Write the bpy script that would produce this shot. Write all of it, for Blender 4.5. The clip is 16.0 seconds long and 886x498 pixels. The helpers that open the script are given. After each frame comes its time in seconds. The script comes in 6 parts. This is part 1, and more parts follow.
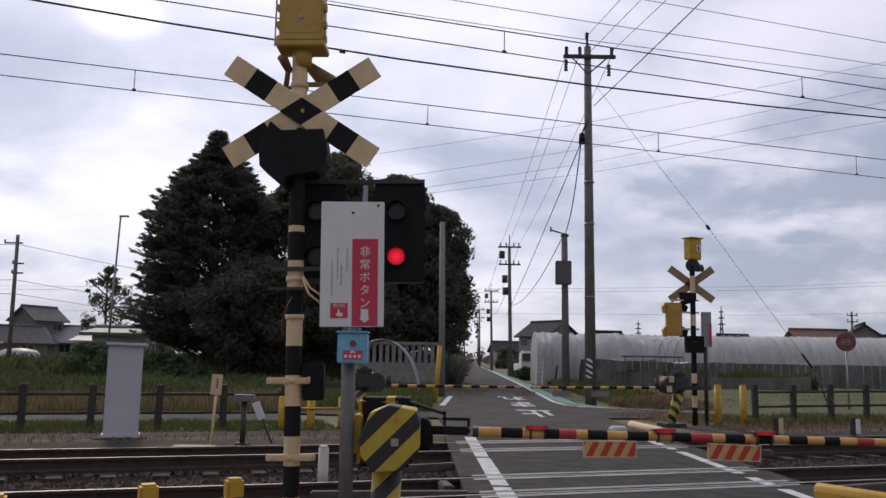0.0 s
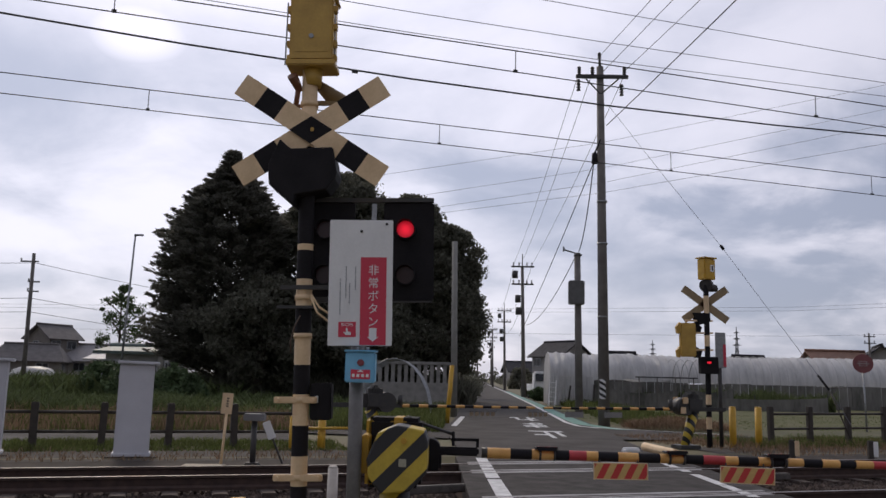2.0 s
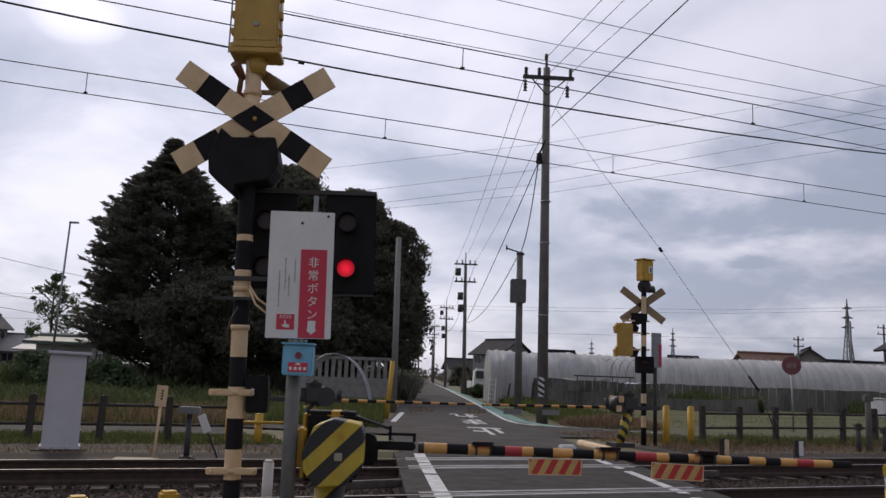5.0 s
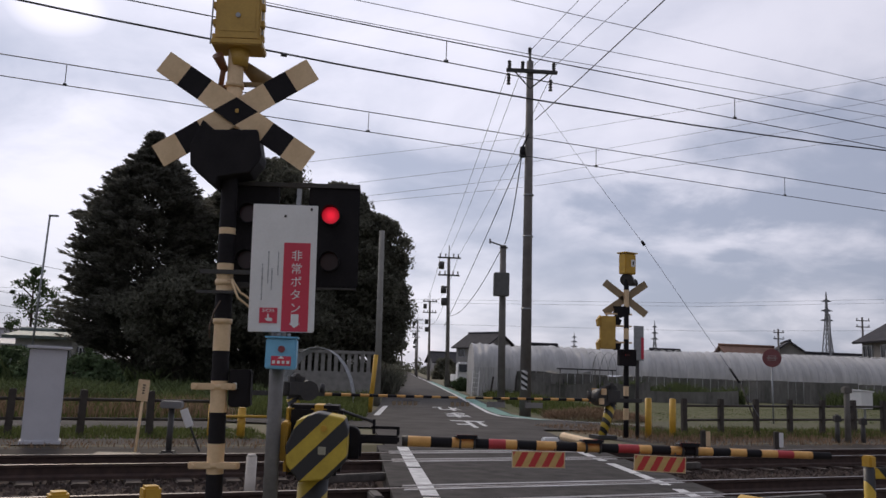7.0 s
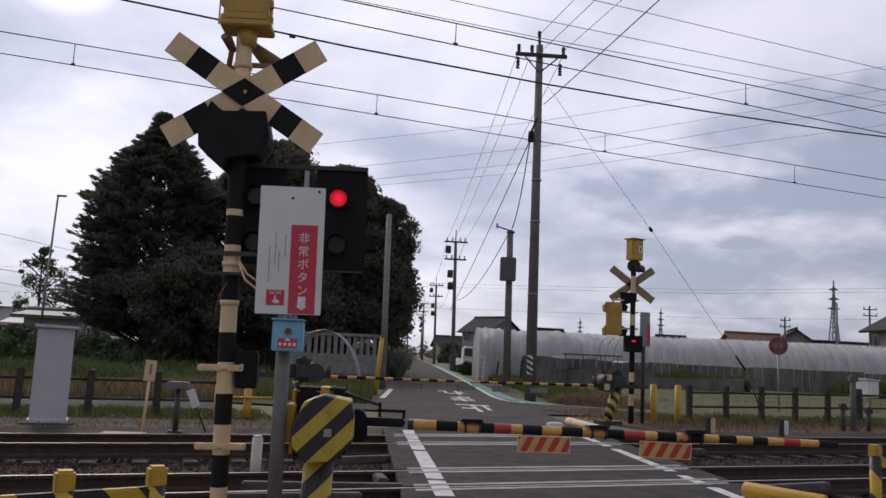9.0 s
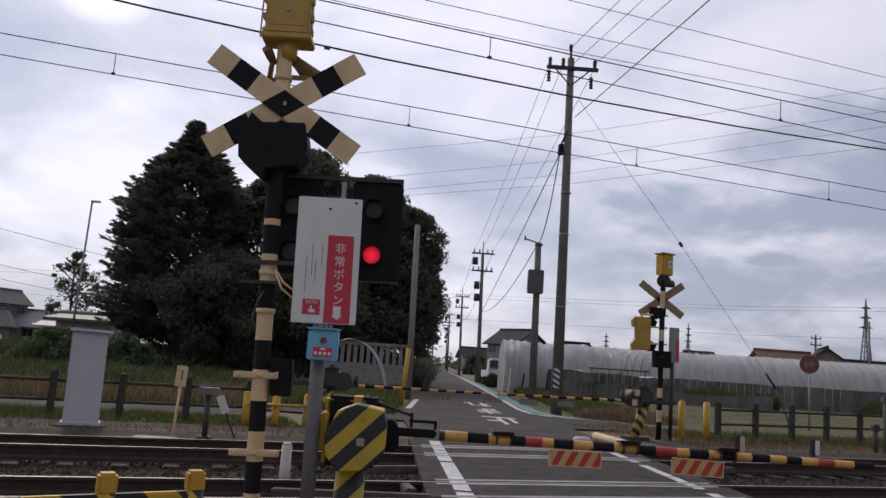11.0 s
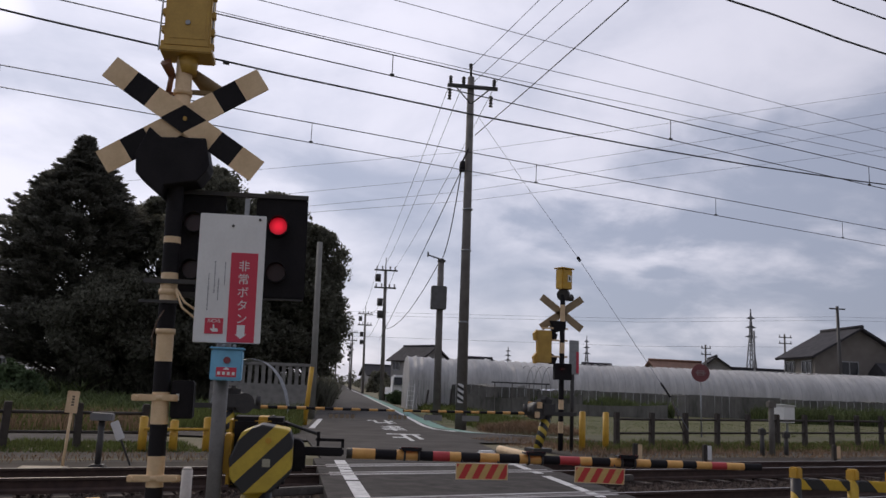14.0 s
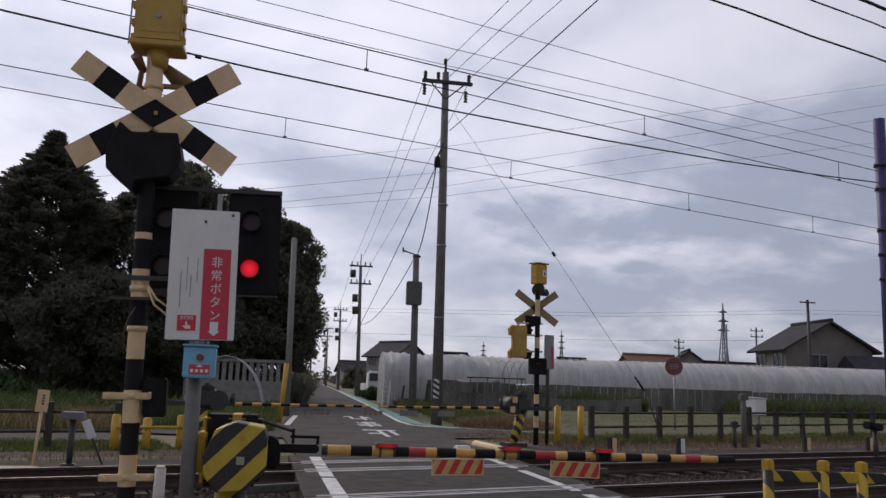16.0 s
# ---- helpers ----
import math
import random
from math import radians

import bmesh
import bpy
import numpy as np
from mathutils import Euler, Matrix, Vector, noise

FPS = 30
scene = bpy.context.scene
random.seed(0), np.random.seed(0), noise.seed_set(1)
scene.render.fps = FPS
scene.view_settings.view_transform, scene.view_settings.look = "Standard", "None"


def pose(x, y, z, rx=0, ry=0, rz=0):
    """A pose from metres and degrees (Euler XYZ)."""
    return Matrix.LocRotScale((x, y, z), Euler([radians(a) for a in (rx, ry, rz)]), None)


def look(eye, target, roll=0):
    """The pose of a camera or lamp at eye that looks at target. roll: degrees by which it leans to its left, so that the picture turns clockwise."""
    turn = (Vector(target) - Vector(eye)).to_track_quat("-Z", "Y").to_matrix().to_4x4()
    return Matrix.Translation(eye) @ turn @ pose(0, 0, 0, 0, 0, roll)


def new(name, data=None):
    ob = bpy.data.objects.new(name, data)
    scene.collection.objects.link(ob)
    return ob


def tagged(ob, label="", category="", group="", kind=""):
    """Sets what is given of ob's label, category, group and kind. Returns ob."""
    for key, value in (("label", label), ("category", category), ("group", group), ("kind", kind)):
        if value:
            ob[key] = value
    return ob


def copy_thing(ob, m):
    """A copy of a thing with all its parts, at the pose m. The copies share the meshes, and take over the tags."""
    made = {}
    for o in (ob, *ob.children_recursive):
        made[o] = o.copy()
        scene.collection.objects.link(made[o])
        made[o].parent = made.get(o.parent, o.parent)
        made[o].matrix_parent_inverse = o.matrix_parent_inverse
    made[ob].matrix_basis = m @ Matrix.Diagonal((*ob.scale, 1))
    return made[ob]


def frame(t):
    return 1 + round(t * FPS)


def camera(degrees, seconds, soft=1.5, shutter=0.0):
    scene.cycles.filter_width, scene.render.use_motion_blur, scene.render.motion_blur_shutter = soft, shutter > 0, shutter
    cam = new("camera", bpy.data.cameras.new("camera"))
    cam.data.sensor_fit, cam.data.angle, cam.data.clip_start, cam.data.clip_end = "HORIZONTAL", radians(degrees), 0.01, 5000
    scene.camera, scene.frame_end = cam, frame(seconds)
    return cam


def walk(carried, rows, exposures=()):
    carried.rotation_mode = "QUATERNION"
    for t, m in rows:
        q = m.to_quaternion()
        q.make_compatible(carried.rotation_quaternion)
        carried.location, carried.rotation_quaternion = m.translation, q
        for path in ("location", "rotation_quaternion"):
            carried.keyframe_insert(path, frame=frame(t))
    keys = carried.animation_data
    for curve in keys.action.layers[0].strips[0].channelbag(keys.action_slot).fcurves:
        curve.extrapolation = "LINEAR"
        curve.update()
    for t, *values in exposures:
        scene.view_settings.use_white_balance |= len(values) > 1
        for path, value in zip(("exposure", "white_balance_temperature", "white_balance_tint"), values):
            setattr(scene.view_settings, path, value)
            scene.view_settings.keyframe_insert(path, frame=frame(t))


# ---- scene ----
# Camera: hand-held, nearly on one spot, turning slowly to the right. Rows: s, x, y, z, yaw, pitch, roll.
cam = camera(56.15, 16.0, soft=1.5)
PATH = [
    (0, -0.000, -0.000, 1.350, -0.00, 7.50, -1.10),
    (0.5, 0.025, 0.021, 1.350, 0.10, 8.00, -1.13),
    (1, 0.042, 0.029, 1.349, 0.14, 8.10, -1.48),
    (1.5, 0.042, 0.041, 1.350, 0.03, 8.21, -0.90),
    (2, 0.030, 0.030, 1.349, 0.89, 8.83, -1.36),
    (2.5, 0.034, 0.020, 1.350, 0.50, 9.21, -1.65),
    (3, 0.037, 0.018, 1.348, -0.33, 9.66, -1.99),
    (3.5, 0.040, 0.019, 1.348, -1.11, 9.71, -2.12),
    (4, 0.049, 0.024, 1.342, -1.94, 9.40, -1.96),
    (6.5, 0.046, 0.039, 1.337, -4.09, 8.33, -2.42),
    (7, 0.045, 0.042, 1.337, -4.28, 8.31, -2.00),
    (7.5, 0.037, 0.046, 1.337, -4.48, 8.25, -1.95),
    (8, 0.041, 0.053, 1.337, -4.60, 8.02, -2.11),
    (8.5, 0.043, 0.057, 1.335, -4.65, 7.66, -2.25),
    (9, 0.041, 0.063, 1.338, -3.90, 7.20, -2.67),
    (9.2, 0.035, 0.063, 1.336, -3.04, 7.00, -2.99),
    (11.3, -0.027, 0.001, 1.339, -2.23, 8.32, -3.86),
    (11.5, -0.034, -0.018, 1.333, -2.84, 8.66, -3.76),
    (12, -0.047, -0.020, 1.332, -4.50, 8.90, -3.25),
    (12.5, -0.055, -0.015, 1.330, -6.07, 9.12, -2.86),
    (13, -0.057, -0.010, 1.333, -7.12, 9.29, -2.66),
    (13.5, -0.053, -0.003, 1.331, -7.96, 9.41, -2.50),
    (14, -0.043, 0.000, 1.328, -8.79, 9.37, -2.30),
    (14.5, -0.055, 0.009, 1.327, -9.71, 9.30, -2.54),
    (15, -0.059, 0.020, 1.330, -10.48, 9.10, -2.59),
    (15.5, -0.053, 0.023, 1.334, -10.73, 9.05, -2.19),
    (16, -0.040, 0.018, 1.330, -10.45, 9.12, -1.85),
]
walk(cam, [(t, pose(x, y, z, 90 + p, r, yaw)) for t, x, y, z, yaw, p, r in PATH],
     [(0, 0.13), (0.5, 0.11), (2, 0.03), (3, -0.05), (4, -0.02), (6.5, 0.03), (9, 0.08), (11.5, 0.03), (15, -0.02), (16, -0.02)])

# World: overcast sky with broken clouds, brighter towards the veiled sun ahead on the left.
SUN_AZ, SUN_EL = -24.0, 38.0
SUN_DIR = Vector((math.sin(radians(SUN_AZ)) * math.cos(radians(SUN_EL)), math.cos(radians(SUN_AZ)) * math.cos(radians(SUN_EL)), math.sin(radians(SUN_EL))))


def build_world():
    w = bpy.data.worlds.new("overcast_sky")
    scene.world = w
    w.use_nodes = True
    nt = w.node_tree
    N, L = nt.nodes, nt.links
    N.clear()

    def math_node(op, a, b=None, clamp=False):
        m = N.new("ShaderNodeMath")
        m.operation, m.use_clamp = op, clamp
        for i, v in enumerate((a, b)):
            if v is None:
                continue
            if isinstance(v, (int, float)):
                m.inputs[i].default_value = v
            else:
                L.new(v, m.inputs[i])
        return m.outputs[0]

    def ramp(fac, lo, hi, c0, c1):
        mr = N.new("ShaderNodeMapRange")
        mr.interpolation_type = "SMOOTHSTEP"
        mr.inputs["From Min"].default_value, mr.inputs["From Max"].default_value = lo, hi
        L.new(fac, mr.inputs["Value"])
        mx = N.new("ShaderNodeMix")
        mx.data_type = "RGBA"
        mx.inputs["A"].default_value, mx.inputs["B"].default_value = (*c0, 1), (*c1, 1)
        L.new(mr.outputs[0], mx.inputs["Factor"])
        return mx.outputs["Result"], mr.outputs[0]

    tc = N.new("ShaderNodeTexCoord")
    sep = N.new("ShaderNodeSeparateXYZ")
    L.new(tc.outputs["Generated"], sep.inputs[0])
    zc = math_node("ADD", math_node("MAXIMUM", sep.outputs[2], 0.0), 0.27)
    comb = N.new("ShaderNodeCombineXYZ")
    L.new(math_node("DIVIDE", sep.outputs[0], zc), comb.inputs[0])
    L.new(math_node("DIVIDE", sep.outputs[1], zc), comb.inputs[1])

    def noise_at(scale, detail, rough, dist, off):
        mp = N.new("ShaderNodeMapping")
        mp.inputs["Location"].default_value = off
        L.new(comb.outputs[0], mp.inputs[0])
        nz = N.new("ShaderNodeTexNoise")
        nz.inputs["Scale"].default_value, nz.inputs["Detail"].default_value = scale, detail
        nz.inputs["Roughness"].default_value, nz.inputs["Distortion"].default_value = rough, dist
        L.new(mp.outputs[0], nz.inputs["Vector"])
        return nz.outputs["Fac"]

    big = noise_at(0.75, 3, 0.5, 0.2, (2.47, 0.9, 0))
    mid = noise_at(2.6, 7, 0.55, 0.25, (6.67, -0.4, 0))
    both = math_node("ADD", math_node("MULTIPLY", big, 0.55), math_node("MULTIPLY", mid, 0.45))
    # cloud masses of the day: azimuth, height, half width, half height in degrees, thickness
    az = math_node("ARCTAN2", sep.outputs[0], sep.outputs[1])
    el = math_node("ARCSINE", sep.outputs[2])
    ragged = math_node("MULTIPLY", math_node("SUBTRACT", mid, 0.5), 2.6)
    for a0, e0, wa, we, thick in CLOUDS:
        da = math_node("POWER", math_node("ABSOLUTE", math_node("MULTIPLY", math_node("SUBTRACT", az, radians(a0)), 1 / radians(wa))), 2.0)
        de = math_node("POWER", math_node("ABSOLUTE", math_node("MULTIPLY", math_node("SUBTRACT", el, radians(e0)), 1 / radians(we))), 2.0)
        body = math_node("SUBTRACT", 1.0, math_node("ADD", math_node("ADD", da, de), ragged), True)
        both = math_node("ADD", both, math_node("MULTIPLY", body, -thick))
    cloud, cover = ramp(both, 0.34, 0.63, CLOUD_DARK, CLOUD_LIGHT)
    sky = N.new("ShaderNodeTexSky")
    sky.sky_type, sky.sun_disc = "NISHITA", False
    sky.sun_elevation, sky.sun_rotation = radians(SUN_EL), radians(SUN_AZ)
    gap = N.new("ShaderNodeMix")
    gap.data_type = "RGBA"
    gain = N.new("ShaderNodeVectorMath")
    gain.operation = "SCALE"
    gain.inputs["Scale"].default_value = 0.10
    L.new(sky.outputs[0], gain.inputs[0])
    L.new(gain.outputs[0], gap.inputs["A"])
    L.new(cloud, gap.inputs["B"])
    gap.inputs["Factor"].default_value = 0.88
    # veiled sun: the cloud deck is brighter round it and darker opposite
    dot = N.new("ShaderNodeVectorMath")
    dot.operation = "DOT_PRODUCT"
    L.new(tc.outputs["Generated"], dot.inputs[0])
    dot.inputs[1].default_value = SUN_DIR
    up = math_node("ADD", math_node("MULTIPLY", dot.outputs["Value"], 0.5), 0.5)
    glow = math_node("ADD", math_node("MULTIPLY", math_node("POWER", math_node("MAXIMUM", up, 0.0), 2.2), GLOW[1]), GLOW[0])
    glow = math_node("ADD", glow, math_node("MULTIPLY", math_node("POWER", math_node("MAXIMUM", up, 0.0), 40.0), GLOW[2]))
    out = N.new("ShaderNodeVectorMath")
    out.operation = "SCALE"
    L.new(gap.outputs["Result"], out.inputs[0])
    L.new(glow, out.inputs["Scale"])
    bg = N.new("ShaderNodeBackground")
    L.new(out.outputs[0], bg.inputs["Color"])
    wo = N.new("ShaderNodeOutputWorld")
    L.new(bg.outputs[0], wo.inputs["Surface"])


CLOUD_DARK, CLOUD_LIGHT, GLOW = (0.445, 0.48, 0.625), (0.93, 0.91, 1.045), (0.43, 0.65, 0.10)
CLOUDS = [(20.5, 10.8, 8.5, 2.7, 0.17), (34.0, 13.0, 17.0, 6.0, 0.13), (33.0, 6.0, 18.0, 6.0, 0.12), (-23.0, 25.0, 12.0, 6.0, -0.04), (23.2, 8.1, 1.9, 0.6, 0.10), (6.0, 13.0, 10.0, 3.0, 0.05), (-22.5, 21.5, 3.0, 1.7, -0.13), (-13.0, 26.0, 9.0, 2.5, -0.05), (-26.0, 15.0, 12.0, 4.0, 0.03)]
build_world()
sun = new("sun", bpy.data.lights.new("sun", "SUN"))
sun.data.energy, sun.data.angle, sun.data.color = 1.15, radians(14), (1.0, 0.86, 0.70)
sun.matrix_world = look(SUN_DIR * 50, (0, 0, 0))


# Materials
def mat(name, c1, c2=None, rough=0.7, metal=0.0, scale=6.0, bump=0.15, fine=60.0, spread=0.5, random_tint=0.0, trans=0.0, stretch=None):
    """A surface with coarse and fine variation between two colours, varied roughness and fine relief."""
    m = bpy.data.materials.new(name)
    m.use_nodes = True
    nt = m.node_tree
    N, L = nt.nodes, nt.links
    b = N["Principled BSDF"]
    c2 = c2 or tuple(v * 0.72 for v in c1)
    tc = N.new("ShaderNodeTexCoord")
    n1, n2 = N.new("ShaderNodeTexNoise"), N.new("ShaderNodeTexNoise")
    for n, s, d in ((n1, scale, 5), (n2, fine, 4)):
        n.inputs["Scale"].default_value, n.inputs["Detail"].default_value = s, d
        if stretch:
            mp = N.new("ShaderNodeMapping")
            mp.inputs["Scale"].default_value = stretch
            L.new(tc.outputs["Object"], mp.inputs[0])
            L.new(mp.outputs[0], n.inputs["Vector"])
        else:
            L.new(tc.outputs["Object"], n.inputs["Vector"])
    add = N.new("ShaderNodeMath")
    add.operation = "MULTIPLY_ADD"
    L.new(n2.outputs["Fac"], add.inputs[0])
    add.inputs[1].default_value = 0.45
    L.new(n1.outputs["Fac"], add.inputs[2])
    mr = N.new("ShaderNodeMapRange")
    mr.inputs["From Min"].default_value, mr.inputs["From Max"].default_value = 0.72 - spread * 0.5, 0.72 + spread * 0.5
    L.new(add.outputs[0], mr.inputs["Value"])
    mx = N.new("ShaderNodeMix")
    mx.data_type = "RGBA"
    mx.inputs["A"].default_value, mx.inputs["B"].default_value = (*c1, 1), (*c2, 1)
    L.new(mr.outputs[0], mx.inputs["Factor"])
    col = mx.outputs["Result"]
    if random_tint:
        oi = N.new("ShaderNodeNewGeometry") if random_tint < 0 else N.new("ShaderNodeObjectInfo")
        rnd = oi.outputs["Random Per Island"] if random_tint < 0 else oi.outputs["Random"]
        hv = N.new("ShaderNodeHueSaturation")
        vr = N.new("ShaderNodeMapRange")
        vr.inputs["To Min"].default_value, vr.inputs["To Max"].default_value = 1 - abs(random_tint), 1 + abs(random_tint)
        L.new(rnd, vr.inputs["Value"])
        L.new(vr.outputs[0], hv.inputs["Value"])
        L.new(col, hv.inputs["Color"])
        col = hv.outputs["Color"]
    L.new(col, b.inputs["Base Color"])
    rr = N.new("ShaderNodeMapRange")
    rr.inputs["To Min"].default_value, rr.inputs["To Max"].default_value = max(0.05, rough - 0.12), min(1, rough + 0.1)
    L.new(n1.outputs["Fac"], rr.inputs["Value"])
    L.new(rr.outputs[0], b.inputs["Roughness"])
    b.inputs["Metallic"].default_value = metal
    if bump:
        bp = N.new("ShaderNodeBump")
        bp.inputs["Strength"].default_value, bp.inputs["Distance"].default_value = bump, 0.01
        L.new(add.outputs[0], bp.inputs["Height"])
        L.new(bp.outputs[0], b.inputs["Normal"])
    if trans:
        tl = N.new("ShaderNodeBsdfTranslucent")
        L.new(col, tl.inputs["Color"])
        ms = N.new("ShaderNodeMixShader")
        ms.inputs[0].default_value = trans
        L.new(b.outputs[0], ms.inputs[1])
        L.new(tl.outputs[0], ms.inputs[2])
        L.new(ms.outputs[0], N["Material Output"].inputs["Surface"])
    return m


def stripes(name, c1, c2, period, angle, rough=0.5):
    """Diagonal painted stripes in the object's x-z plane, slightly worn."""
    m = mat(name, c1, tuple(v * 0.75 for v in c1), rough, scale=9, bump=0.08)
    nt = m.node_tree
    N, L = nt.nodes, nt.links
    tc = N.new("ShaderNodeTexCoord")
    dot = N.new("ShaderNodeVectorMath")
    dot.operation = "DOT_PRODUCT"
    L.new(tc.outputs["Object"], dot.inputs[0])
    dot.inputs[1].default_value = (math.cos(radians(angle)) / period, 0, math.sin(radians(angle)) / period)
    fr = N.new("ShaderNodeMath")
    fr.operation = "FRACT"
    L.new(dot.outputs["Value"], fr.inputs[0])
    gt = N.new("ShaderNodeMath")
    gt.operation = "GREATER_THAN"
    gt.inputs[1].default_value = 0.5
    L.new(fr.outputs[0], gt.inputs[0])
    b = N["Principled BSDF"]
    old = b.inputs["Base Color"].links[0].from_socket
    mx = N.new("ShaderNodeMix")
    mx.data_type = "RGBA"
    L.new(old, mx.inputs["A"])
    mx.inputs["B"].default_value = (*c2, 1)
    L.new(gt.outputs[0], mx.inputs["Factor"])
    L.new(mx.outputs["Result"], b.inputs["Base Color"])
    return m


def glowing(name, color, strength):
    m = bpy.data.materials.new(name)
    m.use_nodes = True
    b = m.node_tree.nodes["Principled BSDF"]
    b.inputs["Base Color"].default_value = (*color, 1)
    b.inputs["Emission Color"].default_value = (*color, 1)
    # the lens glows most at its middle and fades to the rim
    N, L = m.node_tree.nodes, m.node_tree.links
    tc = N.new("ShaderNodeTexCoord")
    ln = N.new("ShaderNodeVectorMath")
    ln.operation = "LENGTH"
    L.new(tc.outputs["Object"], ln.inputs[0])
    mr = N.new("ShaderNodeMapRange")
    mr.inputs["From Min"].default_value, mr.inputs["From Max"].default_value = 0.012, 0.068
    mr.inputs["To Min"].default_value, mr.inputs["To Max"].default_value = strength, strength * 0.14
    L.new(ln.outputs["Value"], mr.inputs["Value"])
    L.new(mr.outputs[0], b.inputs["Emission Strength"])
    return m


BLACK = mat("black_paint", (0.013, 0.012, 0.014), (0.024, 0.022, 0.024), 0.72, bump=0.1)
DARK = mat("dark_steel", (0.03, 0.03, 0.032), (0.055, 0.05, 0.045), 0.55, scale=12)
CREAM = mat("faded_yellow_paint", (0.80, 0.60, 0.37), (0.64, 0.46, 0.27), 0.6, scale=7, bump=0.1)
YELLOW = mat("yellow_paint", (0.62, 0.37, 0.03), (0.48, 0.27, 0.03), 0.5, scale=7, bump=0.08)
OLIVE = mat("weathered_yellow_enamel", (0.55, 0.345, 0.07), (0.40, 0.245, 0.05), 0.45, scale=6, bump=0.08)
ORANGE = mat("orange_yellow_tape", (0.72, 0.40, 0.12), (0.55, 0.28, 0.07), 0.5, scale=12)
RED = mat("red_tape", (0.50, 0.045, 0.05), (0.36, 0.03, 0.035), 0.5, scale=12)
SIGNRED = mat("sign_red_print", (0.62, 0.045, 0.085), (0.56, 0.04, 0.075), 0.45, bump=0.02)
WHITE = mat("white_panel", (0.80, 0.80, 0.79), (0.70, 0.70, 0.69), 0.45, scale=4, bump=0.03)
BLUE = mat("light_blue_box_paint", (0.20, 0.50, 0.72), (0.16, 0.42, 0.62), 0.45, scale=8, bump=0.05)
STEEL = mat("galvanised_steel", (0.34, 0.35, 0.36), (0.24, 0.25, 0.26), 0.45, 0.5, scale=14)
GREY = mat("grey_cabinet_paint", (0.60, 0.60, 0.63), (0.52, 0.52, 0.55), 0.5, scale=3, bump=0.05)
CONCRETE = mat("pole_concrete", (0.185, 0.172, 0.158), (0.12, 0.11, 0.102), 0.85, scale=3, bump=0.2)
PALECONC = mat("pale_concrete", (0.66, 0.61, 0.54), (0.48, 0.44, 0.39), 0.85, scale=5, bump=0.25)
STONE = mat("shrine_stone", (0.29, 0.28, 0.262), (0.18, 0.175, 0.165), 0.9, scale=4, bump=0.3)
ASPHALT = mat("asphalt", (0.094, 0.085, 0.078), (0.044, 0.040, 0.037), 0.85, scale=1.1, fine=120, bump=0.5, spread=0.7)
PLATE = mat("crossing_panel_rubber", (0.062, 0.055, 0.050), (0.026, 0.0235, 0.022), 0.8, scale=3.5, fine=70, bump=0.3)
PAINT = mat("worn_road_paint", (0.74, 0.74, 0.73), (0.36, 0.36, 0.36), 0.7, scale=7, fine=80, spread=0.6, bump=0.2)
GREENPAINT = mat("green_road_coating", (0.13, 0.30, 0.24), (0.09, 0.19, 0.16), 0.75, scale=2.5, bump=0.25)
RAILTOP = mat("polished_rail_head", (0.27, 0.24, 0.225), (0.17, 0.15, 0.14), 0.48, 1.0, scale=4, bump=0.03)
RUST = mat("rusty_rail_side", (0.075, 0.045, 0.035), (0.045, 0.03, 0.026), 0.9, scale=9)
BALLAST = mat("ballast_bed", (0.062, 0.042, 0.033), (0.032, 0.023, 0.019), 0.95, scale=9, fine=45, bump=0.9)
PEBBLE = mat("ballast_stone", (0.085, 0.059, 0.047), (0.040, 0.029, 0.023), 0.92, scale=9, random_tint=-0.55)
SLEEPER = mat("sleeper_timber", (0.085, 0.062, 0.05), (0.045, 0.034, 0.028), 0.9, scale=6)
SOIL = mat("field_ground", (0.11, 0.112, 0.05), (0.15, 0.118, 0.072), 0.95, scale=0.22, fine=6, bump=0.6, spread=0.5)
LOT = mat("dry_gravel_lot", (0.135, 0.125, 0.07), (0.085, 0.095, 0.042), 0.95, scale=0.6, fine=9, bump=0.5)
GRASS = mat("grass_blades", (0.128, 0.16, 0.05), (0.088, 0.098, 0.035), 0.75, scale=1.2, bump=0, random_tint=-0.4, trans=0.35)
EDGE = mat("scuffed_steel_edge", (0.40, 0.385, 0.375), (0.13, 0.12, 0.112), 0.5, 0.5, scale=1.3, fine=14, spread=0.55)
DUST = mat("dusty_lane", (0.135, 0.125, 0.08), (0.088, 0.090, 0.052), 0.92, scale=0.8, fine=30, bump=0.3)
# distant steel, its base colour paled to stand for the haze before it
HAZESTEEL = mat("hazed_far_steel", (0.20, 0.205, 0.22), (0.16, 0.165, 0.18), 0.6, bump=0)
# the mast's violet is a lens colour fringe put into its base colour
MASTFRINGE = mat("violet_fringe_mast", (0.055, 0.038, 0.17), (0.04, 0.028, 0.12), 0.55, scale=5, bump=0.08)
# roof tile of the far left houses, lightened with the haze's grey
HAZETILE = mat("hazed_grey_tile", (0.16, 0.15, 0.15), (0.11, 0.104, 0.105), 0.75, scale=1.5, bump=0.4)
POSTSTEEL = mat("dull_sign_post", (0.20, 0.195, 0.19), (0.13, 0.125, 0.12), 0.6, 0.3, scale=9)
TRACKSOIL = mat("dark_trackside_gravel", (0.056, 0.042, 0.030), (0.030, 0.024, 0.017), 0.95, scale=2.5, fine=40, bump=0.8)
STRAW = mat("dry_grass", (0.30, 0.20, 0.13), (0.175, 0.125, 0.08), 0.85, scale=1.2, bump=0, random_tint=-0.4, trans=0.25)
CROPS = mat("crop_leaves", (0.118, 0.155, 0.062), (0.075, 0.088, 0.038), 0.7, scale=1.0, bump=0, random_tint=-0.45, trans=0.25)
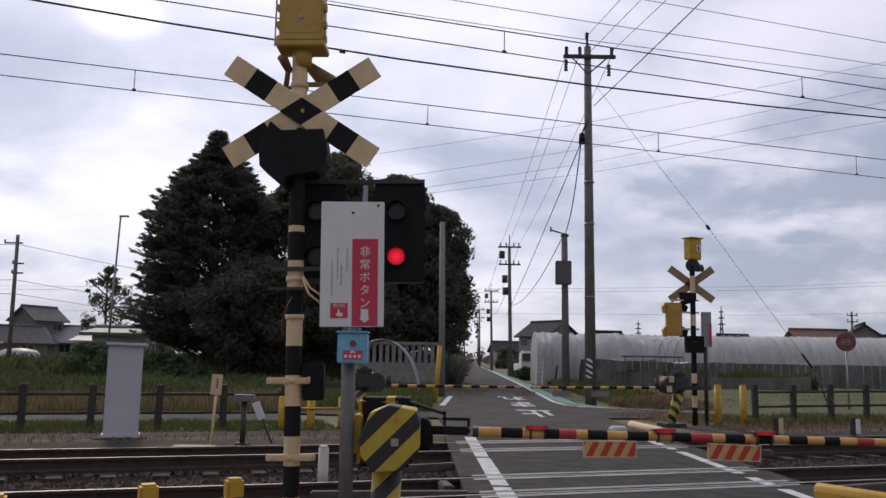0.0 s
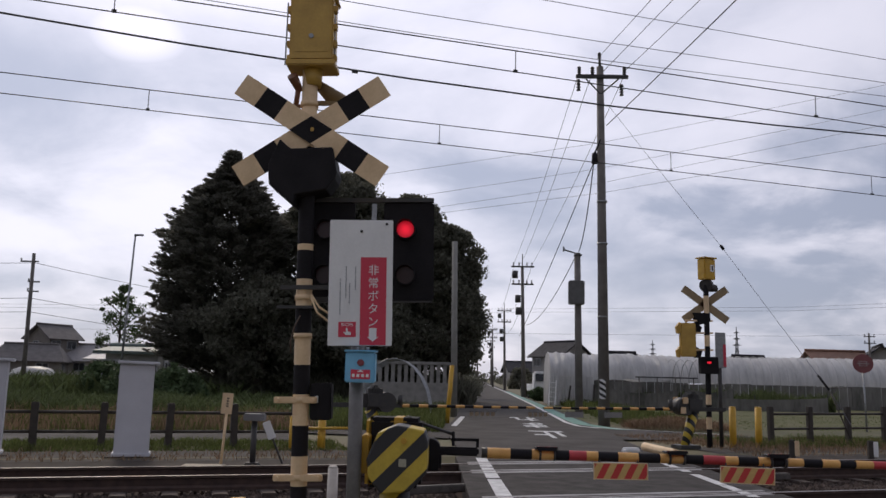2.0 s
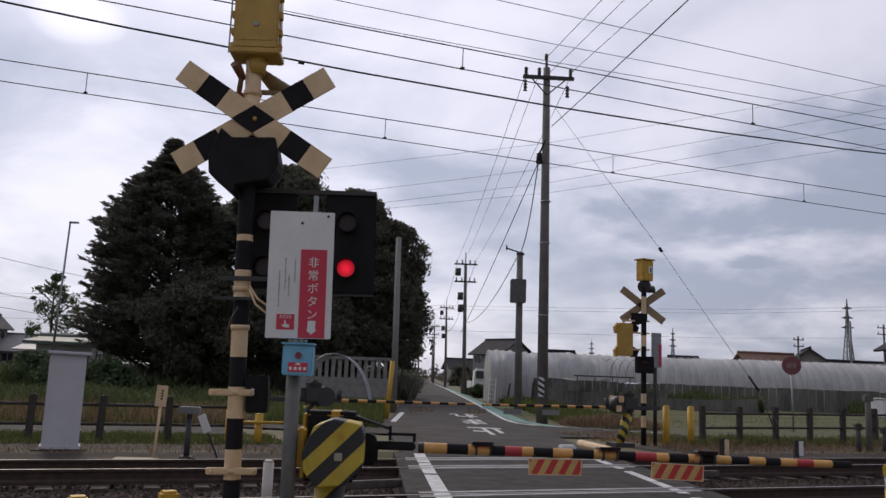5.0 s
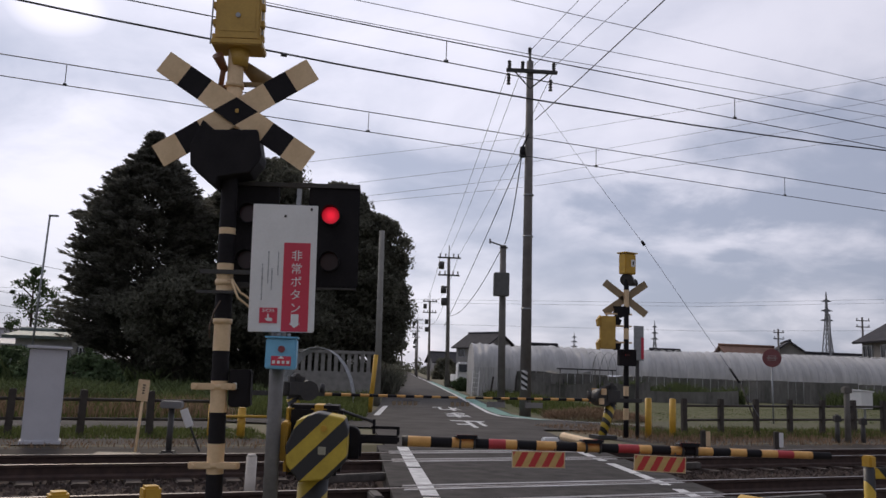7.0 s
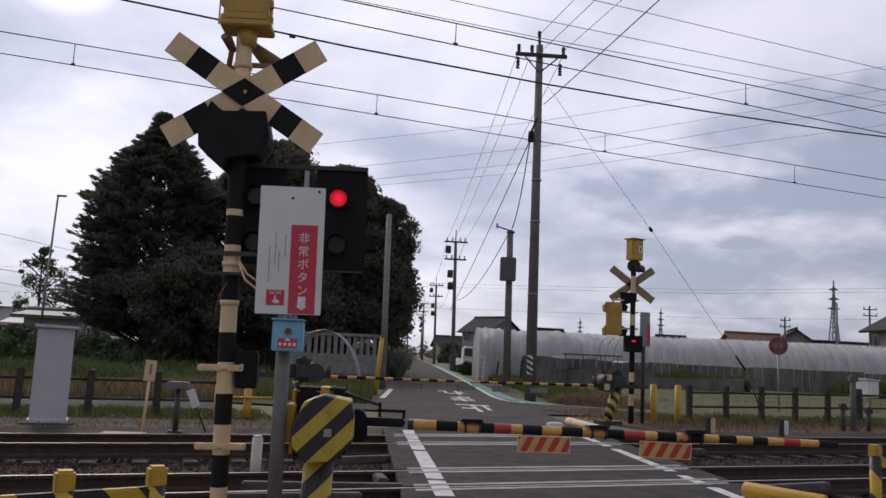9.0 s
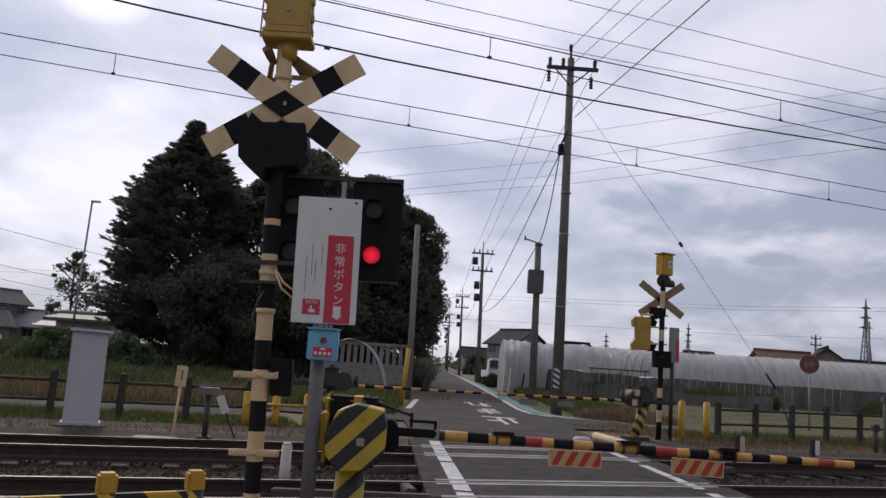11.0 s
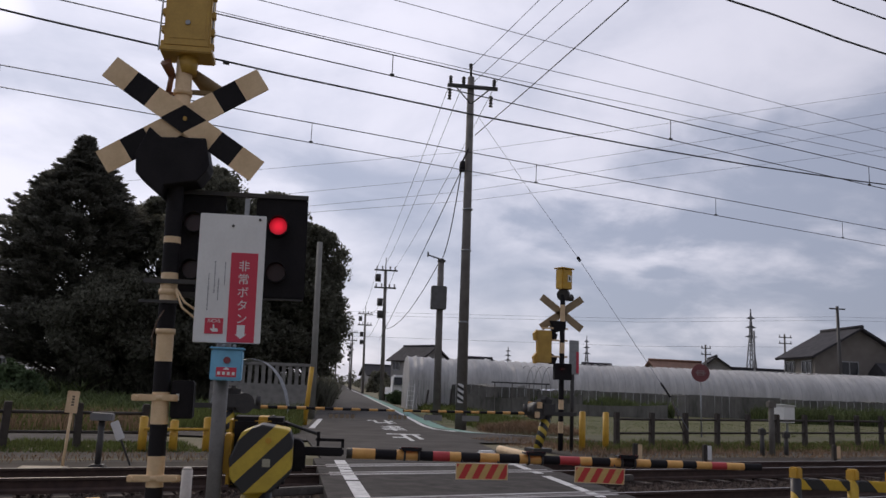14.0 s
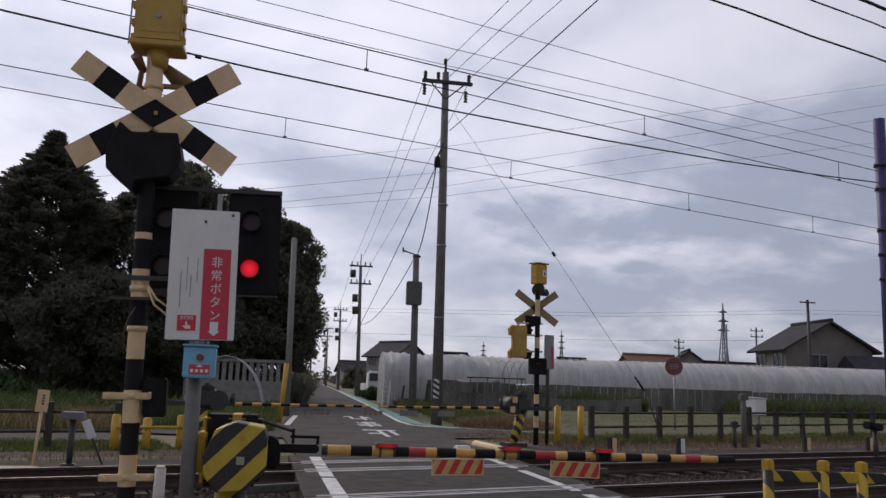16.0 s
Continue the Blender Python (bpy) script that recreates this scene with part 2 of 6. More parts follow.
LEAF = mat("dark_foliage", (0.155, 0.154, 0.120), (0.122, 0.123, 0.094), 0.85, scale=0.5, bump=0, random_tint=-0.35, trans=0.5)
NEEDLE = mat("conifer_needles", (0.156, 0.153, 0.128), (0.124, 0.122, 0.10), 0.85, scale=0.5, bump=0, random_tint=-0.35, trans=0.5)
LEAF2 = mat("light_foliage", (0.10, 0.14, 0.07), (0.07, 0.10, 0.05), 0.7, scale=0.6, bump=0, random_tint=-0.4, trans=0.25)
BARK = mat("bark", (0.09, 0.07, 0.055), (0.05, 0.04, 0.032), 0.95, scale=5, bump=0.6)
FENCEBROWN = mat("dark_brown_fence", (0.060, 0.050, 0.042), (0.038, 0.032, 0.028), 0.8, scale=8)
FILM = mat("greenhouse_film", (0.78, 0.77, 0.76), (0.48, 0.48, 0.48), 0.38, scale=1.6, fine=9, bump=0.35, spread=0.55, trans=0.4, stretch=(1, 0.22, 0.22))
NET = mat("dark_shade_net", (0.23, 0.22, 0.205), (0.075, 0.077, 0.066), 0.9, scale=0.9, fine=7, spread=0.5, stretch=(1, 1, 0.3))
TILE = mat("dark_roof_tile", (0.062, 0.060, 0.066), (0.042, 0.041, 0.045), 0.85, scale=2, bump=0.4)
REDTILE = mat("brown_roof_sheet", (0.24, 0.13, 0.085), (0.17, 0.095, 0.065), 0.7, scale=2)
PLASTER = mat("grey_plaster", (0.30, 0.29, 0.28), (0.22, 0.215, 0.21), 0.9, scale=1.2)
BROWNWALL = mat("brown_board_wall", (0.19, 0.175, 0.16), (0.14, 0.125, 0.112), 0.85, scale=1.4)
PALEPLASTER = mat("pale_plaster", (0.52, 0.50, 0.46), (0.40, 0.385, 0.36), 0.9, scale=1.2)
GLASS = mat("dark_window_glass", (0.02, 0.022, 0.028), (0.03, 0.032, 0.036), 0.12, bump=0)
WIRE = mat("wire_black", (0.02, 0.02, 0.022), (0.03, 0.03, 0.03), 0.6, bump=0)
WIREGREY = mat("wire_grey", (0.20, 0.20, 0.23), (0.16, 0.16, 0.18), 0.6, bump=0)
REDGLASS = mat("unlit_red_lens", (0.035, 0.004, 0.005), (0.02, 0.003, 0.004), 0.35, bump=0)
ARMGLOW = glowing("lit_arm_lamp", (0.40, 0.016, 0.024), 0.3)
REDGLOW = glowing("lit_red_lens", (0.68, 0.010, 0.030), 1.15)
# dry, matt ground and leaves hardly shine
for m in (ASPHALT, PLATE, BLACK, TILE, HAZETILE, LOT, LEAF, LEAF2, NEEDLE, DUST, GRASS, CROPS, STRAW, NET, BALLAST):
    m.node_tree.nodes["Principled BSDF"].inputs["Specular IOR Level"].default_value = 0.12
HAZARD = stripes("yellow_black_hazard", (0.58, 0.42, 0.05), (0.024, 0.024, 0.026), 0.1795, -45)
BEAMHAZ = stripes("yellow_black_rail_stripes", (0.62, 0.40, 0.03), (0.02, 0.02, 0.022), 0.24, 40)
FLAG = stripes("red_yellow_slanted_sheet", (0.70, 0.45, 0.16), (0.55, 0.05, 0.045), 0.085, -27)
POLEHAZ = stripes("white_black_slanted_wrap", (0.70, 0.70, 0.70), (0.02, 0.02, 0.02), 0.16, 60)


# Mesh helpers
def bm_new():
    return bmesh.new()


def box(bm, size, m=Matrix(), mi=0, bevel=0.0, taper=1.0):
    r = bmesh.ops.create_cube(bm, size=1.0)
    vs = r["verts"]
    for v in vs:
        k = taper if v.co.z > 0 else 1.0
        v.co = Vector((v.co.x * size[0] * k, v.co.y * size[1] * k, v.co.z * size[2]))
    fs = list({f for v in vs for f in v.link_faces})
    if bevel:
        es = list({e for v in vs for e in v.link_edges})
        r2 = bmesh.ops.bevel(bm, geom=es, offset=bevel, segments=2, affect="EDGES", clamp_overlap=True)
        vs = list({v for f in r2["faces"] for v in f.verts} | {v for v in vs if v.is_valid})
        fs = list({f for v in vs for f in v.link_faces})
    for f in fs:
        f.material_index = mi
    bmesh.ops.transform(bm, matrix=m, verts=vs)
    return fs


def tube(bm, p0, p1, r0, r1=None, seg=12, mi=0, caps=True):
    p0, p1 = Vector(p0), Vector(p1)
    d = p1 - p0
    r = bmesh.ops.create_cone(bm, cap_ends=caps, segments=seg, radius1=r0, radius2=r0 if r1 is None else r1, depth=d.length)
    m = Matrix.Translation((p0 + p1) / 2) @ d.to_track_quat("Z", "Y").to_matrix().to_4x4()
    bmesh.ops.transform(bm, matrix=m, verts=r["verts"])
    for f in {f for v in r["verts"] for f in v.link_faces}:
        f.material_index = mi
        f.smooth = len(f.verts) == 4 and seg > 6


def banded_tube(bm, pts, radii, mats, seg=14):
    """One closed tube through points, with a material for each stretch."""
    pts = [Vector(p) for p in pts]
    rings = []
    for i, p in enumerate(pts):
        d = (pts[min(i + 1, len(pts) - 1)] - pts[max(i - 1, 0)]).normalized()
        a = d.cross(Vector((0, 1, 0.001))).normalized()
        b = d.cross(a)
        rings.append([bm.verts.new(p + (a * math.cos(k * 2 * math.pi / seg) + b * math.sin(k * 2 * math.pi / seg)) * radii[i]) for k in range(seg)])
    for i in range(len(pts) - 1):
        for k in range(seg):
            f = bm.faces.new((rings[i][k], rings[i][(k + 1) % seg], rings[i + 1][(k + 1) % seg], rings[i + 1][k]))
            f.material_index, f.smooth = mats[i], True
    bm.faces.new(rings[0][::-1]).material_index = mats[0]
    bm.faces.new(rings[-1]).material_index = mats[-1]


def prism(bm, outline, depth, m=Matrix(), mi=0):
    """An outline in x-z, extruded along y by depth to both sides."""
    a = [bm.verts.new(m @ Vector((x, -depth / 2, z))) for x, z in outline]
    b = [bm.verts.new(m @ Vector((x, depth / 2, z))) for x, z in outline]
    fs = [bm.faces.new(a), bm.faces.new(b[::-1])]
    k = len(outline)
    for i in range(k):
        fs.append(bm.faces.new((a[i], b[i], b[(i + 1) % k], a[(i + 1) % k])))
    for f in fs:
        f.material_index = mi


def part(name, bm, material, parent, label="", bevel=0.0):
    me = bpy.data.meshes.new(name)
    bmesh.ops.recalc_face_normals(bm, faces=bm.faces)
    bm.to_mesh(me)
    bm.free()
    for mm in material if isinstance(material, (list, tuple)) else (material,):
        me.materials.append(mm)
    ob = new(name, me)
    ob.parent = parent
    if bevel:
        bv = ob.modifiers.new("edge", "BEVEL")
        bv.width, bv.segments, bv.limit_method = bevel, 2, "ANGLE"
    if label:
        tagged(ob, label)
    return ob


def raw(name, verts, faces, material, parent=None, smooth=False):
    me = bpy.data.meshes.new(name)
    me.from_pydata(verts, [], faces)
    for mm in material if isinstance(material, (list, tuple)) else (material,):
        me.materials.append(mm)
    if smooth:
        me.polygons.foreach_set("use_smooth", [True] * len(me.polygons))
    ob = new(name, me)
    ob.parent = parent
    return ob


def thing(name, m, label, category, group="", kind=""):
    ob = new(name)
    ob.empty_display_size = 0.1
    ob.matrix_world = m
    return tagged(ob, label, category, group, kind)


# Plan: the railway runs along U, a little askew to the road, which runs along y.
SKEW = radians(19.5)
U, NV = Vector((math.cos(SKEW), math.sin(SKEW), 0)), Vector((-math.sin(SKEW), math.cos(SKEW), 0))
NEAR_TRACK, FAR_TRACK, GAUGE = 8.52, 12.32, 1.132


def sn(s, n, z=0.0):
    return U * s + NV * n + Vector((0, 0, z))


def along(s, n, z=0.0):
    return Matrix.Translation(sn(s, n, z)) @ Matrix.Rotation(SKEW, 4, "Z")


LEFT_EDGE = [(-30, 0.55), (8, 0.42), (14.6, 0.22), (20, -0.1), (24, -0.2), (30, 0.05), (54, 0.5), (135, 2.3), (420, 10.5)]
RIGHT_EDGE = [(-30, 4.35), (8.8, 4.12), (14.5, 3.95), (20, 4.0), (25, 4.25), (27, 4.4), (47, 5.0), (97, 6.3), (420, 14.5)]


def edge_x(edge, y):
    return float(np.interp(y, [e[0] for e in edge], [e[1] for e in edge]))


def on_line(edge, n):
    """Where a line beside the railway, n from the camera's foot, meets a road edge."""
    y = n
    for _ in range(8):
        x = edge_x(edge, y)
        y = (n + x * math.sin(SKEW)) / math.cos(SKEW)
    return Vector((edge_x(edge, y), y, 0))


def ground_z(n):
    return float(np.interp(n, [6.2, 6.9, 14.0, 14.6], [-0.05, -0.32, -0.32, -0.05]))


def build_ground():
    ns = [-3500, -100, 6.2, 6.9, 14.0, 14.6, 100, 3500]
    ss = [-3500, -60, 0, 60, 3500]
    verts = [tuple(sn(s, n, ground_z(n))) for n in ns for s in ss]
    k = len(ss)
    faces = [(i * k + j, i * k + j + 1, (i + 1) * k + j + 1, (i + 1) * k + j) for i in range(len(ns) - 1) for j in range(k - 1)]
    tagged(raw("ground", verts, faces, SOIL), "flat farmland with patchy grass and bare soil", "ground", kind="structure")


def strip(name, left, right, z, material, label, category):
    verts = [(x, y, z) for x, y in left] + [(x, y, z) for x, y in right]
    k = len(left)
    return tagged(raw(name, verts, [(i, i + k, i + k + 1, i + 1) for i in range(k - 1)], material), label, category, kind="structure")


def build_road():
    rails = [t + e * GAUGE / 2 for t in (NEAR_TRACK, FAR_TRACK) for e in (-1, 1)]
    cuts = [6.9] + [v for r in rails for v in (r - 0.085, r + 0.085)] + [14.1]
    bm = bm_new()

    def slab(corners, z=0.0, thick=0.3):
        top = [bm.verts.new((c[0], c[1], z)) for c in corners]
        low = [bm.verts.new((c[0], c[1], z - thick)) for c in corners]
        bm.faces.new(top)
        for i in range(len(top)):
            bm.faces.new((top[i], top[(i + 1) % len(top)], low[(i + 1) % len(top)], low[i]))

    a, b = on_line(LEFT_EDGE, 6.9), on_line(RIGHT_EDGE, 6.9)
    slab([(0.55, -30), (4.35, -30), (b.x, b.y), (a.x, a.y)])
    ys = [20, 24, 27, 30, 40, 54, 75, 97, 135, 200, 300, 420]
    a, b = on_line(LEFT_EDGE, 14.1), on_line(RIGHT_EDGE, 14.1)
    slab([(a.x, a.y), (b.x, b.y), (edge_x(RIGHT_EDGE, 20), 20), (edge_x(LEFT_EDGE, 20), 20)])
    for y0, y1 in zip(ys, ys[1:]):
        slab([(edge_x(LEFT_EDGE, y0), y0), (edge_x(RIGHT_EDGE, y0), y0), (edge_x(RIGHT_EDGE, y1), y1), (edge_x(LEFT_EDGE, y1), y1)])
    road = part("road", bm, ASPHALT, None)
    tagged(road, "grey asphalt country lane over the level crossing", "road", kind="structure")
    for n0, n1 in zip(cuts[0::2], cuts[1::2]):
        bm = bm_new()
        c = [on_line(LEFT_EDGE, n0) + Vector((-0.15, 0, 0)), on_line(RIGHT_EDGE, n0) + Vector((0.15, 0, 0)), on_line(RIGHT_EDGE, n1) + Vector((0.15, 0, 0)), on_line(LEFT_EDGE, n1) + Vector((-0.15, 0, 0))]
        slab(c, 0.0, 0.3)
        part("crossing_panel", bm, PLATE, road, bevel=0.01)
        for nn in (n0 + 0.058, n1 - 0.058):
            if not 7.0 < nn < 14.0:
                continue
            e = [on_line(LEFT_EDGE, nn - 0.055), on_line(RIGHT_EDGE, nn - 0.055), on_line(RIGHT_EDGE, nn + 0.055), on_line(LEFT_EDGE, nn + 0.055)]
            bm = bm_new()
            slab(e, 0.006, 0.05)
            part("edge_strip", bm, EDGE, road)
    # lanes beside the railway, behind the fence
    for s0, s1, n0, n1 in ((-60, 3.2, 18.0, 20.6), (11.2, 80, 18.3, 21.6)):
        v = [tuple(sn(s, n, -0.02)) for s, n in ((s0, n0), (s1, n0), (s1, n1), (s0, n1))]
        tagged(raw("side_lane", v, [(0, 1, 2, 3)], DUST if s0 > 0 else ASPHALT), "narrow dusty lane behind the railway fence", "road", kind="structure")
    v = [(-0.2, 19.5, -0.008), (4.2, 20.5, -0.008), (8.6, 21.9, -0.008), (7.7, 23.3, -0.008), (5.0, 25.0, -0.008), (4.1, 27.2, -0.008), (-0.3, 26, -0.008), (-4, 20.2, -0.008)]
    tagged(raw("road_junction", v, [tuple(range(8))], ASPHALT), "asphalt mouth of the side lanes", "road", kind="structure")
    v = [tuple(sn(s, n, -0.035)) for s, n in ((14, 21.5), (90, 21.5), (90, 44), (15.5, 44))]
    tagged(raw("gravel_lot", v, [(0, 1, 2, 3)], LOT), "pale dry gravel and grass lot", "ground", kind="structure")
    # painted lines
    def line(pts, w, material=PAINT, z=0.004):
        vs, fs = [], []
        for x, y in pts:
            vs += [(x - w / 2, y, z), (x + w / 2, y, z)]
        for i in range(len(pts) - 1):
            fs.append((2 * i, 2 * i + 1, 2 * i + 3, 2 * i + 2))
        return raw("painted_line", vs, fs, material, road)
    for y0, y1 in ((-6, 7.3), (8.15, 9.1), (9.22, 11.7), (11.85, 13.2), (13.3, 14.75)):
        line([(0.68 - 0.028 * (y0 - 8), y0), (0.68 - 0.028 * (y1 - 8), y1)], 0.19)
    for y0, y1 in ((-6, 7.4), (8.3, 9.35), (9.55, 10.25), (10.6, 11.7), (11.75, 13.0), (13.35, 13.75), (14.0, 15.4)):
        line([(3.78 - 0.025 * (y0 - 8), y0), (3.78 - 0.025 * (y1 - 8), y1)], 0.15)
    line([(0.0, 24.3), (0.3, 30.4)], 0.17)
    line([(0.62, 46), (0.75, 55)], 0.15)
    line([(0.9, 62), (2.55, 134)], 0.15)
    line([(4.25, 24.9), (3.78, 26.0), (3.68, 28), (4.3, 47), (5.6, 97), (8.0, 212)], 0.16)
    line([(4.15, 25.5), (5.1, 24.7), (6.3, 23.95), (7.7, 23.2)], 0.24, z=0.005)
    line([(4.9, 24.5), (4.5, 25.4), (4.08, 27.2), (4.22, 35), (4.62, 47), (5.85, 97)], 0.5, GREENPAINT, 0.003)
    # the word STOP of the other direction, painted on the lane, read from the far side
    for ch, y in (("止", 21.9), ("ま", 26.0), ("れ", 29.9)):
        ob = text_mesh("road_letter", ch, 1.15, PAINT, road, bold=0.022)
        ob.matrix_local = Matrix.Translation((2.45, y, 0.005)) @ Matrix.Rotation(math.pi, 4, "Z") @ Matrix.Diagonal((0.85, 2.6, 1, 1))


def text_mesh(name, words, size, material, parent, label="", depth=0.0005, bold=0.0):
    cu = bpy.data.curves.new(name, "FONT")
    cu.body, cu.size, cu.align_x, cu.align_y, cu.extrude, cu.offset = words, size, "CENTER", "CENTER", depth, bold
    tmp = bpy.data.objects.new(name, cu)
    scene.collection.objects.link(tmp)
    me = bpy.data.meshes.new_from_object(tmp.evaluated_get(bpy.context.evaluated_depsgraph_get()))
    bpy.data.objects.remove(tmp)
    me.materials.clear()
    me.materials.append(material)
    ob = new(name, me)
    ob.parent = parent
    if label:
        tagged(ob, label)
    return ob


def build_tracks():
    prof = [(-0.033, 0.0), (0.033, 0.0), (0.033, -0.034), (0.009, -0.046), (0.009, -0.125), (0.062, -0.15), (0.062, -0.19), (-0.062, -0.19), (-0.062, -0.15), (-0.009, -0.125), (-0.009, -0.046), (-0.033, -0.034)]
    bm = bm_new()
    box(bm, (0.2, 2.0, 0.16), Matrix.Translation((0, 0, -0.08)), 0, 0.012)
    sl = bpy.data.meshes.new("sleeper")
    bm.to_mesh(sl)
    bm.free()
    sl.materials.append(SLEEPER)
    # bed
    ns = [(7.0, -0.31), (7.35, -0.24), (13.5, -0.24), (13.95, -0.31)]
    v = [tuple(sn(s, n, z)) for s in (-150, 150) for n, z in ns]
    tagged(raw("ballast_bed", v, [(i, i + 1, i + 5, i + 4) for i in range(3)], BALLAST), "brown crushed-stone bed under both railway tracks", "ballast", kind="structure")
    for n0, nm in ((NEAR_TRACK, "near"), (FAR_TRACK, "far")):
        tr = thing("railway_track", along(0, n0), "rusty narrow-gauge railway track with polished rail heads", "railway track", "railway tracks", "structure")
        for e in (-1, 1):
            bm = bm_new()
            ring = []
            for s in (-150, 150):
                ring.append([bm.verts.new((s, e * GAUGE / 2 + px, 0.003 + pz)) for px, pz in prof])
            k = len(prof)
            for i in range(k):
                f = bm.faces.new((ring[0][i], ring[0][(i + 1) % k], ring[1][(i + 1) % k], ring[1][i]))
                f.material_index = 0 if i == 0 else 1
            part("rail", bm, (RAILTOP, RUST), tr)
        for i in range(75):
            s = -14 + i * 0.62
            if 2.2 < s - n0 * math.tan(SKEW) * 1.0 < 2.3:
                continue
            ob = new("sleeper", sl)
            ob.parent = tr
            ob.location = (s, 0, -0.185)
    for s0, s1 in ((-90, 3.9), (11.0, 120)):
        v = [tuple(sn(s, n, z)) for s in (s0, s1) for n, z in ((13.6, -0.2), (14.3, -0.06), (15.6, -0.03), (16.3, -0.045))]
        tagged(raw("trackside_path", v, [(i, i + 1, i + 5, i + 4) for i in range(3)], TRACKSOIL), "dark gravel strip beside the far track", "ground", kind="structure")
    # loose stones on the bed, in one joined piece
    rng = np.random.default_rng(5)
    octa = np.array([(1, 0, 0), (-1, 0, 0), (0, 1, 0), (0, -1, 0), (0, 0, 1), (0, 0, -1)], float)
    of = [(0, 2, 4), (2, 1, 4), (1, 3, 4), (3, 0, 4), (2, 0, 5), (1, 2, 5), (3, 1, 5), (0, 3, 5)]
    vs, fs = [], []
    cs, sn_ = math.cos(SKEW), math.sin(SKEW)
    for _ in range(17000):
        s, n = rng.uniform(-5, 19), rng.uniform(7.1, 13.8)
        x, y = s * cs - n * sn_, s * sn_ + n * cs
        if edge_x(LEFT_EDGE, y) - 0.25 < x < edge_x(RIGHT_EDGE, y) + 0.2:
            continue
        o = octa * rng.uniform(0.018, 0.05, 3) * rng.uniform(0.75, 1.25, (6, 1))
        a = rng.uniform(0, 6.28)
        c, d = math.cos(a), math.sin(a)
        z = -0.235 if 7.35 < n < 13.5 else -0.28
        k = len(vs)
        vs += [(x + p[0] * c - p[1] * d, y + p[0] * d + p[1] * c, z + p[2]) for p in o]
        fs += [tuple(i + k for i in f) for f in of]
    tagged(raw("ballast_stones", vs, fs, PEBBLE), "loose brown and grey crushed stones along the rails", "ballast", kind="stuff")


build_ground()
build_road()
build_tracks()
# Boundary and far setting: wires, poles, fences, buildings, trees
def wire(name, pts, r, material, label, group="overhead wires", seg=5):
    """A wire through points, as one thin tube."""
    pts = [Vector(p) for p in pts]
    vs, fs = [], []
    for i, p in enumerate(pts):
        d = (pts[min(i + 1, len(pts) - 1)] - pts[max(i - 1, 0)]).normalized()
        a = d.cross(Vector((0, 0, 1)))
        a = a.normalized() if a.length > 1e-4 else Vector((1, 0, 0))
        b = d.cross(a)
        vs += [tuple(p + (a * math.cos(k * 2 * math.pi / seg) + b * math.sin(k * 2 * math.pi / seg)) * r) for k in range(seg)]
    for i in range(len(pts) - 1):
        fs += [(i * seg + k, i * seg + (k + 1) % seg, (i + 1) * seg + (k + 1) % seg, (i + 1) * seg + k) for k in range(seg)]
    return tagged(raw(name, vs, fs, material, None, True), label, "wire", group)


def span(p0, p1, sag, k=14):
    p0, p1 = Vector(p0), Vector(p1)
    return [p0.lerp(p1, i / k) - Vector((0, 0, sag * 4 * (i / k) * (1 - i / k))) for i in range(k + 1)]


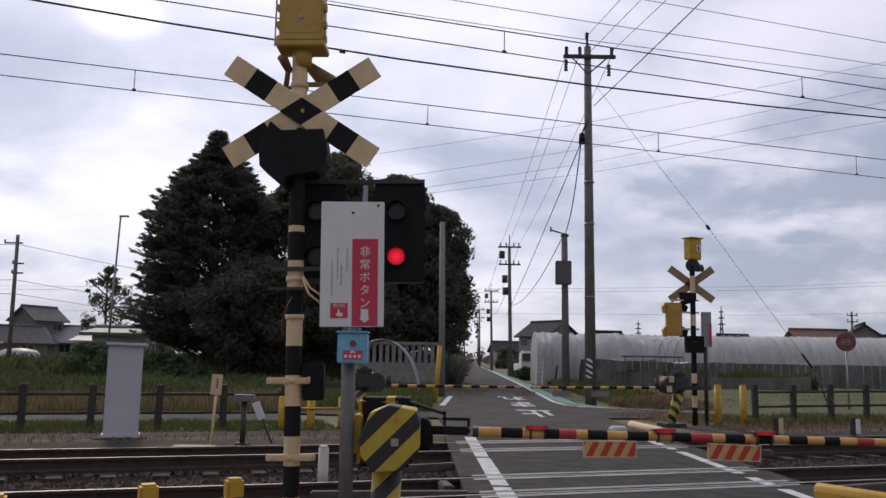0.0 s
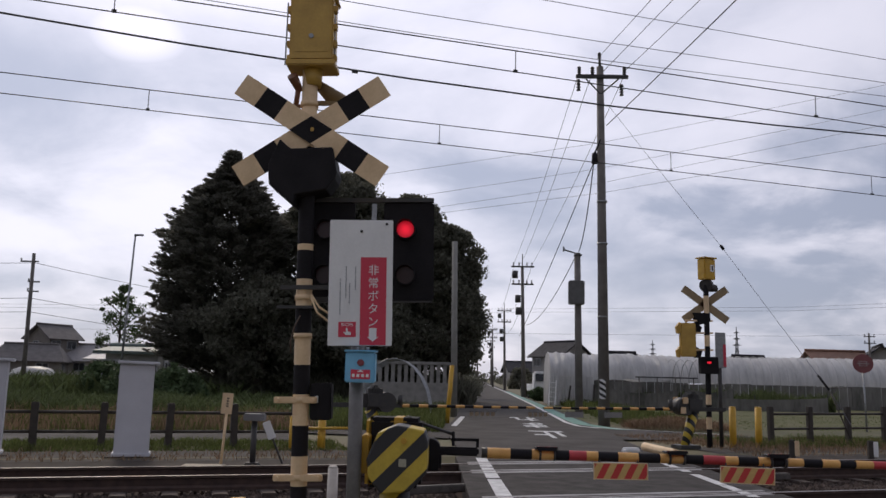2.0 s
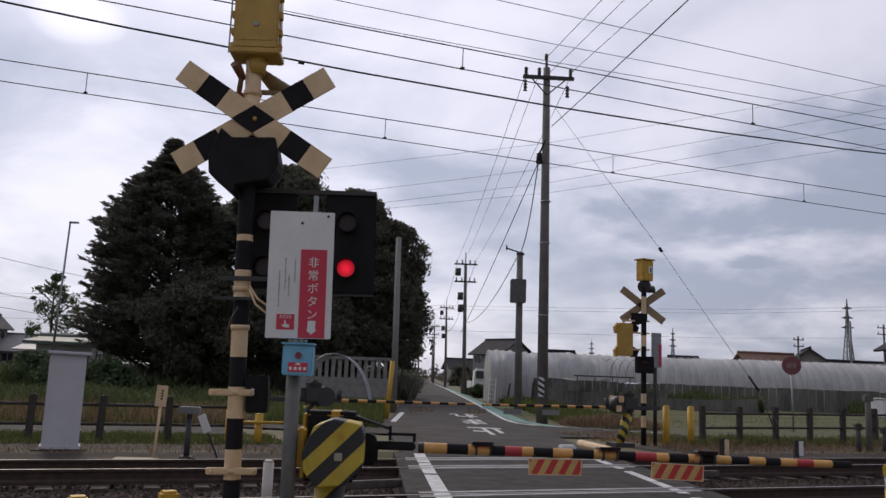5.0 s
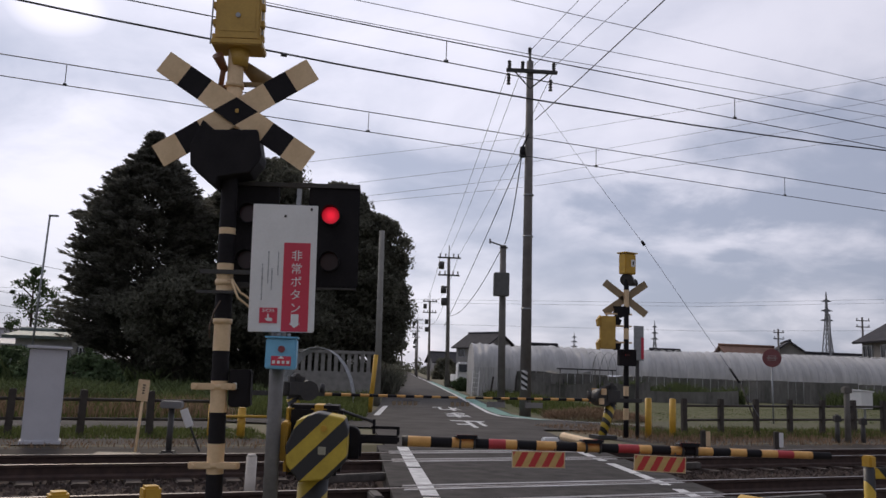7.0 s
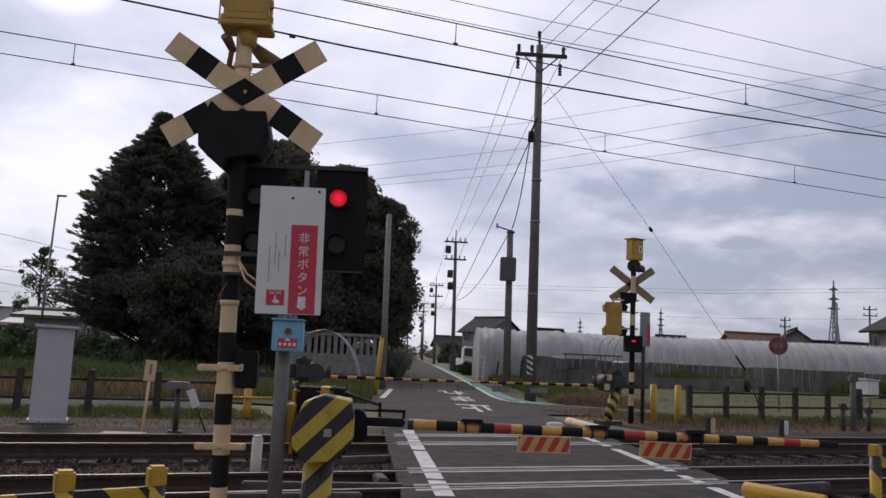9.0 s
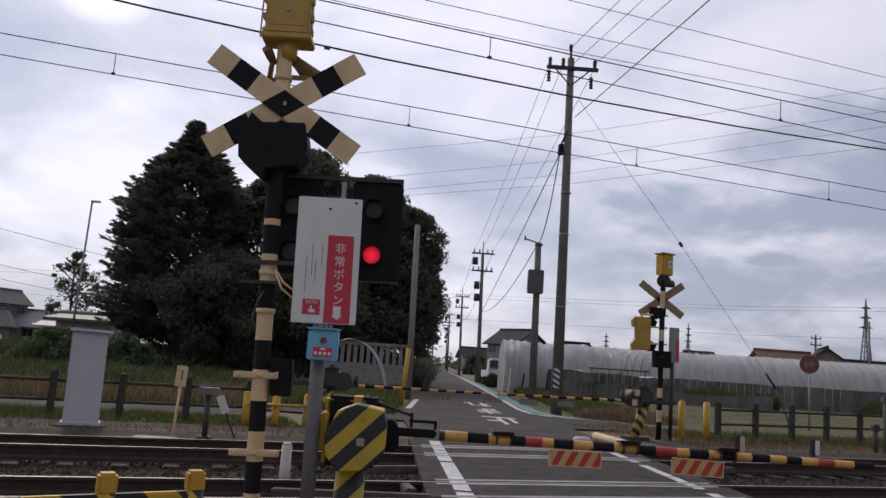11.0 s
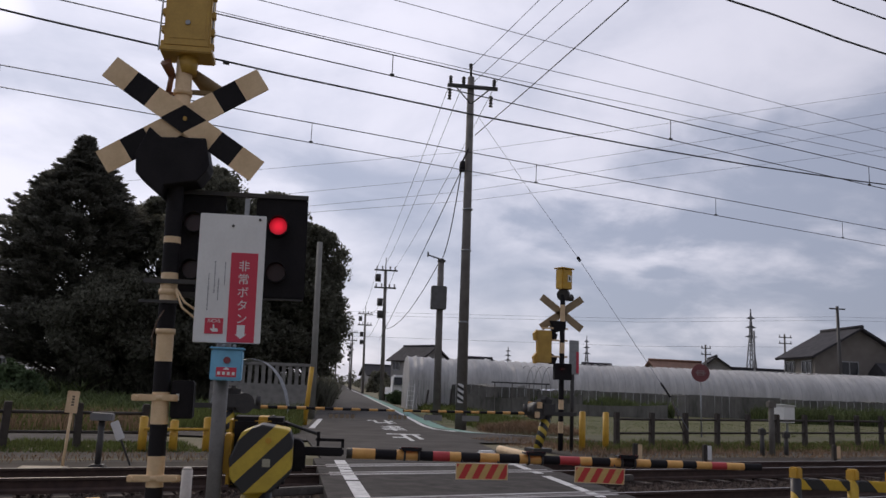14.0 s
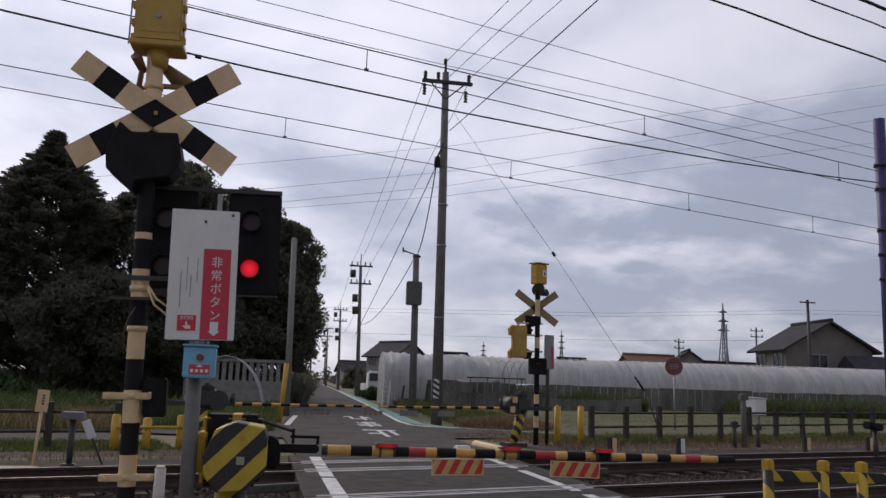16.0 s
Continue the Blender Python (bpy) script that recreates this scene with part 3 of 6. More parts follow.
def build_catenary():
    for n, zc, z0, dz, drops in ((12.25, 5.04, 5.345, 0.005, (-9.2, -4.8, -0.4, 4.0, 8.3, 12.8, 16.8, 21.2, 25.6)), (9.05, 5.105, 5.35, 0.0075, (-5.3, -0.7, 3.93, 8.53, 13.17, 17.8, 22.4))):
        tw = thing("catenary", along(0, n), "catenary wire pair with droppers above the railway track", "wire", "catenary wires")
        bm = bm_new()
        ss = [-60 + 6 * i for i in range(24)]
        banded_tube(bm, [(a, 0, zc) for a in ss], [0.0072] * len(ss), [0] * len(ss), 5)
        part("contact_wire", bm, WIRE, tw)
        bm = bm_new()
        top = lambda s: z0 + dz * s
        banded_tube(bm, [(a, 0, top(a)) for a in ss], [0.0078] * len(ss), [0] * len(ss), 5)
        part("messenger_wire", bm, WIRE, tw)
        for s in drops:
            bm = bm_new()
            tube(bm, (s, 0, zc), (s, 0, top(s)), 0.006, seg=5)
            box(bm, (0.05, 0.03, 0.03), Matrix.Translation((s, 0, zc + 0.01)))
            part("dropper", bm, WIRE, tw)
    ss = [-40 + 4 * i for i in range(18)] + [22.3]
    ss = sorted(v for v in ss if v <= 22.3)
    wire("feeder_cable", [sn(s, 14.0, 6.73 + 0.0022 * (s - 5) ** 2) for s in ss], 0.018, WIRE, "thick black feeder cable strung along the railway")
    wire("feeder_clamp", [sn(2.9, 14.0, 6.72), sn(3.0, 14.0, 6.72)], 0.035, WIRE, "small clamp on the feeder cable")
    for z0, z1, r in ((8.72, 8.80, 0.0075), (8.02, 8.28, 0.0075), (7.62, 7.98, 0.007)):
        wire("signal_wire", [sn(s, 14.0, z0 + (z1 - z0) * (s - 6) / 12 if s > 6 else z0) for s in ss], r, WIREGREY, "thin grey line wire along the railway")
    for z, r in ((6.98, 0.016), (7.6, 0.014), (7.95, 0.03)):
        wire("trackside_cable", [sn(s, 8.05, z + 0.012 * math.sin(s * 2.1)) for s in [v * 0.8 for v in range(-30, 60)]], r, WIRE, "black cable strung beside the near track")
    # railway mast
    m = thing("railway_mast", along(22.38, 14.0), "dark railway mast with clamps, tinted violet-blue as by a lens fringe", "mast")
    bm = bm_new()
    tube(bm, (0, 0, -0.2), (0, 0, 9.3), 0.19, 0.16, 16)
    part("pole", bm, MASTFRINGE, m)
    for z in (7.2, 7.9, 6.0, 5.3, 4.6):
        bm = bm_new()
        tube(bm, (0, 0, z - 0.03), (0, 0, z + 0.03), 0.205, seg=16)
        box(bm, (0.42, 0.06, 0.04), Matrix.Translation((-0.1, 0, z)))
        part("clamp", bm, DARK, m)


def insulator(bm, p, h=0.25, r=0.05):
    p = Vector(p)
    for i in range(4):
        tube(bm, p + Vector((0, 0, i * h / 4)), p + Vector((0, 0, (i + 0.7) * h / 4)), r, r * 0.55, 8)


def build_poles():
    m = thing("utility_pole", pose(4.76, 27, 0), "tall concrete utility pole with crossarm and hazard wrap", "utility pole", "utility poles")
    bm = bm_new()
    tube(bm, (0, 0, -0.2), (-0.07, 0, 11.9), 0.19, 0.115, 18)
    part("pole", bm, CONCRETE, m)
    bm = bm_new()
    tube(bm, (-0.07, 0, 11.8), (-0.09, 0, 12.35), 0.05, 0.035, 8)
    insulator(bm, (-0.09, 0, 12.2), 0.22, 0.07)
    part("top_pin", bm, DARK, m)
    bm = bm_new()
    box(bm, (1.75, 0.11, 0.12), Matrix.Translation((-0.03, -0.15, 11.5)), 0, 0.01)
    tube(bm, (-0.6, -0.15, 11.45), (-0.07, -0.1, 10.9), 0.025, seg=6)
    tube(bm, (0.55, -0.15, 11.45), (-0.07, -0.1, 10.9), 0.025, seg=6)
    part("crossarm", bm, DARK, m)
    for x, y, z, tilt in ((-0.8, -0.15, 11.56, -0.18), (-0.35, -0.15, 11.56, 0.0), (0.72, -0.15, 11.56, 0.12), (-0.82, -0.15, 11.0, -0.1), (0.62, -0.15, 10.85, -0.22)):
        bm = bm_new()
        insulator(bm, (x, y, z), 0.42 if z < 11.2 else 0.3, 0.075)
        part("insulator", bm, DARK, m)
    bm = bm_new()
    tube(bm, (-0.28, -0.1, 8.5), (-0.28, -0.1, 8.85), 0.11, 0.09, 10)
    tube(bm, (-0.28, -0.1, 8.85), (-0.05, -0.1, 9.4), 0.03, seg=6)
    part("cable_joint", bm, BLACK, m)
    for z in (7.2, 5.8, 3.4):
        bm = bm_new()
        tube(bm, (-0.03, 0, z), (-0.03, 0, z + 0.05), 0.175, seg=16)
        part("band", bm, STEEL, m)
    bm = bm_new()
    box(bm, (0.20, 0.02, 0.62), Matrix.Translation((-0.08, -0.20, 1.12)), 0, 0.006)
    part("hazard_plate", bm, POLEHAZ, m, "white and black slanted hazard plate")
    # pole-mounted box on a shorter pole
    m = thing("transformer_pole", pose(4.92, 33.5, 0), "short concrete pole carrying a grey metal box", "utility pole", "utility poles")
    bm = bm_new()
    tube(bm, (0, 0, -0.2), (-0.07, 0, 6.5), 0.16, 0.125, 16)
    part("pole", bm, CONCRETE, m)
    bm = bm_new()
    box(bm, (0.62, 0.35, 0.95), Matrix.Translation((-0.15, -0.28, 4.85)), 0, 0.03)
    part("metal_box", bm, mat("box_grey_paint", (0.13, 0.13, 0.13), None, 0.6), m, "grey metal equipment box")
    bm = bm_new()
    tube(bm, (-0.6, 0, 6.62), (0.0, 0, 6.45), 0.03, seg=6)
    tube(bm, (-0.62, 0, 6.55), (-0.62, 0, 6.75), 0.035, seg=6)
    box(bm, (0.3, 0.3, 0.06), Matrix.Translation((-0.05, 0, 6.4)))
    part("bracket", bm, DARK, m)
    # bare pale pole by the lane
    m = thing("bare_pole", pose(-0.02, 31, 0), "bare pale concrete pole at the lane's edge", "utility pole", "utility poles")
    bm = bm_new()
    tube(bm, (0, 0, -0.2), (-0.1, 0, 6.45), 0.125, 0.10, 16)
    part("pole", bm, mat("weathered_pale_pole", (0.28, 0.275, 0.25), (0.2, 0.195, 0.18), 0.9, scale=2), m)
    # farther line along the lane
    far = thing("line_pole", pose(5.5, 68, 0), "concrete utility pole with crossarms and a transformer", "utility pole", "utility poles")
    bm = bm_new()
    tube(bm, (0, 0, -0.2), (-0.2, 0, 10.5), 0.18, 0.12, 12)
    tube(bm, (-0.2, 0, 10.4), (-0.2, 0, 11.6), 0.05, 0.04, 6)
    part("pole", bm, CONCRETE, far)
    for z, w in ((10.55, 1.9), (9.1, 1.8)):
        bm = bm_new()
        box(bm, (w, 0.12, 0.12), Matrix.Translation((-0.18, -0.15, z)))
        for dx in (-0.75, -0.3, 0.35, 0.75):
            insulator(bm, (-0.18 + dx, -0.15, z + 0.06), 0.3, 0.08)
        part("crossarm", bm, DARK, far)
    for z, x in ((7.9, -0.55), (6.9, -0.5), (9.9, -0.8)):
        bm = bm_new()
        tube(bm, (x, -0.1, z - 0.3), (x, -0.1, z + 0.3), 0.24, seg=10)
        part("transformer", bm, DARK, far)
    for x, y in ((6.3, 108), (6.6, 150), (4.5, 175), (8.2, 195)):
        copy_thing(far, pose(x, y, -0.4))
    # wires between the poles
    for a, b, sag in (((3.95, 27, 11.6), (4.6, 68, 10.8), 0.3), ((4.4, 27, 11.6), (5.2, 68, 10.8), 0.3), ((5.5, 27, 11.6), (6.1, 68, 10.8), 0.3), ((4.5, 27, 8.9), (4.9, 33.4, 6.55), 0.5), ((4.52, 27, 8.7), (5.1, 68, 4.9), 0.15), ((4.85, 33.5, 6.5), (5.3, 68, 5.8), 0.9), ((4.6, 68, 10.7), (5.5, 108, 10.3), 0.8), ((6.1, 68, 10.7), (6.9, 108, 10.3), 0.8), ((5.3, 68, 7.6), (6.2, 108, 7.2), 0.8)):
        wire("power_line", span(a, b, sag), (0.02 if b[1] < 40 else 0.018 if a[2] < 9 else 0.010) if a[1] < 60 else 0.016, WIRE, "black power line between poles along the lane")
    for a, b, r in (((4.67, 27, 12.28), (11.3, -15, 12.25), 0.010), ((4.8, 27, 11.75), (11.4, -15, 11.7), 0.010), ((5.5, 27, 11.75), (12.3, -15, 11.7), 0.010), ((4.9, 27, 9.85), (9.4, -15, 9.7), 0.015)):
        wire("power_line", span(a, b, 0.25), r, WIRE, "black power line crossing above the railway")
    # guy wire with its clamp and cover
    g = thing("guy_wire", Matrix(), "slack steel guy wire with a black cover, anchored by the fence", "wire")
    pts = [Vector((5.0, 27, 10.5)), Vector((6.4, 25.4, 7.72)), Vector((7.68, 24, 5.29)), Vector((9.37, 21.2, 1.24)), Vector((9.66, 20.8, 0.45))]
    bm = bm_new()
    for a, b in zip(pts, pts[1:]):
        tube(bm, a, b, 0.0065, seg=5)
    part("strand", bm, WIREGREY, g)
    bm = bm_new()
    tube(bm, pts[2] - Vector((0.03, -0.03, -0.06)), pts[2] + Vector((0.03, -0.03, -0.06)), 0.045, seg=8)
    part("clamp", bm, BLACK, g)
    bm = bm_new()
    tube(bm, pts[2].lerp(pts[3], 0.90), pts[2].lerp(pts[3], 0.99), 0.028, seg=8)
    part("cover", bm, BLACK, g)
    bm = bm_new()
    tube(bm, pts[3], pts[4] + Vector((0.03, -0.03, -0.5)), 0.02, seg=8)
    part("anchor_rod", bm, FENCEBROWN, g)
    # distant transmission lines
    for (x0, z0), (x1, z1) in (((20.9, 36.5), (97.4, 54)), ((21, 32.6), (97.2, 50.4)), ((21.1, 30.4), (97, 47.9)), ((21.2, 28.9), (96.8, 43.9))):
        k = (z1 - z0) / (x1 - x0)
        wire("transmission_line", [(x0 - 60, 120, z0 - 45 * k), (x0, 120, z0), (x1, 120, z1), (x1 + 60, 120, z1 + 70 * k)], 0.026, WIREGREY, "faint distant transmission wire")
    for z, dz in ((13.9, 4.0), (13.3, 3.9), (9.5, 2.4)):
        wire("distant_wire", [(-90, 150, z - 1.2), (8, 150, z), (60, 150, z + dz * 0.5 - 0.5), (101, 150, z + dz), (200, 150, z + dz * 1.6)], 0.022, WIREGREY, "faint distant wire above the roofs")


def pylon(x, y, h, w):
    p = thing("transmission_tower", pose(x, y, -1), "distant steel lattice transmission tower", "tower", "transmission towers")
    bm = bm_new()
    k = h / 50
    for sx in (-1, 1):
        for sy in (-1, 1):
            tube(bm, (sx * w, sy * w, 0), (sx * w * 0.22, sy * w * 0.22, h * 0.68), 0.32 * k, seg=4)
            tube(bm, (sx * w * 0.22, sy * w * 0.22, h * 0.68), (0, 0, h), 0.28 * k, seg=4)
    part("leg", bm, HAZESTEEL, p)
    bm = bm_new()
    lv = [h * v for v in (0, 0.2, 0.36, 0.48, 0.58, 0.66)]
    for a, b in zip(lv, lv[1:]):
        wa, wb = w * (1 - 0.78 * a / (h * 0.68)), w * (1 - 0.78 * b / (h * 0.68))
        for s in (-1, 1):
            tube(bm, (s * wa, -wa, a), (-s * wb, -wb, b), 0.17 * k, seg=4)
            tube(bm, (s * wa, wa, a), (-s * wb, wb, b), 0.17 * k, seg=4)
    part("bracing", bm, HAZESTEEL, p)
    for f, r in ((0.7, 1.15), (0.8, 1.0), (0.9, 0.8)):
        bm = bm_new()
        prism(bm, [(-w * r, h * f), (0, h * f - 0.6 * k), (w * r, h * f), (0, h * f + 1.3 * k)], 0.7 * k)
        part("crossarm", bm, HAZESTEEL, p)


def fence_run(s0, count, zt0, zt1, step=1.155):
    f = thing("railway_fence", along(0, 16.6), "weathered dark brown post-and-rail fence beside the railway", "fence", "railway fences")
    bm = bm_new()
    box(bm, (0.125, 0.12, 1.0), Matrix.Translation((0, 0, -0.42)), 0, 0.012)
    me = bpy.data.meshes.new("post")
    bm.to_mesh(me)
    bm.free()
    me.materials.append(FENCEBROWN)
    rng = random.Random(3)
    zt = lambda s: zt0 + (zt1 - zt0) * (s - s0) / (step * count)
    for i in range(count):
        s = s0 + i * step
        ob = new("post", me)
        ob.parent = f
        ob.location = (s, 0, zt(s) + 0.08)
        ob.rotation_euler = (rng.uniform(-0.03, 0.03), rng.uniform(-0.03, 0.03), rng.uniform(-0.1, 0.1))
    for drop, r in ((0.015, 0.03), (0.36, 0.028)):
        for i in range(count - 1):
            s = s0 + i * step
            bm = bm_new()
            tube(bm, (s, 0, zt(s) - drop), (s + step, 0, zt(s + step) - drop), r, seg=8)
            part("rail", bm, FENCEBROWN, f)


def build_greenhouse(a, b, radius, height, wall_h, ribs=0.8, film=True, slack=0.35, skirt=0.0):
    a, b = Vector(a), Vector(b)
    L = (b - a).length
    ang = math.atan2(b.y - a.y, b.x - a.x)
    g = thing("greenhouse", Matrix.Translation(a) @ Matrix.Rotation(ang, 4, "Z"), "long tunnel greenhouse of sagging white plastic film with dark lower netting" if film else "bare hoop frame of an uncovered tunnel greenhouse", "greenhouse", "greenhouses")
    arc = [(-math.cos(t) * radius, wall_h + math.sin(t) * (height - wall_h)) for t in [math.pi * i / 18 for i in range(19)]]
    rng = random.Random(int(L * 10))
    if film:
        nx = int(L / 0.12)
        vs, fs = [], []
        for i in range(nx + 1):
            x = L * i / nx
            sag = 0.06 * (1 - abs(math.cos(math.pi * x / ribs))) + 0.02 * math.sin(x * 0.9) + rng.uniform(-0.03, 0.03) + slack * 0.16 * noise.noise(Vector((x * 0.8, L, 0)))
            for yy, zz in arc:
                dent = slack * 0.12 * noise.noise(Vector((x * 1.6, yy * 1.1, zz + L)))
                vs.append((x, yy * (1 - sag * 0.4), zz + dent - sag - 0.05 * math.sin(x * 0.21) ** 2))
        k = len(arc)
        for i in range(nx):
            fs += [(i * k + j, i * k + j + 1, (i + 1) * k + j + 1, (i + 1) * k + j) for j in range(k - 1)]
        raw("film_roof", vs, fs, FILM, g, True)
        for y in (-radius, radius):
            bm = bm_new()
            n = int(L / 1.5)
            for i in range(n):
                h0 = wall_h + rng.uniform(-0.06, 0.1)
                if (i + 0.5) / n < skirt:
                    continue
                box(bm, (L / n + 0.05, 0.03, h0), Matrix.Translation((L * (i + 0.5) / n, y + rng.uniform(-0.05, 0.05), h0 / 2 - 0.1)))
            part("side_netting", bm, NET, g, "dark grey shade netting")
            if skirt:
                # loose film hanging to the ground in folds
                fold, nf = [], 60
                for i in range(nf + 1):
                    x = L * skirt * i / nf
                    for z in (-0.1, wall_h * 0.5, wall_h + 0.1):
                        fold.append((x, y + (0.06 if y < 0 else -0.06) * math.sin(i * 1.7) * (1.2 - z / wall_h) - 0.04 * (1 if y < 0 else -1), z))
                raw("film_skirt", fold, [(i * 3 + j, i * 3 + j + 1, i * 3 + j + 4, i * 3 + j + 3) for i in range(nf) for j in range(2)], FILM, g, True)
        for x in (0.0, L):
            bm = bm_new()
            prism(bm, [(-radius, -0.1)] + [(p[0], p[1]) for p in arc] + [(radius, -0.1)], 0.03, Matrix.Translation((x, 0, 0)) @ Matrix.Rotation(math.pi / 2, 4, "Z"))
            part("end_panel", bm, FILM, g)
    step = ribs if film else 0.5
    bm = bm_new()
    full = [(-radius, -0.1)] + arc + [(radius, -0.1)]
    banded_tube(bm, [(0.0, y0 * 1.004, z0 + 0.012) for y0, z0 in full], [0.02 if film else 0.022] * len(full), [0] * len(full), 4)
    me = bpy.data.meshes.new("hoop")
    bm.to_mesh(me)
    bm.free()
    me.materials.append(mat("pale_hoop_pipe", (0.6, 0.6, 0.6) if film else (0.36, 0.36, 0.36), None, 0.5))
    for i in range(int(L / step) + 1):
        ob = new("hoop", me)
        ob.parent = g
        ob.location = (i * step, 0, 0)
    return g


def window_part(parent, w, h, m, shutter=False):
    bm = bm_new()
    for x, z, sx, sz in ((-w / 2, 0, 0.08, h), (w / 2, 0, 0.08, h), (0, h / 2, w, 0.08), (0, -h / 2, w + 0.1, 0.1), (0, 0, 0.06, h)):
        box(bm, (sx, 0.1, sz), m @ Matrix.Translation((x, -0.04, z)))
    wf = part("window", bm, STEEL, parent)
    bm = bm_new()
    for x in (-w / 4, w / 4):
        box(bm, (w / 2 - 0.1, 0.03, h - 0.1), m @ Matrix.Translation((x, -0.02, z * 0)))
    part("pane", bm, GLASS, wf)


def house(x, y, w, d, wall_h, roof_h, rot, wall_mat, roof_mat, label, storeys=1, hip=0.0, lower=None, z=0.0):
    h = thing("house", pose(x, y, z, 0, 0, rot), label, "house", "houses")
    bm = bm_new()
    box(bm, (w, d, wall_h + 1.0), Matrix.Translation((0, 0, wall_h / 2 - 0.5)))
    if hip < 0.5:
        prism(bm, [(-d / 2, wall_h), (0, wall_h + roof_h - 0.12), (d / 2, wall_h)], w * (1 - hip), Matrix.Rotation(math.pi / 2, 4, "Z"))
    part("wall", bm, wall_mat, h)
    o = 0.6
    bm = bm_new()
    zc, hw, hd = wall_h - roof_h * o / (d / 2), w / 2 + o, d / 2 + o
    rw = w / 2 * (1 - hip) + o * (1 - hip)
    e = [bm.verts.new(p) for p in ((-hw, -hd, zc), (hw, -hd, zc), (hw, hd, zc), (-hw, hd, zc), (-rw, 0, wall_h + roof_h), (rw, 0, wall_h + roof_h))]
    for f in ((0, 1, 5, 4), (2, 3, 4, 5), (1, 2, 5), (3, 0, 4)) if hip else ((0, 1, 5, 4), (2, 3, 4, 5)):
        bm.faces.new([e[i] for i in f])
    roof = part("roof", bm, roof_mat, h)
    so = roof.modifiers.new("thickness", "SOLIDIFY")
    so.thickness, so.offset = 0.18, -1
    bm = bm_new()
    tube(bm, (-rw, 0, wall_h + roof_h + 0.05), (rw, 0, wall_h + roof_h + 0.05), 0.16, seg=8)
    part("ridge", bm, roof_mat, roof)
    for s in range(storeys):
        zc = wall_h - 1.2 - s * 2.7
        for fx in (-0.3, 0.25):
            window_part(h, 1.5, 1.1, Matrix.Translation((fx * w, -d / 2, zc)))
        window_part(h, 1.1, 0.9, Matrix.Translation((-w / 2, 0.1 * d, zc)) @ Matrix.Rotation(-math.pi / 2, 4, "Z"))
        window_part(h, 1.5, 1.1, Matrix.Translation((w / 2, -0.12 * d, zc)) @ Matrix.Rotation(math.pi / 2, 4, "Z"))
    if lower:
        lx, ly, lw, ld, lh = lower
        bm = bm_new()
        prism(bm, [(-lw / 2 - 0.4, lh - 0.25), (0, lh + 0.9), (lw / 2 + 0.4, lh - 0.25)], ld, Matrix.Translation((lx, ly, 0)))
        part("porch_roof", bm, roof_mat, h)
        bm = bm_new()
        box(bm, (lw, ld - 0.6, lh), Matrix.Translation((lx, ly + 0.2, lh / 2 - 0.3)))
        part("porch", bm, wall_mat, h)
    return h


def leaf_quads(rng, centres, radii, per, size, squash=0.8, reach=0.0):
    """Many small leaf sprays round the given clump centres: vertices and faces."""
    n = len(centres) * per
    c = np.repeat(np.array(centres), per, 0)
    r = np.repeat(np.array(radii), per)[:, None]
    d = rng.normal(size=(n, 3))
    d /= np.linalg.norm(d, axis=1)[:, None]
    p = c + d * r * rng.uniform(0.45, 1.08, (n, 1)) * np.array([1, 1, squash])
    if reach:
        # conifer sprays: each clump drawn out along its branch, drooping a little at the tip
        out = c * np.array([1, 1, 0])
        out = out / (np.linalg.norm(out, axis=1)[:, None] + 0.3) + np.array([0, 0, -0.18])
        k = rng.uniform(-1, 1, (n, 1))
        p = c + (p - c) * np.array([0.8, 0.8, 0.62]) * (1 - 0.5 * np.maximum(k, 0)) + out * k * r * reach
    a = rng.normal(size=(n, 3))
    a /= np.linalg.norm(a, axis=1)[:, None]
    b = np.cross(a, d + rng.normal(size=(n, 3)) * 0.6)
    b /= np.linalg.norm(b, axis=1)[:, None] + 1e-6
    sz = size * rng.uniform(0.55, 1.3, (n, 1))
    q = np.stack([p - a * sz, p + b * sz * 0.45, p + a * sz, p - b * sz * 0.45], 1).reshape(-1, 3)
    f = np.arange(n * 4).reshape(-1, 4)
    return q, f


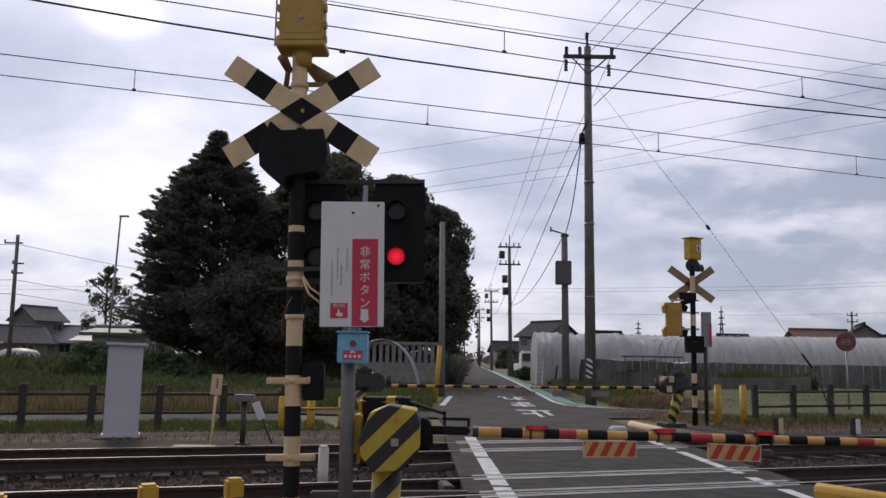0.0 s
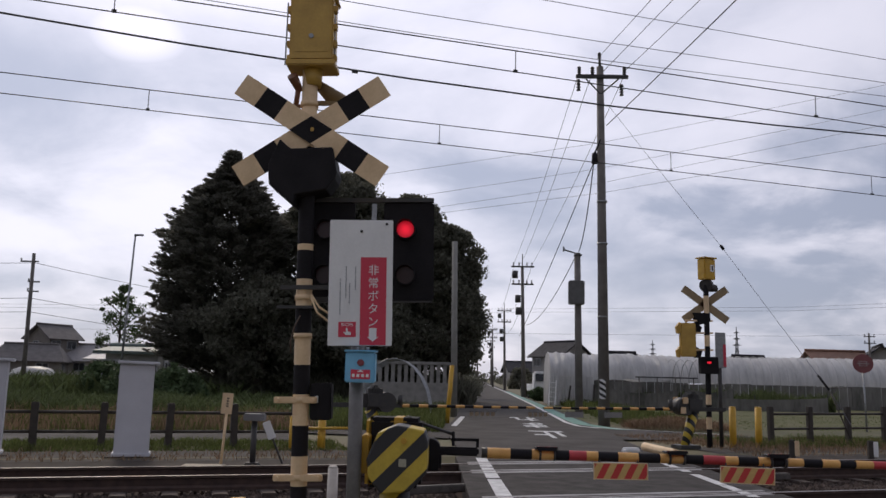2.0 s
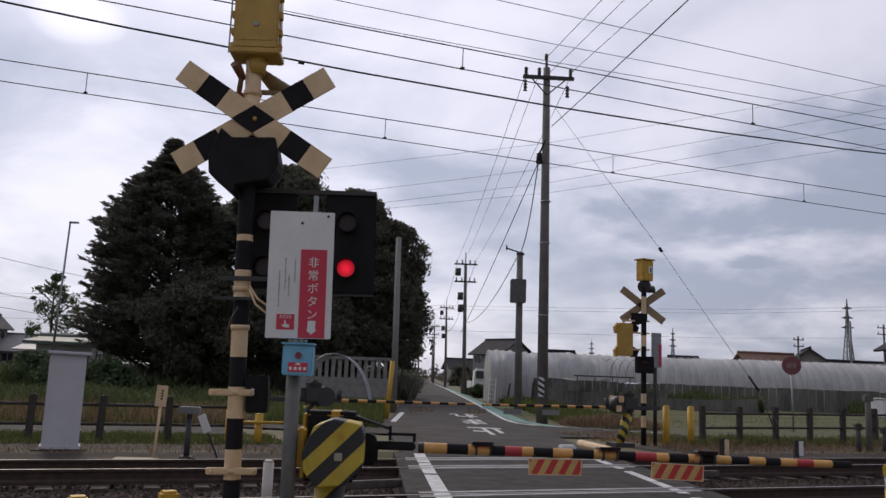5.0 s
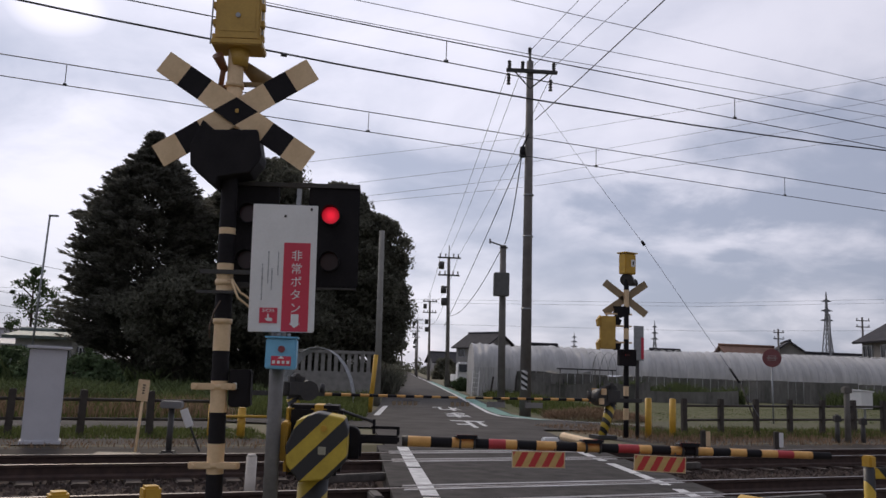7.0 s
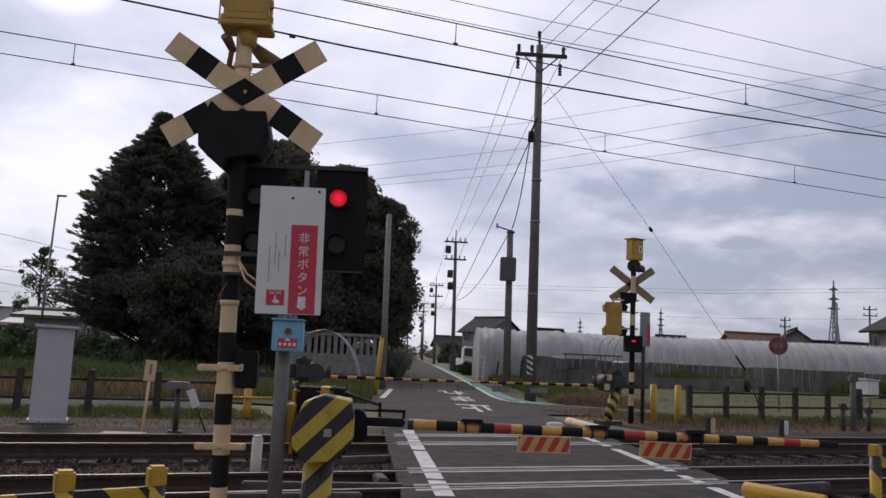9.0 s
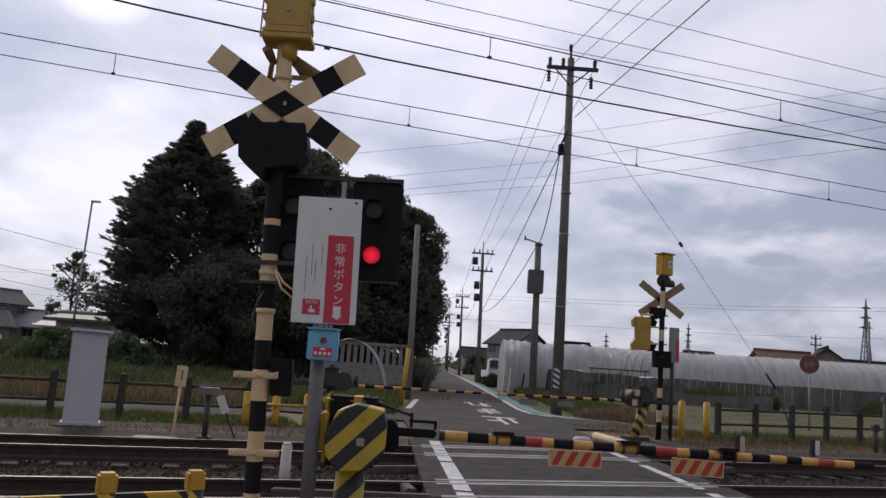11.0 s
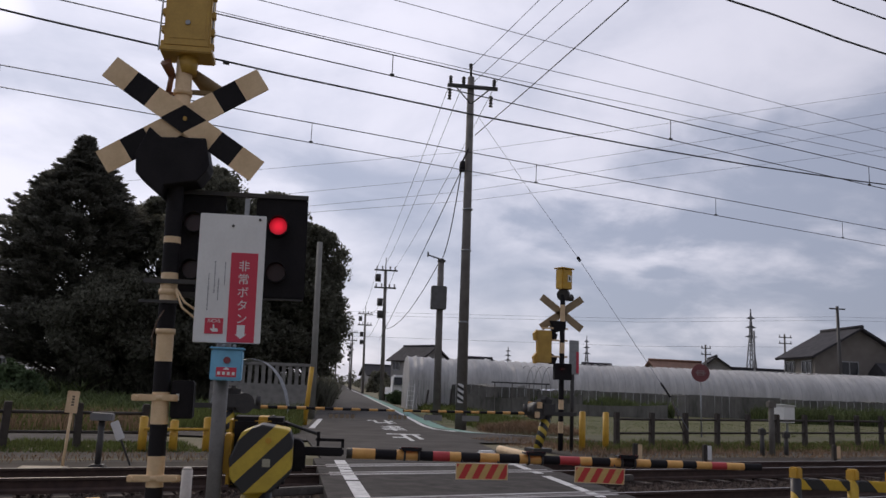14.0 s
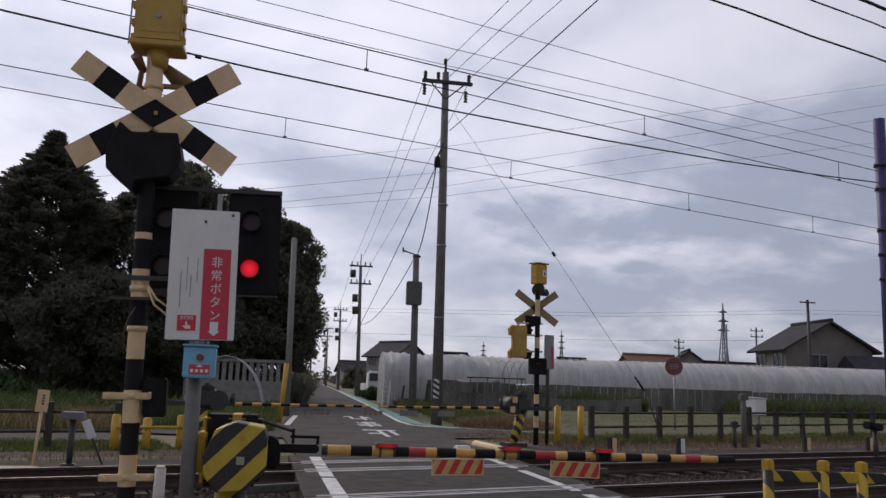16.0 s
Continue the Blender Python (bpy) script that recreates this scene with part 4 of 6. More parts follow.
def tree(x, y, height, radius, shape, seed, label, leaf=LEAF, base=0.6, clumps=150, per=70, size=0.3, name="tree", trunk_r=0.3, z=-0.05, reach=0.0):
    t = thing(name, pose(x, y, z), label, "tree", "trees")
    rng = np.random.default_rng(seed)
    bm = bm_new()
    tube(bm, (0, 0, -0.2), (0.1, 0, height * 0.45), trunk_r, trunk_r * 0.7, 10)
    tube(bm, (0.1, 0, height * 0.45), (0, 0, height * 0.9), trunk_r * 0.7, 0.05, 8)
    part("trunk", bm, BARK, t)
    centres, radii = [], []
    for i in range(clumps):
        u = rng.uniform(0, 1) ** 0.85
        zz = base + (height - base) * u
        rr = radius * shape(u) * rng.uniform(0.45, 1.0) ** 0.5
        a = rng.uniform(0, 2 * math.pi)
        rr *= 0.86 + 0.55 * noise.noise(Vector((math.cos(a) * 1.4, math.sin(a) * 1.4, zz * 0.42 + seed * 7.3)))
        cr = max(0.35, radius * 0.2 * (0.55 + 0.7 * shape(u))) * rng.uniform(0.7, 1.25)
        rr = max(0.0, rr - cr * 0.6)
        c = np.array([math.cos(a) * rr, math.sin(a) * rr, min(zz, height - cr * 0.6)])
        if i % 4 == 3:
            cr *= 0.42
            k = rng.uniform(1.03, 1.16)
            c = c * np.array([k, k, 1.0]) + np.array([0, 0, rng.uniform(-0.3, 0.5)])
        centres.append(c)
        radii.append(cr)
        if i % 6 == 0:
            limb = bm_new()
            tube(limb, (0.05, 0, max(0.6, c[2] - rr * 0.5 - 0.4)), tuple(c), 0.07, 0.02, 5)
            part("limb", limb, BARK, t)
    q, f = leaf_quads(rng, centres, radii, per, size, 0.8, reach)
    raw("crown", [tuple(v) for v in q], [tuple(v) for v in f.tolist()], leaf, t)
    return t


def conifer(x, y, profile, count, per, seed, label, z=-0.05):
    """A broad conifer: limbs at every height, each carrying flat feathered sprays that end in pointed tips."""
    t = thing("tree", pose(x, y, z), label, "tree", "trees")
    rng = np.random.default_rng(seed)
    top = profile[-1][0]
    bm = bm_new()
    tube(bm, (0, 0, -0.2), (0.1, 0, top * 0.45), 0.4, 0.26, 12)
    tube(bm, (0.1, 0, top * 0.45), (0, 0, top * 0.96), 0.26, 0.03, 8)
    part("trunk", bm, BARK, t)
    hs, rs = [p[0] for p in profile], [p[1] for p in profile]
    vs = []
    for i in range(count):
        h = hs[0] + (top - hs[0]) * rng.uniform() ** 0.9
        a = i * 2.39996 + rng.normal() * 0.2
        full = float(np.interp(h, hs, rs))
        lobe = noise.noise(Vector((math.cos(a) * 1.7, math.sin(a) * 1.7, h * 0.75)))
        r = max(0.25, full * (rng.uniform(0.66, 1.0) ** 0.7 + 0.12 * lobe) + (0.3 if i % 9 == 0 else 0.0))
        out = np.array([math.cos(a), math.sin(a), 0.0])
        side = np.array([-math.sin(a), math.cos(a), 0.0])
        droop = rng.uniform(-0.10, 0.12)
        if i % 8 == 0:
            limb = bm_new()
            tube(limb, (0, 0, max(0.5, h - 0.35 * r)), tuple(out * r * 0.8 + np.array([0, 0, h])), 0.06, 0.012, 5)
            part("limb", limb, BARK, t)
        k = np.sqrt(rng.uniform(0.10, 1.0, (per, 1)))
        wide = (0.10 + 0.62 * (1 - k)) * min(1.0, 0.35 + r * 0.2)
        lat = rng.normal(size=(per, 1)) * wide
        rise = (k - 0.7) * r * 0.22 * (1 + droop) + rng.normal(size=(per, 1)) * wide * 0.42
        p = out * (r * k) + side * lat + np.array([0, 0, 1.0]) * (h + rise)
        d = out * rng.uniform(0.5, 1.1, (per, 1)) + side * (np.sign(lat) * rng.uniform(0, 0.9, (per, 1))) + np.array([0, 0, 1.0]) * rng.uniform(-0.25, 0.55, (per, 1))
        d /= np.linalg.norm(d, axis=1)[:, None]
        b = np.cross(d, rng.normal(size=(per, 3)))
        b /= np.linalg.norm(b, axis=1)[:, None] + 1e-6
        ln, w = rng.uniform(0.10, 0.26, (per, 1)), rng.uniform(0.025, 0.06, (per, 1))
        vs.append(np.stack([p - d * ln * 0.5, p + b * w, p + d * ln, p - b * w], 1).reshape(-1, 3))
    q = np.concatenate(vs)
    raw("crown", q.tolist(), np.arange(len(q)).reshape(-1, 4).tolist(), NEEDLE, t)
    return t


def blades(name, region, count, h, w, material, label, seed, lean=0.35):
    """Upright blades over a region; region(u, v) gives x, y, z."""
    rng = np.random.default_rng(seed)
    vs, fs = [], []
    for i in range(count):
        x, y, z = region(rng.uniform(), rng.uniform())
        patch = 0.55 + 0.45 * math.sin(x * 1.3 + 2 * math.sin(y * 0.7)) * math.sin(y * 1.1 + x * 0.4)
        hh = h * rng.uniform(0.4, 1.0) * (0.55 + 0.6 * patch)
        a = rng.uniform(0, 6.28)
        dx, dy = math.cos(a) * w / 2, math.sin(a) * w / 2
        lx, ly = rng.normal() * lean * hh, rng.normal() * lean * hh
        k = len(vs)
        vs += [(x - dx, y - dy, z), (x + dx, y + dy, z), (x + lx * 0.4 + dx * 0.8, y + ly * 0.4 + dy * 0.8, z + hh * 0.6), (x + lx * 0.4 - dx * 0.8, y + ly * 0.4 - dy * 0.8, z + hh * 0.6), (x + lx, y + ly, z + hh)]
        fs += [(k, k + 1, k + 2, k + 3), (k + 3, k + 2, k + 4)]
    return tagged(raw(name, vs, fs, material), label, "grass", kind="stuff")


def build_far():
    build_catenary()
    build_poles()
    pylon(241, 436, 52, 3.4)
    pylon(158, 474, 35, 2.2)
    pylon(113, 484, 27, 2.2)
    pylon(330, 430, 30, 2.4)
    fence_run(-19.355, 20, 0.57, 0.61)
    fence_run(13.85, 26, 0.70, 1.0)
    # yellow guard posts at the fence ends
    for s, zt in ((12.32, 0.87), (13.02, 0.87), (2.48, 0.58), (3.02, 0.52), (3.62, 0.58)):
        m = thing("guard_post", along(s, 16.0), "yellow steel guard post at the end of the railway fence", "post", "guard posts")
        bm = bm_new()
        tube(bm, (0, 0, -0.15), (0, 0, zt - 0.02), 0.075, seg=14)
        tube(bm, (0, 0, zt - 0.02), (0, 0, zt), 0.075, 0.05, 14)
        part("post", bm, YELLOW, m)
    gb = thing("guard_bar", along(3.05, 15.98), "thin yellow bar joining the guard posts", "bar")
    bm = bm_new()
    tube(bm, (-0.57, -0.07, 0.36), (0.57, -0.07, 0.36), 0.025, seg=8)
    part("bar", bm, YELLOW, gb)
    # greenhouses
    build_greenhouse((5.5, 50.6, 0), (12.3, 50.4, 0), 2.6, 3.0, 1.5, 0.45, slack=1.3, skirt=0.36)
    build_greenhouse((12.4, 50.4, 0), (14.4, 50.3, 0), 2.3, 2.75, 1.3, film=False)
    build_greenhouse((11.6, 57.9, 0), (74, 50.5, 0), 2.9, 3.25, 1.45, 0.5)
    for x0, y0, x1, y1, h in ((8.5, 46.8, 12.2, 46.5, 1.0), (12.4, 46.4, 20.5, 46.8, 0.75), (12.8, 47.2, 15.4, 47.0, 1.15)):
        t = thing("net_screen", Matrix.Translation((x0, y0, 0)) @ Matrix.Rotation(math.atan2(y1 - y0, x1 - x0), 4, "Z"), "sagging dark grey net screen beside the greenhouses", "screen", "net screens")
        L = math.hypot(x1 - x0, y1 - y0)
        bm = bm_new()
        prism(bm, [(0, -0.1)] + [(L * i / 8, h * (1 - 0.22 * math.sin(math.pi * i / 8))) for i in range(9)] + [(L, -0.1)], 0.02)
        part("net", bm, NET, t)
        for i in range(0, 9, 4):
            bm = bm_new()
            tube(bm, (L * i / 8, 0.03, -0.1), (L * i / 8, 0.03, h + 0.1), 0.03, seg=6)
            part("stake", bm, DARK, t)
    # seedling rack and ladder by the greenhouses
    rk = thing("plant_rack", pose(11.6, 46.5, 0, 0, 0, 1), "long dark rack with thin legs before the greenhouse", "rack")
    bm = bm_new()
    box(bm, (3.3, 0.5, 0.07), Matrix.Translation((0, 0, 1.66)), 0, 0.01)
    part("shelf", bm, DARK, rk)
    for x in (-1.5, -0.5, 0.5, 1.5):
        bm = bm_new()
        tube(bm, (x, 0, -0.1), (x, 0, 1.64), 0.03, seg=6)
        part("leg", bm, CONCRETE, rk)
    ld = thing("ladder", pose(5.35, 46.9, 0, -14, 5, 0), "pale aluminium ladder leaning on the greenhouse", "ladder")
    for x in (-0.18, 0.18):
        bm = bm_new()
        box(bm, (0.05, 0.05, 1.5), Matrix.Translation((x, 0, 0.68)))
        part("rail", bm, WHITE, ld)
    for i in range(5):
        bm = bm_new()
        tube(bm, (-0.18, 0, 0.2 + i * 0.27), (0.18, 0, 0.2 + i * 0.27), 0.02, seg=6)
        part("rung", bm, WHITE, ld)
    for x, y, h, a in ((6.3, 47.3, 1.1, 8), (7.0, 47.35, 0.95, -6), (7.7, 47.3, 1.2, 4)):
        m = thing("prop_stake", pose(x, y, 0, 0, a, 0), "dark stake propping the greenhouse film", "stake", "prop stakes")
        bm = bm_new()
        box(bm, (0.10, 0.08, h + 0.2), Matrix.Translation((0, 0, h / 2 - 0.1)), 0, 0.01)
        part("stake", bm, FENCEBROWN, m)
    # houses
    house(44.8, 66.0, 5.2, 7.7, 5.3, 2.2, -94, BROWNWALL, TILE, "two-storey grey-brown house with a dark gabled tile roof", 2, 0.0, (3.7, 2.4, 2.4, 3.4, 3.7))
    house(44.0, 98, 6.0, 7.0, 3.2, 2.3, 5, PALEPLASTER, REDTILE, "low house with a brown sheet roof", 1)
    house(48.4, 97, 7.5, 7.0, 3.6, 2.5, 70, PLASTER, TILE, "low house with a dark gabled roof", 1)
    house(56.5, 100, 9, 7.0, 3.0, 2.0, 8, PLASTER, TILE, "long low house with a dark tiled roof", 1)
    house(15.6, 125, 6.4, 5.8, 5.2, 1.9, -55, PLASTER, TILE, "pale house with a dark gabled roof beyond the greenhouses", 2)
    house(18.5, 96, 7, 6, 2.9, 1.8, 4, PLASTER, TILE, "low house with a dark hipped roof", 1, 0.5)
    house(36, 104, 7, 6, 3.0, 1.9, 4, PLASTER, TILE, "low house with a dark hipped roof", 1, 0.5)
    house(-57.4, 118, 4.8, 4.6, 5.9, 1.6, 65, BROWNWALL, HAZETILE, "old two-storey house with a haze-grey tile roof", 2)
    house(-57.6, 112.5, 8.6, 5.6, 2.7, 1.9, 14, BROWNWALL, HAZETILE, "low wing with a haze-grey tile roof", 1, 0.3)
    house(-50.6, 120, 8.5, 6, 2.9, 2.0, 6, PALEPLASTER, mat("pale_sheet_roof", (0.30, 0.285, 0.29), None, 0.8), "long low shed with a pale grey sheet roof", 1)
    house(-34, 90, 9, 5, 2.6, 0.5, 4, PALEPLASTER, mat("pale_shed_roof", (0.42, 0.42, 0.44), None, 0.6), "long pale shed with a flat roof", 1)
    house(-20.2, 54, 3.2, 5, 2.6, 0.3, 4, PALEPLASTER, mat("green_shed_roof", (0.16, 0.20, 0.18), None, 0.6), "small pale shed beside the grove", 1)
    house(14.6, 190, 6.5, 7, 3.4, 2.0, 10, PLASTER, TILE, "distant dark-roofed house by the lane", 1)
    for x, y, h, w in ((53.9, 90, 8.9, 1.6), (50.1, 90, 9.1, 0.0), (44.1, 90, 7.2, 1.2)):
        m = thing("distant_pole", pose(x, y, 0), "slender utility pole among the far roofs", "utility pole", "utility poles")
        bm = bm_new()
        tube(bm, (0, 0, -0.2), (0, 0, h), 0.15, 0.1, 8)
        part("pole", bm, HAZESTEEL if not w else CONCRETE, m)
        for dz in (0.4, 1.1) if w else ():
            bm = bm_new()
            box(bm, (w, 0.1, 0.1), Matrix.Translation((0, -0.12, h - dz)))
            insulator(bm, (w / 2 - 0.1, -0.12, h - dz), 0.3, 0.08)
            insulator(bm, (0.1 - w / 2, -0.12, h - dz), 0.3, 0.08)
            part("crossarm", bm, DARK, m)
    # grove behind the shrine wall
    dome = lambda u: math.sqrt(max(0.0, 1 - (max(0, u - 0.35) / 0.66) ** 2)) if u > 0.35 else 0.72 + 0.28 * u / 0.35
    outline = [(1.7, 3.3), (2.4, 4.5), (4.0, 4.6), (5.5, 4.5), (7.1, 4.35), (8.9, 3.95), (10.5, 3.2), (11.6, 2.2), (12.3, 1.5), (13.2, 0.65), (14.1, 0.08)]
    conifer(-13.2, 47.0, outline, 1150, 150, 11, "tall dark broad conifer with feathered branch tips in the grove")
    tree(-9.3, 50.5, 11.8, 4.4, dome, 12, "dark broadleaf tree in the grove", base=1.4, clumps=320, per=210, size=0.12, reach=0.6)
    tree(-6.3, 47.5, 13.0, 4.2, dome, 13, "tall dark broadleaf tree in the grove", clumps=340, per=210, size=0.125)
    tree(-2.8, 48.5, 12.0, 3.9, dome, 14, "tall dark broadleaf tree in the grove", clumps=320, per=210, size=0.125)
    tree(-0.5, 47.5, 10.1, 2.85, dome, 15, "dark tree leaning towards the lane", base=1.9, clumps=260, per=210, size=0.12)
    tree(-10.5, 44.5, 6.5, 3.9, dome, 16, "low dark tree at the front of the grove", clumps=190, per=190, size=0.125, base=0.9)
    tree(-4.4, 44.8, 6.0, 3.4, dome, 17, "low dark tree at the front of the grove", clumps=170, per=190, size=0.125, base=1.6)
    tree(0.35, 60, 6.0, 1.5, dome, 18, "small dark roadside tree", base=2.4, clumps=70, per=60, size=0.24, trunk_r=0.12)
    tree(-27.3, 67, 8.2, 2.6, dome, 19, "sparse round tree beyond the field", LEAF2, base=2.8, clumps=58, per=62, size=0.13, trunk_r=0.14)
    for i, (x, y, h, r) in enumerate(((-14.5, 38, 1.7, 1.5), (-12.2, 36.5, 1.5, 1.4), (-16.8, 40.5, 1.8, 1.6), (10, 128, 3, 2.5), (2.0, 330, 6, 7), (6.4, 70, 1.0, 1.0), (5.9, 58, 0.8, 0.8))):
        tree(x, y, h, r, dome, 40 + i, "low leafy green roadside shrub", LEAF2 if y < 60 else LEAF, base=0.1, clumps=55, per=90, size=0.11 if y < 60 else 0.3, name="shrub", trunk_r=0.05)
    blades("grove_undergrowth", lambda a, b: (-17.5 + 18.5 * a, 44 + 8 * b, -0.06), 16000, 1.7, 0.09, LEAF, "dark undergrowth beneath the grove", 45, 0.4)
    # stone fence of the shrine
    wl = thing("shrine_fence", pose(-2.2, 37.4, 0, 0, 0, 1.0), "grey stone balustrade of close pillars on a base", "fence")
    bm = bm_new()
    box(bm, (4.4, 0.5, 1.25), Matrix.Translation((0, 0, 0.5)), 0, 0.02)
    part("base", bm, STONE, wl)
    bm = bm_new()
    box(bm, (4.4, 0.26, 0.14), Matrix.Translation((0, 0, 1.98)), 0, 0.02)
    part("top_rail", bm, STONE, wl)
    for i in range(15):
        bm = bm_new()
        box(bm, (0.17, 0.17, 0.82), Matrix.Translation((-2.02 + i * 0.288, 0, 1.52)), 0, 0.012)
        part("pillar", bm, STONE, wl)
    # wire-mesh hoop tunnel in the weeds
    hp = thing("garden_tunnel", pose(-2.02, 27.5, 0, 0, 0, 0), "small garden tunnel of pale hoops and thin net", "garden tunnel")
    for i in range(15):
        bm = bm_new()
        pts = [(-math.cos(t) * 1.25, i * 0.2, math.sin(t) * 2.05 - 0.1) for t in [math.pi * k / 12 for k in range(13)]]
        banded_tube(bm, pts, [0.012] * 13, [0] * 13, 5)
        part("hoop", bm, STEEL, hp)
    for j in range(30):
        t = math.pi * (j + 0.5) / 30
        bm = bm_new()
        tube(bm, (-math.cos(t) * 1.25, 0, math.sin(t) * 2.05 - 0.1), (-math.cos(t) * 1.25, 2.8, math.sin(t) * 2.05 - 0.1), 0.007, seg=4)
        part("purlin", bm, STEEL, hp)
    tb = thing("guy_cover", pose(-0.22, 26, 0, 0, 4.0, 0), "yellow plastic guy-wire cover beside the lane", "post")
    bm = bm_new()
    tube(bm, (0, 0, -0.1), (0, 0, 1.75), 0.075, seg=10)
    part("sleeve", bm, YELLOW, tb)
    # street lamp and pole across the field
    lp = thing("field_lamp", pose(-18.1, 45, 0), "slender pale lamp post across the field", "street lamp")
    bm = bm_new()
    tube(bm, (0, 0, -0.2), (0.25, 0, 8.7), 0.07, 0.05, 8)
    part("pole", bm, STEEL, lp)
    bm = bm_new()
    box(bm, (0.5, 0.16, 0.1), Matrix.Translation((0.45, 0, 8.75)), 0, 0.02)
    part("lamp_head", bm, STEEL, lp)
    fp = thing("field_pole", pose(-31.1, 60, 0), "utility pole with brackets across the field", "utility pole")
    bm = bm_new()
    tube(bm, (0, 0, -0.2), (-0.1, 0, 9.7), 0.17, 0.12, 10)
    part("pole", bm, CONCRETE, fp)
    for z, w, dx in ((9.1, 1.3, -0.35), (7.6, 0.8, 0.1), (6.9, 0.8, 0.1)):
        bm = bm_new()
        box(bm, (w, 0.1, 0.1), Matrix.Translation((dx, 0, z)))
        insulator(bm, (dx - w / 2, 0, z), 0.25, 0.08)
        part("bracket", bm, DARK, fp)
    for z in (9.0, 6.4, 5.4):
        wire("field_wire", span((-80, 62, z + 0.5), (-31.1, 60, z), 0.5) + span((-31.1, 60, z), (-10, 100, z - 1), 0.6)[1:], 0.02, WIREGREY, "thin wire across the field")
    hp2 = thing("house_pole", pose(39.6, 58.5, 0), "dark utility pole in front of the grey house", "utility pole")
    bm = bm_new()
    tube(bm, (0, 0, -0.2), (-0.15, 0, 8.6), 0.15, 0.11, 10)
    box(bm, (1.3, 0.1, 0.1), Matrix.Translation((-0.15, 0, 8.4)))
    part("pole", bm, DARK, hp2)
    # sign, box and posts right of the crossing
    st = thing("stop_sign", pose(13.0, 27, 0, 0, 0, -18), "round faded red road sign seen on a thin post", "road sign")
    bm = bm_new()
    tube(bm, (0.02, 0, -0.1), (0, 0, 1.95), 0.03, seg=8)
    part("post", bm, STEEL, st)
    bm = bm_new()
    tube(bm, (0, -0.04, 2.12), (0, -0.06, 2.12), 0.30, seg=32)
    face = part("disc", bm, mat("faded_sign_red", (0.22, 0.07, 0.075), (0.16, 0.055, 0.06), 0.6), st)
    bm = bm_new()
    for x, z, w, h in ((0, 2.12, 0.34, 0.035), (0, 2.19, 0.26, 0.02), (-0.1, 2.12, 0.025, 0.12), (0.1, 2.12, 0.025, 0.12), (0, 2.05, 0.26, 0.02)):
        box(bm, (w, 0.008, h), Matrix.Translation((x, -0.065, z)))
    part("mark", bm, mat("faded_sign_grey", (0.32, 0.26, 0.26), None, 0.6), face)
    wb = thing("meter_box", pose(17.9, 30.2, -0.1, 0, 0, 22), "small white metal box on legs in the lot", "utility box")
    bm = bm_new()
    box(bm, (0.62, 0.62, 0.62), Matrix.Translation((0, 0, 0.88)), 0, 0.02)
    part("cabinet", bm, WHITE, wb)
    bm = bm_new()
    box(bm, (0.70, 0.70, 0.05), Matrix.Translation((0, 0, 1.22)) @ Matrix.Rotation(0.06, 4, "Y"), 0, 0.01)
    part("lid", bm, WHITE, wb)
    for dx in (-0.24, 0.24):
        bm = bm_new()
        box(bm, (0.06, 0.06, 0.7), Matrix.Translation((dx, 0, 0.25)))
        part("leg", bm, STEEL, wb)
    for x, y, h, r in ((11.35, 19.7, 1.4, 0.075), (11.03, 19.6, 0.72, 0.06), (11.85, 19.9, 0.65, 0.06)):
        m = thing("cable_post", pose(x, y, -0.1), "weathered grey cable post in the trackside grass", "post", "cable posts")
        bm = bm_new()
        tube(bm, (0, 0, -0.2), (0, 0, h), r, r * 0.9, 10)
        box(bm, (r * 2.6, r * 2.2, 0.14), Matrix.Translation((0, 0, h - 0.1)), 0, 0.01)
        part("post", bm, mat("grey_wood", (0.15, 0.14, 0.125), None, 0.9) if h > 1 else DARK, m)
    for x, y in ((6.75, 17.1), (8.45, 17.4), (12.5, 18.9), (14.6, 19.4)):
        m = thing("marker_post", pose(x, y, -0.05), "short trackside marker post with a pale cap", "post", "marker posts")
        bm = bm_new()
        box(bm, (0.1, 0.1, 0.5), Matrix.Translation((0, 0, 0.1)), 0, 0.01)
        part("stake", bm, FENCEBROWN, m)
        bm = bm_new()
        box(bm, (0.11, 0.05, 0.3), Matrix.Translation((0.08, -0.03, 0.18)), 0, 0.01)
        part("face", bm, CREAM if x < 8 or x > 12 else WHITE, m)
    # white van far along the lane, parked by the greenhouses
    vn = thing("small_truck", pose(6.4, 62, 0, 0, 0, 4), "white light truck parked beyond the greenhouses", "truck")
    bm = bm_new()
    box(bm, (1.5, 1.2, 1.5), Matrix.Translation((0, 0, 1.25)), 0, 0.12, 0.88)
    part("cab", bm, WHITE, vn)
    bm = bm_new()
    box(bm, (1.5, 2.2, 0.55), Matrix.Translation((0, 1.7, 0.8)), 0, 0.04)
    part("bed", bm, WHITE, vn)
    bm = bm_new()
    box(bm, (1.25, 0.04, 0.55), Matrix.Translation((0, -0.6, 1.55)) @ Matrix.Rotation(-0.1, 4, "X"))
    part("windscreen", bm, GLASS, vn)
    for dx in (-0.65, 0.65):
        for dy in (-0.1, 2.2):
            bm = bm_new()
            tube(bm, (dx - 0.08, dy, 0.28), (dx + 0.08, dy, 0.28), 0.28, seg=16)
            part("wheel", bm, BLACK, vn)
    # bundle of white sheeting on the field
    hy = thing("covered_heap", pose(-31.4, 62, 0.9), "heap covered with white plastic sheeting in the field", "heap")
    bm = bm_new()
    r = bmesh.ops.create_icosphere(bm, subdivisions=3, radius=1.0)
    for v in r["verts"]:
        k = 1 + 0.12 * noise.noise(v.co * 3)
